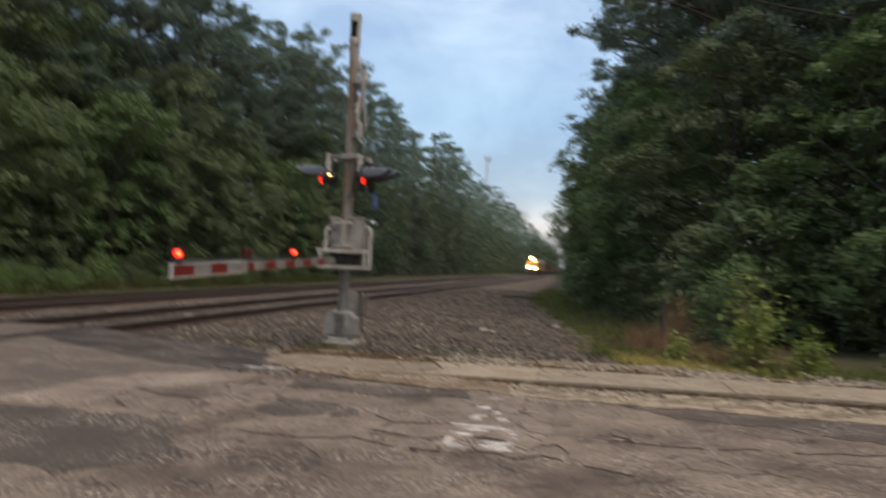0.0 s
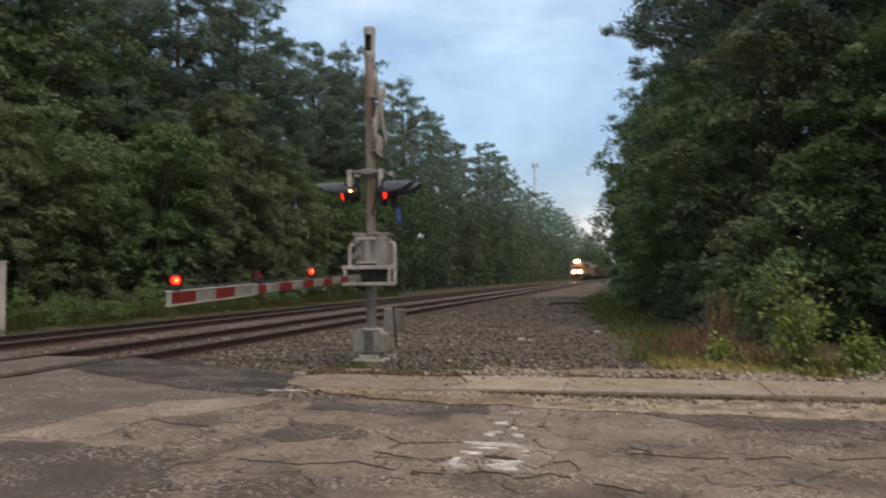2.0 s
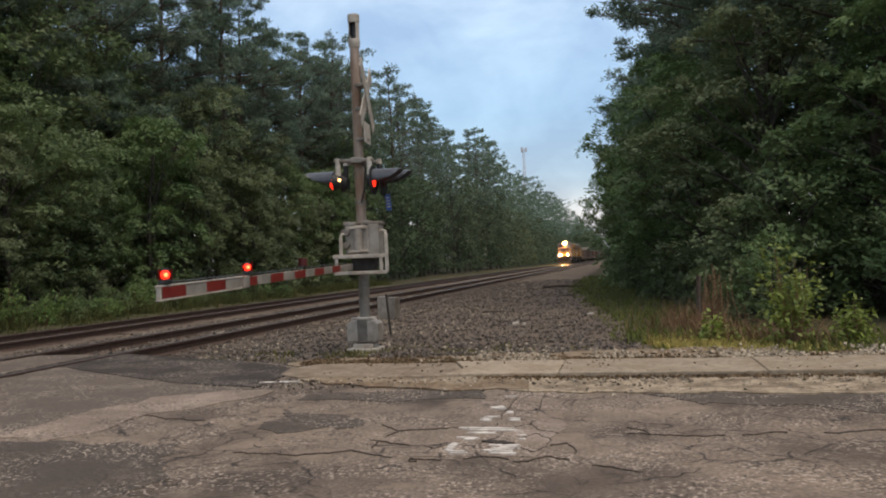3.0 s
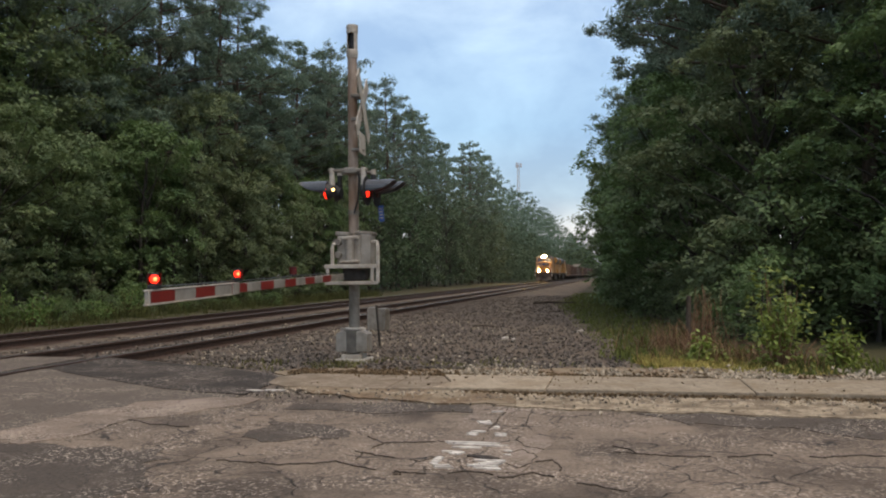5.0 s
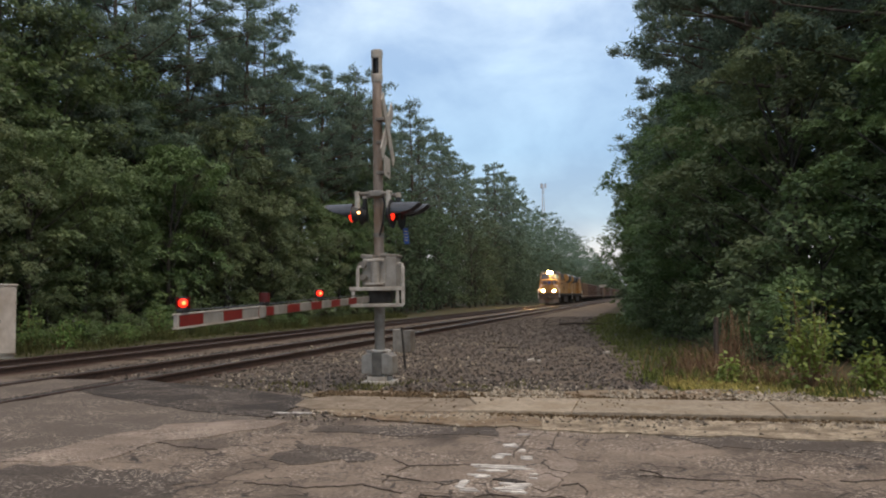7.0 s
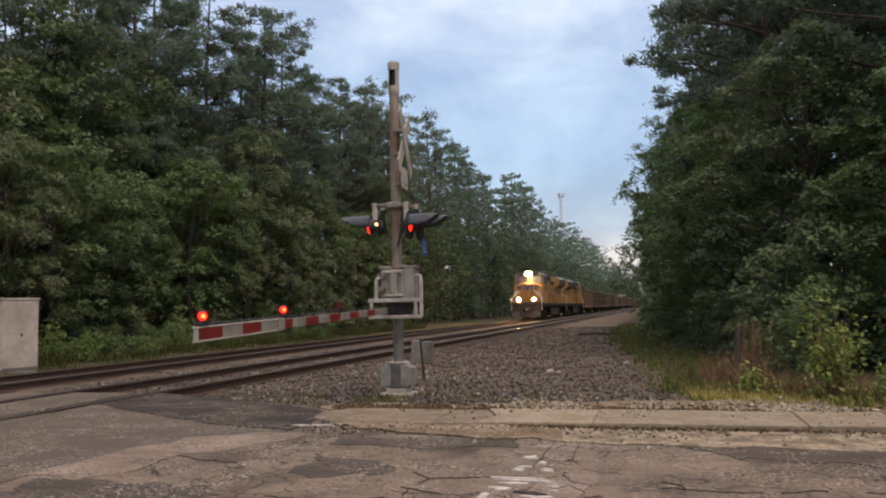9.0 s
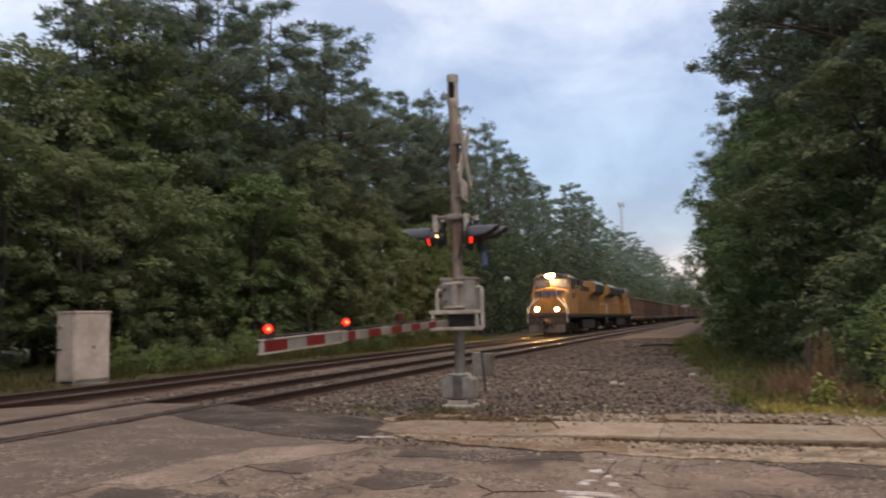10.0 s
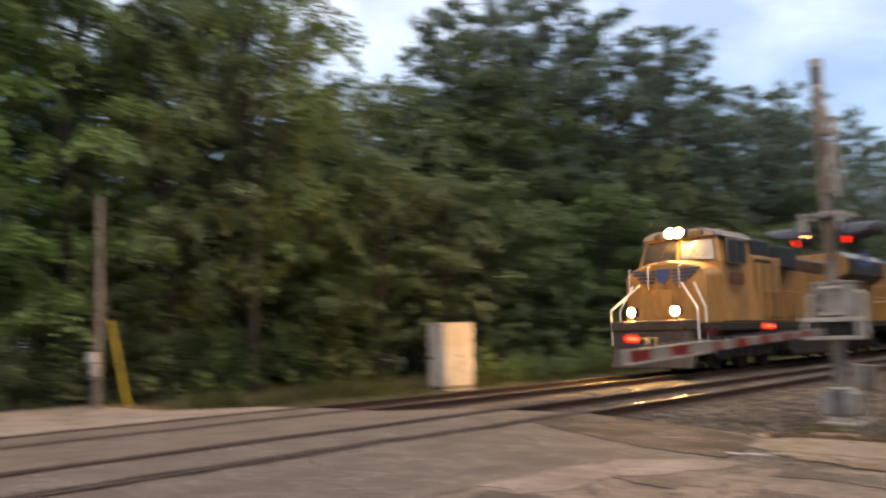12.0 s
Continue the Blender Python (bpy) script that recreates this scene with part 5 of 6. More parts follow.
def dead_stalks():
    """Old grey post wound with dry reddish stalks."""
    t = tagged(new("dead_vine_stump"), "broken grey stump wound with dry russet vine stalks", "stump")
    t.location = (1.35, 15.4, -0.1)
    r = random.Random(8)
    bm = nb()
    limb(bm, (-0.08, 0, -0.1), (-0.10, 0, 0.92), 0.055, 0.042, 8, 0.03, r)
    part("stump", bm, M_BARK, t)
    bm = nb()
    for k in range(44):
        x0, y0 = r.gauss(0.08, 0.15), r.gauss(0, 0.1)
        limb(bm, (x0, y0, 0), (0.1 + x0 * 0.5 + r.gauss(0, 0.1), y0 * 0.5, r.uniform(0.45, 1.15)), 0.007, 0.004, 4, 0.12, r)
    part("stalk_clump", bm, M_STALK, t, "dry russet stalks")
    return t


dead_stalks()


def leafy_bush(name, loc, height, spread, leaf, seed, label, mat):
    rng, r = np.random.default_rng(seed), random.Random(seed)
    b = tagged(new(name), label, "bush", "bushes behind the kerb")
    b.location = loc
    bm = nb()
    lobes = []
    for k in range(int(9 + 6 * height)):
        a = r.uniform(0, 6.283)
        q = spread * r.random() ** 0.6
        tip = (math.cos(a) * q, math.sin(a) * q, height * r.uniform(0.35, 1.0) * (1 - 0.35 * q / spread))
        limb(bm, (tip[0] * 0.2, tip[1] * 0.2, -0.05), tip, 0.012, 0.004, 5, 0.06, r)
        for f in (0.55, 0.8, 1.0):
            lobes.append(((tip[0] * f, tip[1] * f, tip[2] * f), (0.13, 0.13, 0.10)))
    part("stem_clump", bm, M_STALK, b)
    c, nn, s = lobes_leaves(lobes, 3, 5, leaf, rng)
    v, f = leaf_mesh(c, nn, s, rng, 0.5)
    raw("foliage", v.tolist(), f.tolist(), mat, b)
    return b


leafy_bush("leafy_bush", (2.15, 12.3, -0.1), 1.72, 0.28, 0.095, 41, "tall yellow-green leafy bush behind the kerb", M_LEAF_LIGHT)
leafy_bush("leafy_bush", (1.2, 12.9, -0.1), 0.44, 0.08, 0.09, 42, "small yellow-green sapling behind the kerb", M_LEAF_LIGHT)
leafy_bush("leafy_bush", (3.05, 12.8, -0.1), 0.62, 0.15, 0.09, 43, "sparse green bush behind the kerb", M_LEAF_LIGHT)
leafy_bush("leafy_bush", (4.6, 13.2, -0.1), 0.5, 0.4, 0.10, 44, "low green bush in rough grass", M_LEAF)
leafy_bush("leafy_bush", (6.2, 13.6, -0.1), 0.7, 0.6, 0.11, 45, "low green bush in rough grass", M_LEAF)
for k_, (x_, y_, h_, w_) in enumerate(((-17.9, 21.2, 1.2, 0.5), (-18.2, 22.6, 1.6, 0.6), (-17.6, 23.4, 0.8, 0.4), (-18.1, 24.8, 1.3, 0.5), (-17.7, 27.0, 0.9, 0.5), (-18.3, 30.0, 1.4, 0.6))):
    leafy_bush("leafy_bush", (x_, y_, ground_z(x_, y_)), h_, w_, 0.11, 61 + k_, "yellow-green leafy bush among the trackside weeds", M_LEAF_GUM_LIT)
for x_, y_, k_, s_ in ((3.4, 15.6, 1, 1.0), (4.8, 15.2, 0, 1.1), (6.0, 15.8, 1, 1.1), (7.4, 15.2, 1, 1.0), (8.8, 14.8, 0, 1.2), (10.2, 15.0, 1, 1.1), (12, 14.4, 1, 1.1), (14, 14.2, 1, 1.2), (2.5, 16.2, 1, 0.9), (5.5, 18.5, 1, 1.3), (8, 19.5, 1, 1.3), (11, 17.5, 1, 1.3)):
    plant(shrubs[k_], x_, y_ + 2.4, s_)
for k_ in range(9):
    plant(shrubs[1], 7 + 1.7 * k_, 21.5 + rt.uniform(-0.8, 0.8), 1.5)

# ---- train ----
def wheelset(parent, y, z=0.53, r=0.53):
    bm = nb()
    for sx in (-1, 1):
        tube(bm, (sx * 0.69, 0, 0), (sx * 0.83, 0, 0), r, r - 0.02, 20)
        tube(bm, (sx * 0.66, 0, 0), (sx * 0.69, 0, 0), r + 0.03, r + 0.03, 20)
        tube(bm, (sx * 0.83, 0, 0), (sx * 0.95, 0, 0), 0.12, 0.12, 10)
        for k in range(6):
            box(bm, (sx * 0.835, 0.3 * math.cos(k * 1.047), 0.3 * math.sin(k * 1.047)), (0.02, 0.08, 0.08))
    tube(bm, (-0.8, 0, 0), (0.8, 0, 0), 0.09, 0.09, 10)
    w = part("wheelset", bm, M_UNDER, parent, "grimy steel wheels on an axle")
    w.matrix_basis = pose(0, y, z)
    return w


def truck(parent, y0, axles, r=0.53):
    """A bogie: side frames, springs, brake gear."""
    bm = nb()
    lo, hi = min(axles) - 0.75, max(axles) + 0.75
    for sx in (-1, 1):
        prism(bm, [(y0 + lo, 0.62), (y0 + lo + 0.15, 0.85), (y0 + hi - 0.15, 0.85), (y0 + hi, 0.62), (y0 + hi - 0.25, 0.42), (y0 + lo + 0.25, 0.42)], sx * 0.98 - 0.06, sx * 0.98 + 0.06, "x")
        for a in axles:
            box(bm, (sx * 1.0, y0 + a, 0.53), (0.2, 0.34, 0.34), bevel=0.03)
        for a, b in zip(axles, axles[1:]):
            for d in (-0.16, 0.16):
                tube(bm, (sx * 1.04, y0 + (a + b) / 2 + d, 0.42), (sx * 1.04, y0 + (a + b) / 2 + d, 0.8), 0.09, 0.09, 8)
    box(bm, (0, y0, 0.75), (2.0, 0.6, 0.3))
    part("truck_frame", bm, M_UNDER, parent, "black grime-covered truck frame")
    return [wheelset(parent, y0 + a, r, r) for a in axles]


def locomotive(label, lit):
    """Wide-nosed diesel freight locomotive; front at y = 0, rail top at z = 0."""
    loco = tagged(new("locomotive"), label, "locomotive", "train")
    wheels = truck(loco, 4.6, (-1.95, 0, 1.95)) + truck(loco, 17.6, (-1.95, 0, 1.95))
    bm = box(nb(), (0, 11.1, 1.42), (3.06, 21.8, 0.26), bevel=0.03)
    box(bm, (0, 11.1, 1.2), (2.2, 21.0, 0.25))
    part("underframe", bm, M_UNDER, loco, "grimy dark side sill")
    bm = prism(nb(), [(7.6, 1.15), (14.4, 1.15), (14.4, 0.55), (13.9, 0.3), (8.1, 0.3), (7.6, 0.55)], -1.4, 1.4, "x")
    soften(bm, 0.08)
    part("fuel_tank", bm, M_UNDER, loco, "black fuel tank")
    # pilot, plow, steps
    bm = prism(nb(), [(0.1, 1.3), (-0.05, 1.3), (-0.05, 0.75), (-0.32, 0.22), (-0.28, 0.18), (0.1, 0.3)], -1.36, 1.36, "x")
    soften(bm, 0.02)
    part("pilot_plow", bm, M_PILOT, loco, "grime-streaked snow plow")
    bm = nb()
    box(bm, (0, -0.28, 0.98), (0.5, 0.35, 0.3), bevel=0.04)
    box(bm, (0, -0.62, 0.95), (0.28, 0.4, 0.34), bevel=0.08)
    part("coupler", bm, M_UNDER, loco, "rusty knuckle coupler")
    for sx in (-0.55, -0.4, 0.4, 0.55):
        part("air_hose", pipe(nb(), [(sx, -0.1, 1.1), (sx, -0.25, 0.8), (sx, -0.22, 0.5)], 0.03), M_BLACK, loco)
    for sx in (-1, 1):
        for yy in (0.35, 21.7):
            bm = nb()
            for k in range(4):
                box(bm, (sx * 1.38, yy, 0.35 + 0.3 * k), (0.34, 0.36, 0.03))
            box(bm, (sx * 1.22, yy, 0.8), (0.03, 0.4, 1.2))
            part("step_well", bm, M_UNDER, loco)
    bm = box(nb(), (0, 0.02, 1.5), (2.9, 0.14, 0.3), bevel=0.03)
    part("anticlimber", bm, M_PILOT, loco, "grimy anticlimber beam")
    # nose: full width, arched top, chamfered corners
    out = [(-1.46, 1.52), (-1.46, 3.12), (-1.36, 3.32), (-1.0, 3.48), (-0.5, 3.60), (0, 3.63), (0.5, 3.60), (1.0, 3.48), (1.36, 3.32), (1.46, 3.12), (1.46, 1.52)]
    bm = prism(nb(), out, 0.72, 2.2, "y")
    for v in bm.verts:
        if v.co.y < 1:
            v.co.x *= 0.95
            v.co.y += 0.16 * max(0, v.co.z - 2.5) + 0.10 * abs(v.co.x) / 1.4
            v.co.z -= 0.10 if v.co.z > 3 else 0
    soften(bm, 0.07, 3, 25)
    nose = part("nose", bm, M_YELLOW, loco, "yellow wide arched nose")
    # emblem: shield and two striped wings, plain shapes following the sloped face
    bm = prism(nb(), [(-0.22, 3.28), (0.22, 3.28), (0.24, 3.08), (0.14, 2.88), (0.0, 2.78), (-0.14, 2.88), (-0.24, 3.08)], 0.76, 0.80, "y")
    for v in bm.verts:
        v.co.y += 0.16 * max(0, v.co.z - 2.5) - 0.05
    part("shield_emblem", bm, M_EMBLEM, nose, "blue shield-shaped emblem")
    for k in range(4):
        for sx in (-1, 1):
            w = 0.92 - 0.14 * k
            z = 3.24 - 0.12 * k
            bm = box(nb(), (sx * (0.30 + w / 2), 0.735 + 0.16 * (z - 2.5) + 0.10 * (0.3 + w / 2) / 1.4, z), (w, 0.05, 0.07), (0, -sx * 3, sx * 4))
            part("wing_stripe", bm, M_WING, nose)
    bm = box(nb(), (0.0, 0.72, 2.15), (0.66, 0.03, 0.9), bevel=0.01)
    part("nose_panel", bm, M_YELLOW, nose)
    for x, z in ((-1.12, 2.95), (-0.45, 3.0), (0.62, 3.0)):
        bm = pipe(nb(), [(x, 0.80, z + 0.38), (x, 0.68, z + 0.34), (x, 0.66, z - 0.3), (x, 0.74, z - 0.34)], 0.016)
        part("grab_iron", bm, M_HANDRAIL, nose, "white grab iron")
    # cab
    prof = [(1.95, 1.55), (1.95, 3.5), (2.2, 4.42), (2.5, 4.6), (4.7, 4.6), (4.8, 4.45), (4.8, 1.55)]
    bm = prism(nb(), prof, -1.5, 1.5, "x")
    for v in bm.verts:
        if v.co.z > 4.4:
            v.co.x *= 0.74 if v.co.z > 4.5 else 0.84
        elif v.co.z > 3.2:
            v.co.x *= 0.985
    soften(bm, 0.06, 2, 20)
    cab = part("cab", bm, M_YELLOW, loco, "yellow crew cab")
    bm = prism(nb(), [(-1.3, 4.36), (-1.22, 4.50), (-0.9, 4.63), (0.9, 4.63), (1.22, 4.50), (1.3, 4.36), (1.26, 4.34), (-1.26, 4.34)], 2.05, 4.9, "y")
    soften(bm, 0.03, 2)
    part("cab_roof", bm, M_GREY, cab, "grey cab roof")
    for sx in (-1, 1):
        bm = box(nb(), (sx * 1.36, 3.5, 4.36), (0.14, 2.3, 0.035), (0, sx * 25, 0), bevel=0.008)
        part("sunshade", bm, M_WHITE, cab, "pale sunshade over the side window")
        # windscreen, sloping with the cab front
        bm = nb()
        q = [(sx * 0.08, 1.985, 3.64), (sx * 1.28, 1.985, 3.55), (sx * 1.14, 2.185, 4.26), (sx * 0.08, 2.185, 4.30)]
        vs = [bm.verts.new(p) for p in q]
        f = bm.faces.new(vs)
        bmesh.ops.extrude_face_region(bm, geom=[f])
        for v in vs:
            v.co.y -= 0.04
        bmesh.ops.recalc_face_normals(bm, faces=bm.faces)
        # right pane is paler: the reflection is in its colour
        ws = part("windscreen", bm, M_SKY_GLASS if sx > 0 else M_DARK_GLASS, cab, "windscreen with the pale sky's reflection put into its colour" if sx > 0 else "dark windscreen")
        bm = nb()
        pipe(bm, [(q[i][0], q[i][1] - 0.045, q[i][2]) for i in (0, 1, 2, 3, 0)], 0.022)
        part("windscreen_seal", bm, M_BLACK, ws)
        bm = tube(nb(), (sx * 0.75, 1.92, 3.6), (sx * 0.5, 2.02, 3.98), 0.012, 0.012, 5)
        part("wiper", bm, M_BLACK, ws)
        bm = box(nb(), (sx * 1.475, 3.1, 3.86), (0.05, 1.5, 0.86), bevel=0.02)
        fr = part("window_frame", bm, M_ALU, cab)
        for ya, yb in ((2.45, 3.05), (3.12, 3.78)):
            bm = box(nb(), (sx * 1.50, (ya + yb) / 2, 3.86), (0.02, yb - ya, 0.74), bevel=0.006)
            part("side_pane", bm, M_BLACK, fr, "dark cab side window")
        for k in range(4):
            bm = box(nb(), (sx * 1.508, 2.55 + 0.30 * k, 2.95), (0.014, 0.19, 0.40))
            part("lettering_bar", bm, M_BROWN, cab, "dark unreadable lettering bar")
        bm = box(nb(), (sx * 0.60, 2.06, 4.46), (0.52, 0.12, 0.17), bevel=0.02)
        part("number_board", bm, M_BLACK, cab, "black number board")
    bm = box(nb(), (0, 1.98, 4.5), (0.62, 0.5, 0.30), bevel=0.05)
    hl = part("headlight_housing", bm, M_BLACK, cab)
    for sx in (-0.155, 0.155):
        bm = tube(nb(), (sx, 1.731, 4.5), (sx, 1.722, 4.5), 0.15, 0.148, 18)
        part("headlight_lens", bm, M_LENS if lit else M_SKY_GLASS, hl, "bright warm headlight" if lit else "unlit headlight")
    for sx in (-0.74, 0.74):
        bm = box(nb(), (sx, 0.16, 1.92), (0.30, 0.26, 0.28), bevel=0.04)
        tube(bm, (sx, 0.2, 1.5), (sx, 0.2, 1.85), 0.05, 0.05, 8)
        d = part("ditch_light", bm, M_UNDER, loco)
        bm = tube(nb(), (sx, 0.031, 1.92), (sx, 0.022, 1.92), 0.13, 0.128, 16)
        part("ditch_lens", bm, M_LENS if lit else M_SKY_GLASS, d, "bright warm ditch light" if lit else "unlit ditch light")
    # hoods
    bm = box(nb(), (0, 6.05, 2.7), (2.7, 2.6, 2.3), bevel=0.06)
    eh = part("electrical_hood", bm, M_YELLOW, loco)
    for sx in (-1, 1):
        for k in range(3):
            bm = box(nb(), (sx * 1.355, 5.25 + 0.8 * k, 2.65), (0.03, 0.74, 1.9), bevel=0.012)
            part("cabinet_door", bm, M_YELLOW, eh)
        for k in range(4):
            part("door_seam", box(nb(), (sx * 1.362, 4.85 + 0.8 * k, 2.65), (0.03, 0.045, 1.9)), M_UNDER, eh, "dark gap beside a cabinet door")
        part("louvre_panel", box(nb(), (sx * 1.362, 5.65, 3.66), (0.03, 1.5, 0.10)), M_UNDER, eh, "dark louvre slot")
    bm = box(nb(), (0, 5.7, 4.1), (2.56, 1.6, 0.66), bevel=0.06)
    part("intake_grille", bm, M_BLACK, loco, "black air intake behind the cab")
    bm = box(nb(), (0, 11.6, 2.78), (1.86, 8.6, 2.45), bevel=0.06)
    hood = part("engine_hood", bm, M_YELLOW, loco, "yellow engine hood with doors")
    bm = box(nb(), (0, 18.2, 2.45), (1.9, 5.0, 1.85), bevel=0.05)
    part("rear_hood", bm, M_YELLOW, loco)
    bm = prism(nb(), [(-0.98, 3.25), (-1.5, 3.62), (-1.5, 4.25), (-1.2, 4.5), (1.2, 4.5), (1.5, 4.25), (1.5, 3.62), (0.98, 3.25)], 14.6, 20.6, "y")
    soften(bm, 0.04, 2, 20)
    rad = part("radiator_hood", bm, M_YELLOW, loco, "flared yellow radiator housing")
    bm = prism(nb(), [(-1.52, 4.24), (-1.21, 4.515), (-1.19, 4.54), (1.19, 4.54), (1.21, 4.515), (1.52, 4.24), (1.53, 4.27), (1.2, 4.57), (-1.2, 4.57), (-1.53, 4.27)], 14.62, 20.58, "y")
    part("radiator_roof", bm, M_GREY, rad, "grimy grey roof over the radiators")
    for k in range(3):
        part("roof_fan", tube(nb(), (0, 15.7 + 1.9 * k, 4.56), (0, 15.7 + 1.9 * k, 4.68), 0.66, 0.60, 18), M_UNDER, rad, "dark round cooling fan")
    for sx in (-1, 1):
        for k in range(2):
            bm = prism(nb(), [(sx * 1.50, 4.24), (sx * 1.535, 4.22), (sx * 1.535, 3.60), (sx * 1.06, 3.26), (sx * 1.02, 3.29), (sx * 1.50, 3.64)], 14.95 + 2.8 * k, 17.5 + 2.8 * k, "y")
            part("radiator_grille", bm, M_BLACK, rad, "black radiator grille")
    bm = nb()
    box(bm, (0, 11.4, 4.05), (1.7, 8.4, 0.12), bevel=0.03)
    box(bm, (0, 9.0, 4.2), (1.6, 1.6, 0.3), bevel=0.05)
    tube(bm, (0, 12.0, 4.1), (0, 12.0, 4.45), 0.28, 0.24, 12)
    part("hood_roof", bm, M_GREY, loco, "grey roof with exhaust stack")
    for sx in (-1, 1):
        part("soot_panel", box(nb(), (sx * 0.93, 11.9, 3.76), (0.05, 5.0, 0.44), bevel=0.01), M_SOOT, hood, "soot-darkened upper hood panel")
    bm = box(nb(), (0, 8.4, 3.95), (2.5, 2.0, 0.8), bevel=0.05)
    part("dynamic_brake_grille", bm, M_BLACK, loco, "black louvred intake")
    for k in range(11):
        for sx in (-1, 1):
            bm = box(nb(), (sx * 0.94, 7.8 + 0.74 * k, 2.6), (0.03, 0.68, 1.75), bevel=0.012)
            dr = part("hood_door", bm, M_YELLOW, hood)
            bm = box(nb(), (sx * 0.965, 8.05 + 0.74 * k, 2.5), (0.02, 0.03, 0.16))
            part("latch", bm, M_GREY, dr)
            part("door_seam", box(nb(), (sx * 0.945, 7.43 + 0.74 * k, 2.6), (0.03, 0.04, 1.75)), M_UNDER, hood)
    # handrails: white at the ends, along the walkway
    for sx in (-1, 1):
        bm = nb()
        pipe(bm, [(sx * 1.44, 5.4, 2.62), (sx * 1.44, 21.6, 2.62)], 0.02)
        for k in range(12):
            tube(bm, (sx * 1.44, 5.6 + 1.44 * k, 1.55), (sx * 1.44, 5.6 + 1.44 * k, 2.62), 0.018, 0.018, 6)
        part("side_handrail", bm, M_YELLOW, loco)
        bm = nb()
        pipe(bm, [(sx * 1.47, 0.05, 0.9), (sx * 1.47, 0.03, 2.0), (sx * 0.72, 0.62, 2.8)], 0.034)
        pipe(bm, [(sx * 1.47, 0.62, 0.9), (sx * 1.47, 0.60, 2.0), (sx * 1.05, 0.78, 2.8)], 0.034)
        part("end_handrail", bm, M_HANDRAIL, loco, "white front handrail")
    bm = nb()
    pipe(bm, [(-1.4, 21.95, 0.7), (-1.4, 21.95, 2.6)], 0.022)
    pipe(bm, [(1.4, 21.95, 0.7), (1.4, 21.95, 2.6)], 0.022)
    pipe(bm, [(-1.4, 21.95, 2.5), (1.4, 21.95, 2.5)], 0.02)
    part("rear_handrail", bm, M_HANDRAIL, loco)
    bm = nb()
    for k in range(3):
        tube(bm, (-0.2 + 0.2 * k, 4.6, 4.66), (-0.2 + 0.2 * k, 4.05, 4.70 + 0.02 * k), 0.03, 0.08, 8)
    part("air_horn", bm, M_GREY, loco)
    return loco, wheels


def hopper(paint_, colour):
    car = tagged(new("hopper_car"), colour + " rib-sided open hopper car heaped with coal", "freight car", "train")
    truck(car, 2.4, (-0.9, 0.9), 0.46)
    truck(car, 13.6, (-0.9, 0.9), 0.46)
    prof = [(0.5, 3.55), (15.5, 3.55), (15.5, 2.3), (12.6, 0.95), (10.4, 0.75), (8.0, 1.5), (5.6, 0.75), (3.4, 0.95), (0.5, 2.3)]
    bm = prism(nb(), prof, -1.46, 1.46, "x")
    body = part("body", bm, paint_, car)
    bm = nb()
    for sx in (-1, 1):
        box(bm, (sx * 1.5, 8, 3.55), (0.14, 15.2, 0.16), bevel=0.02)
    for yy in (0.48, 15.52):
        box(bm, (0, yy, 3.55), (3.0, 0.14, 0.16), bevel=0.02)
    part("top_chord", bm, paint_, body)
    post = None
    for sx in (-1, 1):
        for k in range(13):
            if post is None:
                post = part("side_post", box(nb(), (0, 0, 0), (0.12, 0.14, 2.4)), paint_, body)
                one = post
            else:
                one = new("side_post", post.data)
                one.parent = body
            one.location = (sx * 1.5, 0.9 + 1.18 * k, 2.3)
        part("side_sill", box(nb(), (sx * 1.5, 8, 1.12), (0.14, 15.2, 0.2)), paint_, body)
    bm = nb()
    bmesh.ops.create_grid(bm, x_segments=8, y_segments=40, size=1, matrix=pose(0, 8, 3.5) @ Matrix.Diagonal((1.4, 7.4, 1, 1)))
    for v in bm.verts:
        v.co.z += 0.35 * (1 - (v.co.x / 1.4) ** 2) * (0.7 + 0.3 * math.cos((v.co.y - 8) * 0.85)) + 0.06 * noise.noise(v.co * 3)
    part("coal_load", bm, M_COAL, car, "heaped black coal")
    bm = nb()
    box(bm, (0, 8, 1.0), (0.4, 16.4, 0.3))
    for yy in (0.0, 16.0):
        box(bm, (0, yy, 0.9), (0.3, 0.5, 0.32), bevel=0.05)
    part("centre_sill", bm, M_UNDER, car)
    for sx in (-1, 1):
        for yy in (0.42, 15.58):
            bm = nb()
            for k in range(7):
                box(bm, (sx * 1.3, yy, 0.9 + 0.36 * k), (0.4, 0.03, 0.03))
            for d in (-0.2, 0.2):
                box(bm, (sx * 1.3 + d, yy, 2.0), (0.03, 0.03, 2.5))
            part("end_ladder", bm, paint_, car)
    return car


lead_loco, lead_wheels = locomotive("yellow diesel freight locomotive with grey roof and lit headlights", True)
second_loco, second_wheels = locomotive("yellow diesel freight locomotive coupled back to front behind the leading one", False)
kinds_of_car = [hopper(M_TAN, "dusty tan"), hopper(M_HOPPER, "brown"), hopper(M_DUST, "dusty grey")]
cars = [kinds_of_car[i] if j else copy_thing(kinds_of_car[i], pose(0, 0, 0)) for i, j in ((0, 1), (1, 1), (1, 0), (2, 1), (1, 0), (0, 0), (1, 0), (1, 0), (2, 0), (1, 0), (0, 0), (1, 0), (1, 0), (2, 0), (1, 0), (1, 0), (0, 0), (1, 0))]
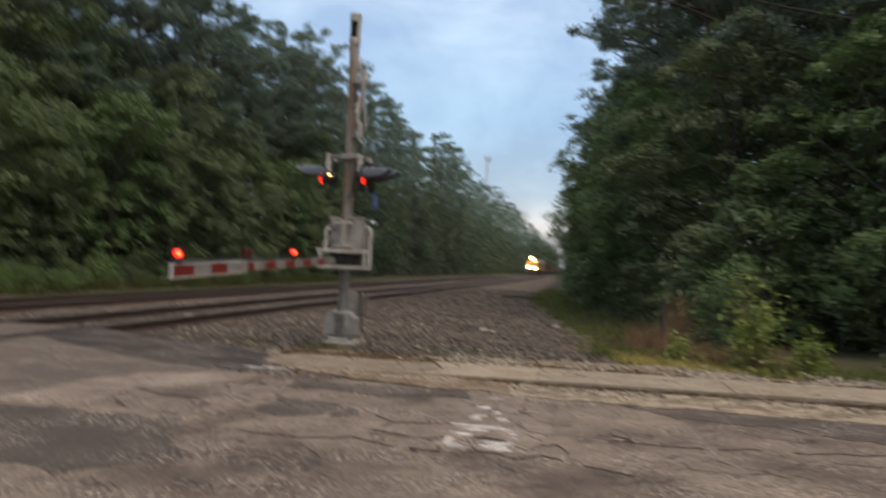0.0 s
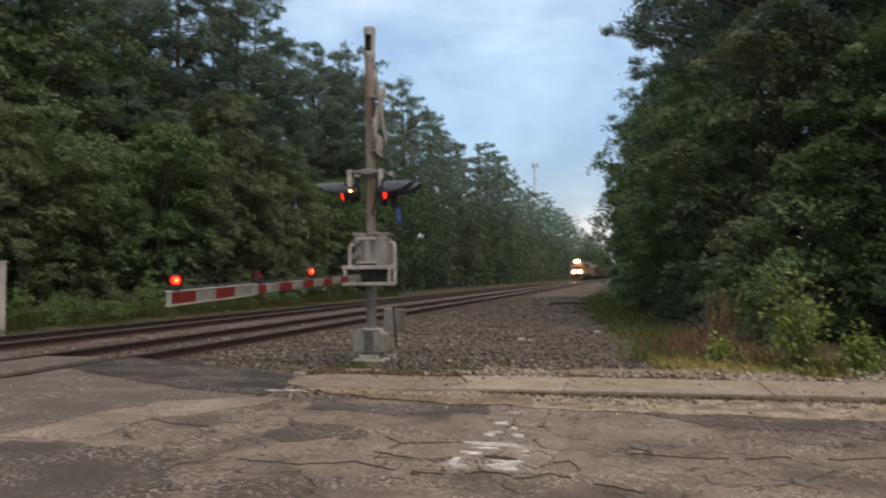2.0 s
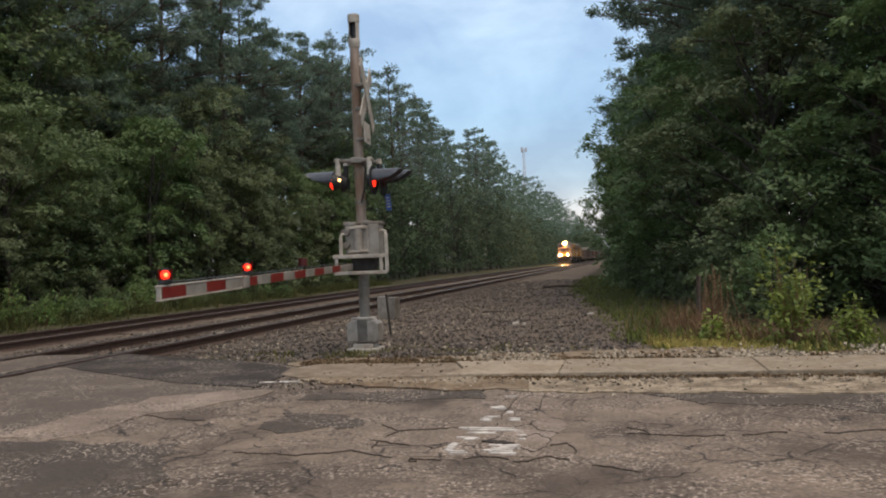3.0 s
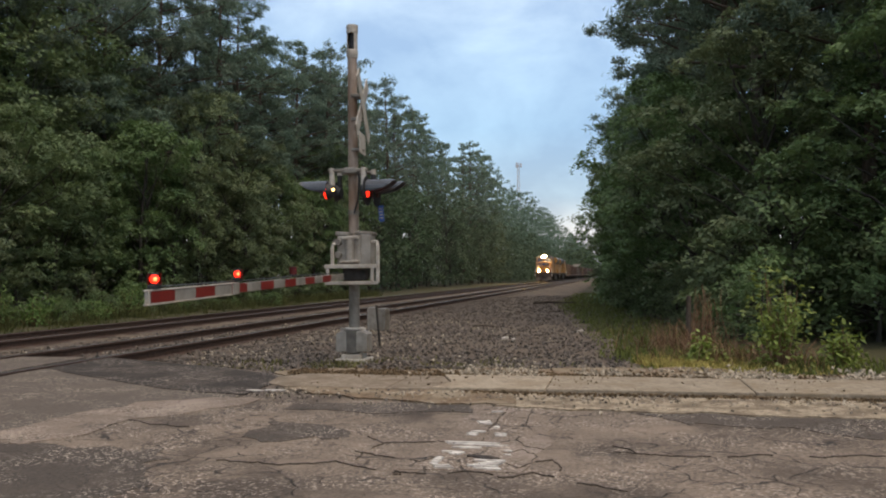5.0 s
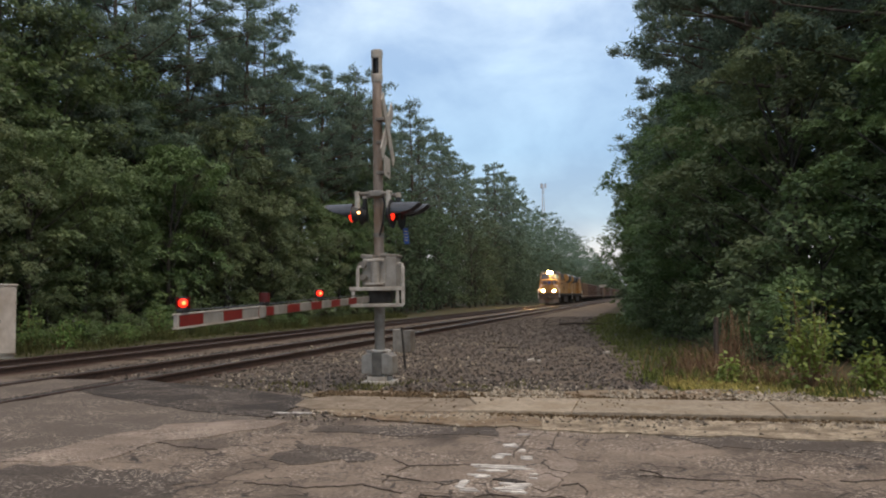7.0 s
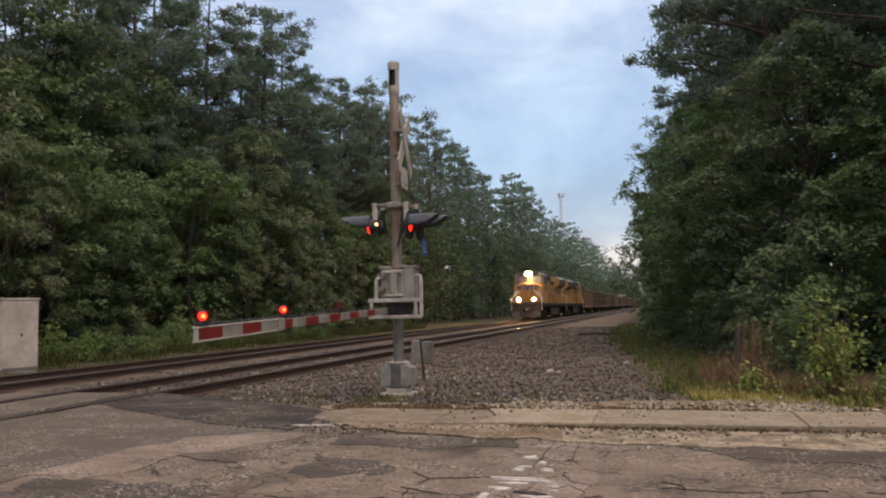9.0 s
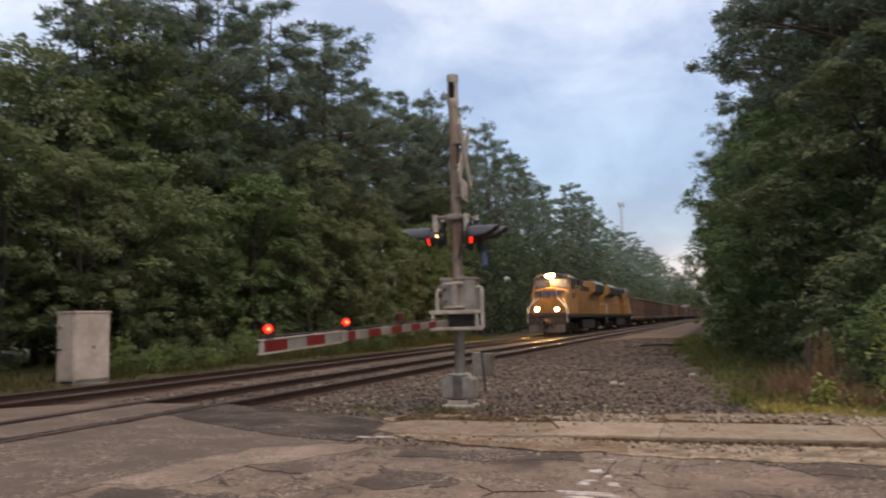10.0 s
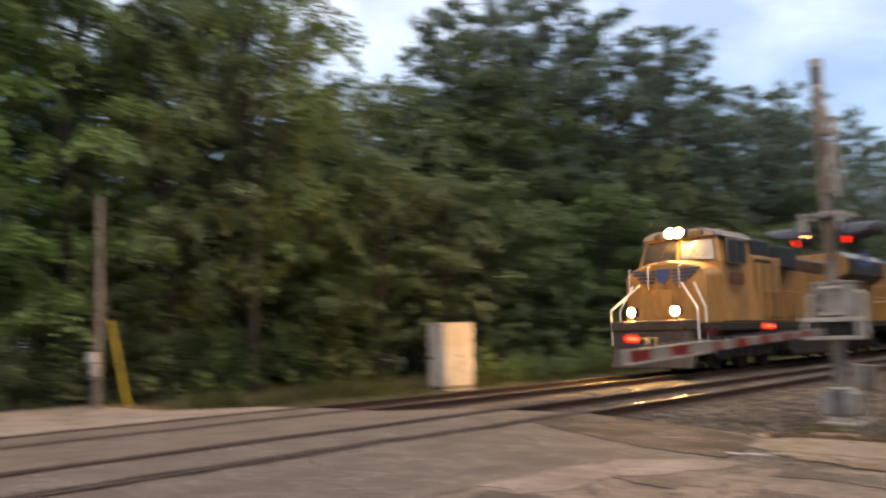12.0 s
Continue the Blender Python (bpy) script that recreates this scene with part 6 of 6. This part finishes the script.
FRONT = [(0.0, 226.9), (1.0, 212.1), (2.0, 196.9), (3.0, 181.8), (4.0, 166.5), (5.0, 150.9), (6.0, 134.8), (7.0, 118.1), (8.0, 100.3), (9.0, 81.8), (9.5, 72.3), (10.0, 62.7), (10.5, 53.3), (11.0, 43.8), (11.5, 34.1), (12.0, 24.3)]


def run(thing, offset, facing=0):
    walk(thing, [(t, pose(FAR_X, y + offset, FAR_TOP, 0, 0, facing)) for t, y in FRONT])


def turn(wheel, base, r, sign):
    """Wheels roll with the train, a small turn per row."""
    rows = []
    for k in range(361):
        t = k / 30
        y = float(np.interp(t, [a for a, _ in FRONT], [b for _, b in FRONT]))
        rows.append((t, pose(0, base, r, sign * math.degrees((y - FRONT[0][1]) / r), 0, 0)))
    walk(wheel, rows)


def motions():
    run(lead_loco, 0)
    run(second_loco, 44.6, 180)
    for i, c in enumerate(cars):
        run(c, 45.4 + 16.6 * i)
    for ws, sign in ((lead_wheels, 1), (second_wheels, -1)):
        for w, base in zip(ws, (2.65, 4.6, 6.55, 15.65, 17.6, 19.55)):
            turn(w, base, 0.53, sign)
    # two gate lamps flash: an added shade turns round each lens, every 0.6 s
    for shade, late in flash_shades:
        angle, t = 180.0 * late, 0.05
        rows = [(0.0, pose(0, 0, 0, 0, 0, angle))]
        while t < 11.9:
            for k in range(4):
                rows.append((t + k / 15, pose(0, 0, 0, 0, 0, angle + 60 * k)))
            angle += 180
            t += 0.6
        rows.append((12.0, pose(0, 0, 0, 0, 0, angle)))
        walk(shade, rows)

# ---- crossing signal ----
flash_shades = []


def crossing_signal():
    s = tagged(new("crossing_signal"), "weathered crossing signal mast with lowered striped gate arm, lit red lamps", "crossing signal")
    s.location = (-3.72, 12.3, 0)
    # foundation and junction boxes
    bm = box(nb(), (0, 0, -0.03), (0.46, 0.44, 0.06), bevel=0.015)
    box(bm, (0, 0, 0.03), (0.30, 0.32, 0.07), bevel=0.01)
    part("base_plate", bm, M_WHITE, s, "pale bolted base plate")
    for dx, dy in ((-0.13, -0.13), (0.13, -0.13), (-0.13, 0.13), (0.13, 0.13)):
        bm = tube(nb(), (dx, dy, 0.05), (dx, dy, 0.12), 0.022, 0.022, 6)
        part("anchor_bolt", bm, M_ALU, s)
    for sx in (-1, 1):
        bm = prism(nb(), [(-0.075, 0.10), (0.10, 0.10), (0.10, 0.36), (0.02, 0.40), (-0.075, 0.40)], -0.13, 0.13, "y") if sx > 0 else prism(nb(), [(0.075, 0.10), (-0.10, 0.10), (-0.10, 0.36), (-0.02, 0.40), (0.075, 0.40)], -0.13, 0.13, "y")
        bmesh.ops.translate(bm, verts=bm.verts, vec=(sx * 0.137, -0.02, 0))
        soften(bm, 0.012)
        jb = part("junction_box", bm, M_CABINET_GREY, s, "grey cast junction box")
        bm = tube(nb(), (sx * 0.142, -0.05, 0.40), (sx * 0.142, -0.05, 0.44), 0.05, 0.045, 10)
        part("conduit_cap", bm, M_WHITE, jb)
    bm = box(nb(), (0, -0.06, 0.25), (0.15, 0.2, 0.34), bevel=0.01)
    part("mast_socket", bm, M_SOCKET, s)
    bm = box(nb(), (0, -0.03, 0.43), (0.26, 0.24, 0.035), bevel=0.012)
    part("socket_flange", bm, M_WHITE, s)
    # mast
    bm = tube(nb(), (0, 0, 0.1), (0, 0, 1.4), 0.078, 0.076, 20)
    part("lower_mast", bm, M_ALU, s, "dull aluminium lower mast")
    bm = tube(nb(), (0, 0, 1.4), (-0.02, 0, 4.45), 0.074, 0.070, 20)
    part("upper_mast", bm, M_MAST, s, "rust-stained upper mast")
    # cap: hollow sleeve with an open slot
    bm = nb()
    n = 20
    ring = []
    for k, (r, z) in enumerate(((0.078, 4.42), (0.086, 4.46), (0.086, 4.52), (0.080, 4.54), (0.080, 4.78), (0.086, 4.80), (0.088, 4.88), (0.084, 4.905))):
        ring.append([bm.verts.new((-0.02 + r * math.cos(2 * math.pi * i / n), r * math.sin(2 * math.pi * i / n), z)) for i in range(n)])
    for a, b in zip(ring, ring[1:]):
        for i in range(n):
            ang = 360 * (i + 0.5) / n
            if a is ring[3] and 235 < ang < 300:
                continue
            bm.faces.new((a[i], a[(i + 1) % n], b[(i + 1) % n], b[i]))
    bm.faces.new(ring[-1])
    bm.faces.new(list(reversed(ring[0])))
    part("mast_cap", bm, M_WHITE, s, "pale cap sleeve with an open slot")
    # black core added in the hollow sleeve: the slot's shade as colour
    bm = tube(nb(), (-0.02, 0.02, 4.45), (-0.02, 0.02, 4.85), 0.05, 0.05, 10)
    part("cap_core", bm, M_BLACK, s)
    # crossbuck, seen almost edge on, facing along the road
    for k, a in enumerate((45, -45)):
        bm = box(nb(), (0.135 + 0.02 * k, -0.02, 3.68), (0.016, 1.2, 0.21), (a, 0, 6), bevel=0.004)
        part("crossbuck_blade", bm, M_WHITE, s, "weathered white crossbuck board, edge on")
    bm = box(nb(), (0.13, 0, 3.14), (0.016, 0.44, 0.30), (0, 0, 6), bevel=0.004)
    part("track_count_sign", bm, M_WHITE, s)
    for z in (3.05, 3.5, 3.85):
        part("sign_bracket", box(nb(), (0.06, 0, z), (0.16, 0.17, 0.05), bevel=0.01), M_ALU, s)
    # lamp cross arm, drop tubes, and hooded lamps facing both ways along the road
    bm = nb()
    tube(bm, (-0.34, -0.14, 2.735), (0.25, -0.14, 2.735), 0.028, 0.028, 12)
    tube(bm, (-0.30, 0.16, 2.735), (0.24, 0.16, 2.735), 0.028, 0.028, 12)
    box(bm, (-0.01, 0, 2.735), (0.20, 0.34, 0.09), bevel=0.02)
    part("lamp_crossarm", bm, M_ALU, s)
    for sx, yy, step in ((-1, -0.14, 0.0), (1, -0.14, 0.0), (-1, 0.16, 0.02), (1, 0.16, 0.06)):
        tx = (-0.29 + step) if sx < 0 else (0.19 + step)
        bm = tube(nb(), (tx, yy, 2.70), (tx, yy, 2.775), 0.042, 0.036, 12)
        part("arm_cap", bm, M_WHITE, s)
        bm = tube(nb(), (tx, yy, 2.705), (tx, yy, 2.52), 0.037, 0.043, 12)
        part("drop_tube", bm, M_WHITE if yy < 0 else M_BLACK, s, "pale drop tube carrying the lamp" if yy < 0 else "dark drop tube")
        cx = tx + sx * 0.045
        bm = tube(nb(), (tx - sx * 0.03, yy, 2.44), (cx + sx * 0.01, yy, 2.44), 0.085, 0.125, 16)
        head = part("lamp_head", bm, M_BLACK, s, "black round lamp head")
        bm = tube(nb(), (cx, yy, 2.43), (cx + sx * 0.012, yy, 2.43), 0.215 if sx > 0 else 0.125, 0.215 if sx > 0 else 0.125, 28)
        part("lamp_background", bm, M_BLACK, head, "black round background disc")
        bm = nb()
        bmesh.ops.create_uvsphere(bm, u_segments=18, v_segments=10, radius=(0.07 if sx > 0 else 0.085) * (1.0 if yy < 0 else 0.7), matrix=pose(cx + sx * 0.014, yy, 2.405) @ Matrix.Diagonal((0.34 if sx > 0 else 0.8, 1, 1, 1)))
        part("lamp_lens", bm, M_REDLAMP if yy < 0 else M_REDOFF, head, "glowing red lens" if yy < 0 else "unlit red lens")
        if yy < 0:
            r_ = 0.021 if sx < 0 else 0.014
            bm = tube(nb(), (tx + 0.042, yy - 0.07, 2.455), (tx + 0.046, yy - 0.092, 2.455), r_, r_ - 0.002, 12)
            part("side_port", bm, M_AMBER, head, "small glowing side port")
        # hood: upper half of a tube, open below, cut back towards its tip
        bm = nb()
        m_ = 14
        rows = []
        for d, r, cut in ((0.012, 0.140, 2.415), (0.15, 0.138, 2.425), (0.29, 0.136, 2.465), (0.38, 0.134, 2.52), (0.43, 0.132, 2.565)):
            for rr in (r, r - 0.010):
                rows.append([bm.verts.new((cx + sx * d, yy + rr * math.cos(math.pi * (-0.2 + 1.4 * i / m_)), max(2.455 + rr * math.sin(math.pi * (-0.2 + 1.4 * i / m_)), cut))) for i in range(m_ + 1)])
        for j in range(0, len(rows) - 2):
            a, b = rows[j], rows[j + 2]
            for i in range(m_):
                bm.faces.new((a[i], a[i + 1], b[i + 1], b[i]))
        for i in range(m_):
            bm.faces.new((rows[-2][i], rows[-2][i + 1], rows[-1][i + 1], rows[-1][i]))
        part("lamp_hood", bm, M_HOOD, head, "dark enamel lamp hood")
    bm = pipe(nb(), [(0.08, -0.06, 2.72), (0.12, -0.12, 2.6), (0.10, -0.13, 2.3), (0.03, -0.08, 2.12)], 0.013)
    part("lamp_cable", bm, M_BLACK, s)
    part("mast_clamp", tube(nb(), (-0.005, 0, 2.10), (-0.005, 0, 2.16), 0.082, 0.082, 18), M_ALU, s)
    bm = box(nb(), (0.37, 0.16, 2.12), (0.075, 0.012, 0.24), (0, -5, 0), bevel=0.003)
    plate = part("notice_plate", bm, M_BLUE, s, "small blue notice plate with pale bars")
    for k in range(4):
        part("text_bar", box(nb(), (0.365 + 0.004 * k, 0.152, 2.19 - 0.045 * k), (0.05, 0.004, 0.014)), M_WHITE, plate)
    # gate mechanism
    bm = box(nb(), (0.02, -0.2, 1.57), (0.36, 0.26, 0.42), bevel=0.025)
    mech = part("gate_mechanism", bm, M_CABINET_GREY, s, "grey gate motor housing")
    for dx, dz, sx_, sz_ in ((-0.09, 1.80, 0.20, 0.07), (0.24, 1.81, 0.26, 0.055)):
        bm = box(nb(), (dx, -0.18, dz), (sx_, 0.3, sz_), (0, 4, 0), bevel=0.02)
        part("housing_lid", bm, M_ALU, mech)
    bm = box(nb(), (0.05, -0.345, 1.57), (0.14, 0.03, 0.32), bevel=0.012)
    part("access_cover", bm, M_ALU, mech)
    part("front_pilaster", tube(nb(), (0.05, -0.37, 1.42), (0.05, -0.37, 1.72), 0.062, 0.058, 14), M_CABINET_GREY, mech, "pale vertical shaft casing")
    part("pilaster_foot", box(nb(), (0.05, -0.37, 1.405), (0.26, 0.12, 0.03), bevel=0.008), M_WHITE, mech)
    for dz in (1.50, 1.68):
        part("adjusting_knob", tube(nb(), (-0.12, -0.40, dz), (-0.12, -0.30, dz), 0.042, 0.048, 12), M_ALU, mech)
    part("cover_lip", box(nb(), (0.05, -0.35, 1.745), (0.24, 0.05, 0.035), bevel=0.008), M_WHITE, mech)
    for dx_, dz_ in ((-0.045, -0.13), (0.045, -0.13), (-0.045, 0.13), (0.045, 0.13)):
        part("cover_bolt", tube(nb(), (0.05 + dx_, -0.358, 1.57 + dz_), (0.05 + dx_, -0.368, 1.57 + dz_), 0.010, 0.010, 6), M_UNDER, mech)
    bm = box(nb(), (0.27, -0.2, 1.57), (0.16, 0.26, 0.46), bevel=0.02)
    part("relay_case", bm, M_CABINET_GREY, mech)
    for dz in (1.52, 1.70):
        bm = tube(nb(), (-0.16, -0.36, dz - 0.02), (-0.16, -0.1, dz - 0.02), 0.05, 0.05, 14)
        part("pivot_hub", bm, M_ALU, mech)
    # counterweight frame of channel bars
    bm = box(nb(), (0.09, -0.42, 1.335), (0.80, 0.06, 0.055), bevel=0.008)
    part("frame_beam", bm, M_WHITE, s, "white channel bar")
    bm = box(nb(), (0.09, -0.42, 1.10), (0.78, 0.05, 0.05), bevel=0.008)
    part("frame_beam", bm, M_WHITE, s, "white channel bar")
    for dx, z0, z1 in ((-0.19, 1.33, 1.61), (0.48, 1.10, 1.64), (0.40, 1.10, 1.33), (-0.26, 1.10, 1.33)):
        bm = box(nb(), (dx, -0.42, (z0 + z1) / 2), (0.045, 0.05, z1 - z0), bevel=0.008)
        part("frame_upright", bm, M_WHITE, s)
    bm = pipe(nb(), [(-0.19, -0.42, 1.59), (-0.185, -0.42, 1.645), (-0.15, -0.38, 1.665), (-0.12, -0.32, 1.66)], 0.02)
    part("conduit_bend", bm, M_WHITE, s)
    bm = pipe(nb(), [(0.48, -0.42, 1.62), (0.465, -0.40, 1.68), (0.40, -0.3, 1.69), (0.34, -0.28, 1.68)], 0.02)
    part("conduit_bend", bm, M_WHITE, s)
    bm = nb()
    box(bm, (0.12, -0.30, 1.22), (0.34, 0.14, 0.17), bevel=0.015)
    box(bm, (0.0, -0.1, 1.22), (0.2, 0.3, 0.2), bevel=0.02)
    part("counterweight", bm, M_UNDER, s, "dark iron counterweights")
    # gate arm over the road
    root, tip = Vector((-0.05, -0.35, 1.19)), Vector((0.438, -6.33, 1.052))
    d = (tip - root).normalized()
    length = (tip - root).length
    arm_m = Matrix.Translation(root) @ d.to_track_quat("Y", "Z").to_matrix().to_4x4()
    bm = nb()
    box(bm, (0, length / 2, 0), (0.026, length, 0.090), bevel=0.005)
    arm = part("gate_arm", bm, M_STRIPE, s, "red and white striped gate arm")
    arm.matrix_basis = arm_m
    pos = 0.035
    while length - pos - 0.38 > 0.35:
        bm = nb()
        for sx in (-1, 1):
            box(bm, (sx * 0.0140, length - pos - 0.2, 0), (0.004, 0.40, 0.084))
        part("red_stripe", bm, M_RED, arm)
        pos += 0.80
    bm = nb()
    box(bm, (0, length - 0.85, -0.052), (0.036, 1.75, 0.014), bevel=0.004)
    box(bm, (0, length - 0.85, 0.051), (0.036, 1.75, 0.010), bevel=0.003)
    box(bm, (0, length - 0.004, 0), (0.034, 0.018, 0.116), bevel=0.004)
    part("tip_frame", bm, M_WHITE, arm, "white edging of the arm's outer section")
    bm = box(nb(), (0, length - 1.72, 0), (0.06, 0.16, 0.112), bevel=0.01)
    part("arm_joint", bm, M_STRIPE, arm)
    for q, late in ((0.12, None), (1.82, 0), (3.6, 1)):
        bm = nb()
        box(bm, (0, 0, -0.057), (0.05, 0.14, 0.03), bevel=0.006)
        tube(bm, (0, 0, -0.047), (0, 0, -0.032), 0.035, 0.035, 10)
        lamp = part("arm_lamp", bm, M_BLACK, s, "gate lamp housing")
        lamp.matrix_basis = arm_m @ Matrix.Translation((0, length - q, 0.132))
        bm = nb()
        bmesh.ops.create_uvsphere(bm, u_segments=14, v_segments=8, radius=0.036)
        part("arm_lens", bm, M_REDLAMP, lamp, "glowing red gate lamp")
        bm = nb()
        bmesh.ops.create_uvsphere(bm, u_segments=10, v_segments=6, radius=0.016, matrix=pose(-0.018, 0.026, 0.0))
        part("lens_core", bm, M_CORE, lamp, "bright centre of the lamp")
        part("lamp_cap", tube(nb(), (0, 0, 0.034), (0, 0, 0.046), 0.034, 0.028, 10), M_BLACK, lamp)
        # half-round shade behind the lens, added to hide it while the lamp is off
        n = 12
        verts = [(r * math.cos(radians(15 + 200 * i / n)), r * math.sin(radians(15 + 200 * i / n)), z) for i in range(n + 1) for r, z in ((0.050, -0.042), (0.050, 0.044), (0.046, 0.044), (0.046, -0.042))]
        faces = [(4 * i + k, 4 * i + 4 + k, 4 * i + 4 + (k + 1) % 4, 4 * i + (k + 1) % 4) for i in range(n) for k in range(4)] + [(0, 1, 2, 3), (4 * n + 3, 4 * n + 2, 4 * n + 1, 4 * n)]
        shade = raw("lamp_shade", verts, faces, M_REDOFF, lamp, "added dark red half-round shade round the lens")
        if late is None:
            shade.matrix_basis = pose(0, 0, 0, 0, 0, 180)
        else:
            flash_shades.append((shade, late))
    bm = pipe(nb(), [(0.0, length - 0.1, 0.075), (0, length - 2.0, 0.066), (0, length - 4.1, 0.066), (0, 0.3, 0.066)], 0.006, 5)
    part("lamp_cable", bm, M_BLACK, arm)
    return s


crossing_signal()


# ---- trackside things ----
def cabinet():
    c = tagged(new("signal_cabinet"), "weathered off-white metal signal cabinet on short feet beside the track", "equipment cabinet")
    c.matrix_basis = pose(-17.08, 19.73, -0.40, 0, 0, -11)
    w, dpt, h = 0.76, 1.14, 1.87
    bm = box(nb(), (0, 0, 0.16 + h / 2), (w, dpt, h), bevel=0.015)
    body = part("body", bm, M_CABINET, c)
    bm = box(nb(), (0, 0, 0.16 + h + 0.02), (w + 0.06, dpt + 0.06, 0.05), bevel=0.012)
    part("roof", bm, M_CABINET, c, "slightly overhanging lid")
    for dx in (-0.3, 0.3):
        bm = box(nb(), (dx, 0, 0.08), (0.08, dpt - 0.02, 0.16), bevel=0.006)
        part("foot", bm, M_CABINET, c)
    bm = box(nb(), (w / 2 + 0.012, 0, 0.16 + h / 2), (0.024, dpt - 0.08, h - 0.1), bevel=0.008)
    dr = part("door", bm, M_CABINET, c)
    bm = box(nb(), (w / 2 + 0.035, 0.02, 1.08), (0.03, 0.05, 0.09), bevel=0.008)
    part("latch", bm, M_UNDER, dr, "dark latch")
    for z in (0.5, 1.0, 1.5):
        bm = tube(nb(), (w / 2 + 0.03, dpt / 2 - 0.06, z), (w / 2 + 0.03, dpt / 2 - 0.06, z + 0.1), 0.014, 0.014, 8)
        part("hinge", bm, M_CABINET, dr)
    bm = nb()
    box(bm, (0.04, -dpt / 2 - 0.012, 0.16 + h / 2), (0.8 * w, 0.02, h - 0.1), bevel=0.006)
    sd = part("side_door", bm, M_CABINET, c)
    for z in (0.95, 1.6):
        bm = box(nb(), (-0.24, -dpt / 2 - 0.04, z + 0.08), (0.24, 0.04, 0.06), bevel=0.008)
        part("hasp", bm, M_BLACK if z < 1 else M_WHITE, sd)
    return c


cabinet()


def utility_pole():
    p = tagged(new("utility_pole"), "grey weathered wooden pole with a meter can, beside the woods", "utility pole")
    p.location = (-19.5, 9.9, -0.25)
    bm = nb()
    limb(bm, (0, 0, -0.2), (-0.12, 0.05, 5.1), 0.085, 0.065, 12, 0.03, random.Random(2))
    part("shaft", bm, M_POLE, p)
    bm = tube(nb(), (0.06, -0.15, 1.12), (0.06, -0.15, 1.36), 0.13, 0.13, 16)
    box(bm, (0.06, -0.1, 0.95), (0.2, 0.16, 0.3), bevel=0.03)
    part("meter_can", bm, M_CAN, p, "bright round meter can")
    bm = tube(nb(), (0.02, -0.06, 0.72), (0.02, -0.06, 0.80), 0.135, 0.135, 16)
    part("metal_band", bm, M_ALU, p)
    bm = pipe(nb(), [(0.1, -0.1, 0.0), (0.1, -0.1, 0.8)], 0.03)
    part("conduit", bm, M_GREY, p)
    return p


utility_pole()
guy = tagged(new("guy_guard"), "leaning yellow plastic guy-wire guard planted in the grass", "guy guard")
guy.location = (-19.2, 10.55, -0.25)
bm = nb()
tube(bm, (0, 0, -0.05), (-0.28, -0.35, 2.1), 0.038, 0.034, 10)
part("guard_sleeve", bm, M_GUARD, guy)
bm = tube(nb(), (-0.28, -0.35, 2.1), (-0.45, -0.56, 3.4), 0.008, 0.008, 5)
part("guy_wire", bm, M_ALU, guy)

box_ = tagged(new("trackside_box"), "small pale grey folded steel box standing on the ballast", "equipment box")
box_.location = (-5.35, 19.2, -0.08)
bm = box(nb(), (-0.12, 0, 0.27), (0.22, 0.3, 0.56), (0, 0, 12), bevel=0.012)
part("case", bm, M_ALU, box_)
bm = box(nb(), (0.13, 0.03, 0.26), (0.2, 0.26, 0.54), (0, 0, -10), bevel=0.012)
part("door", bm, M_ALU, box_)
rod = tagged(new("marker_rod"), "thin dark steel rod leaning in the ballast", "rod")
rod.location = (-4.09, 14.9, -0.06)
part("rod_shaft", tube(nb(), (0.02, 0, -0.05), (-0.05, 0, 0.74), 0.02, 0.02, 8), M_UNDER, rod)

tower = tagged(new("radio_tower"), "pale lattice radio tower far behind the trees", "tower")
tower.location = (-50.6, 446, 0)
bm = nb()
for k in range(3):
    a = k * 2.094
    tube(bm, (1.6 * math.cos(a), 1.6 * math.sin(a), 0), (0.5 * math.cos(a), 0.5 * math.sin(a), 60), 0.14, 0.14, 5)
for z in range(0, 60, 3):
    r = 1.6 - 1.1 * z / 60
    for k in range(3):
        a, b = k * 2.094, (k + 1) * 2.094
        tube(bm, (r * math.cos(a), r * math.sin(a), z), (r * math.cos(b), r * math.sin(b), z + 3), 0.07, 0.07, 4)
part("lattice", bm, M_TOWER, tower)
for k in range(3):
    part("antenna_panel", box(nb(), (1.4 * math.cos(k * 2.094), 1.4 * math.sin(k * 2.094), 59), (0.8, 0.8, 2.4)), M_TOWER, tower)

shed = tagged(new("wayside_sign"), "small white wayside board on a post far along the tracks", "sign")
shed.location = (-6.8, 150, 0)
part("board", box(nb(), (0, 0, 2.75), (1.3, 0.05, 0.45)), M_WHITE, shed)
part("post", tube(nb(), (0, 0.05, -0.1), (0, 0.05, 2.7), 0.05, 0.05, 8), M_ALU, shed)

motions()
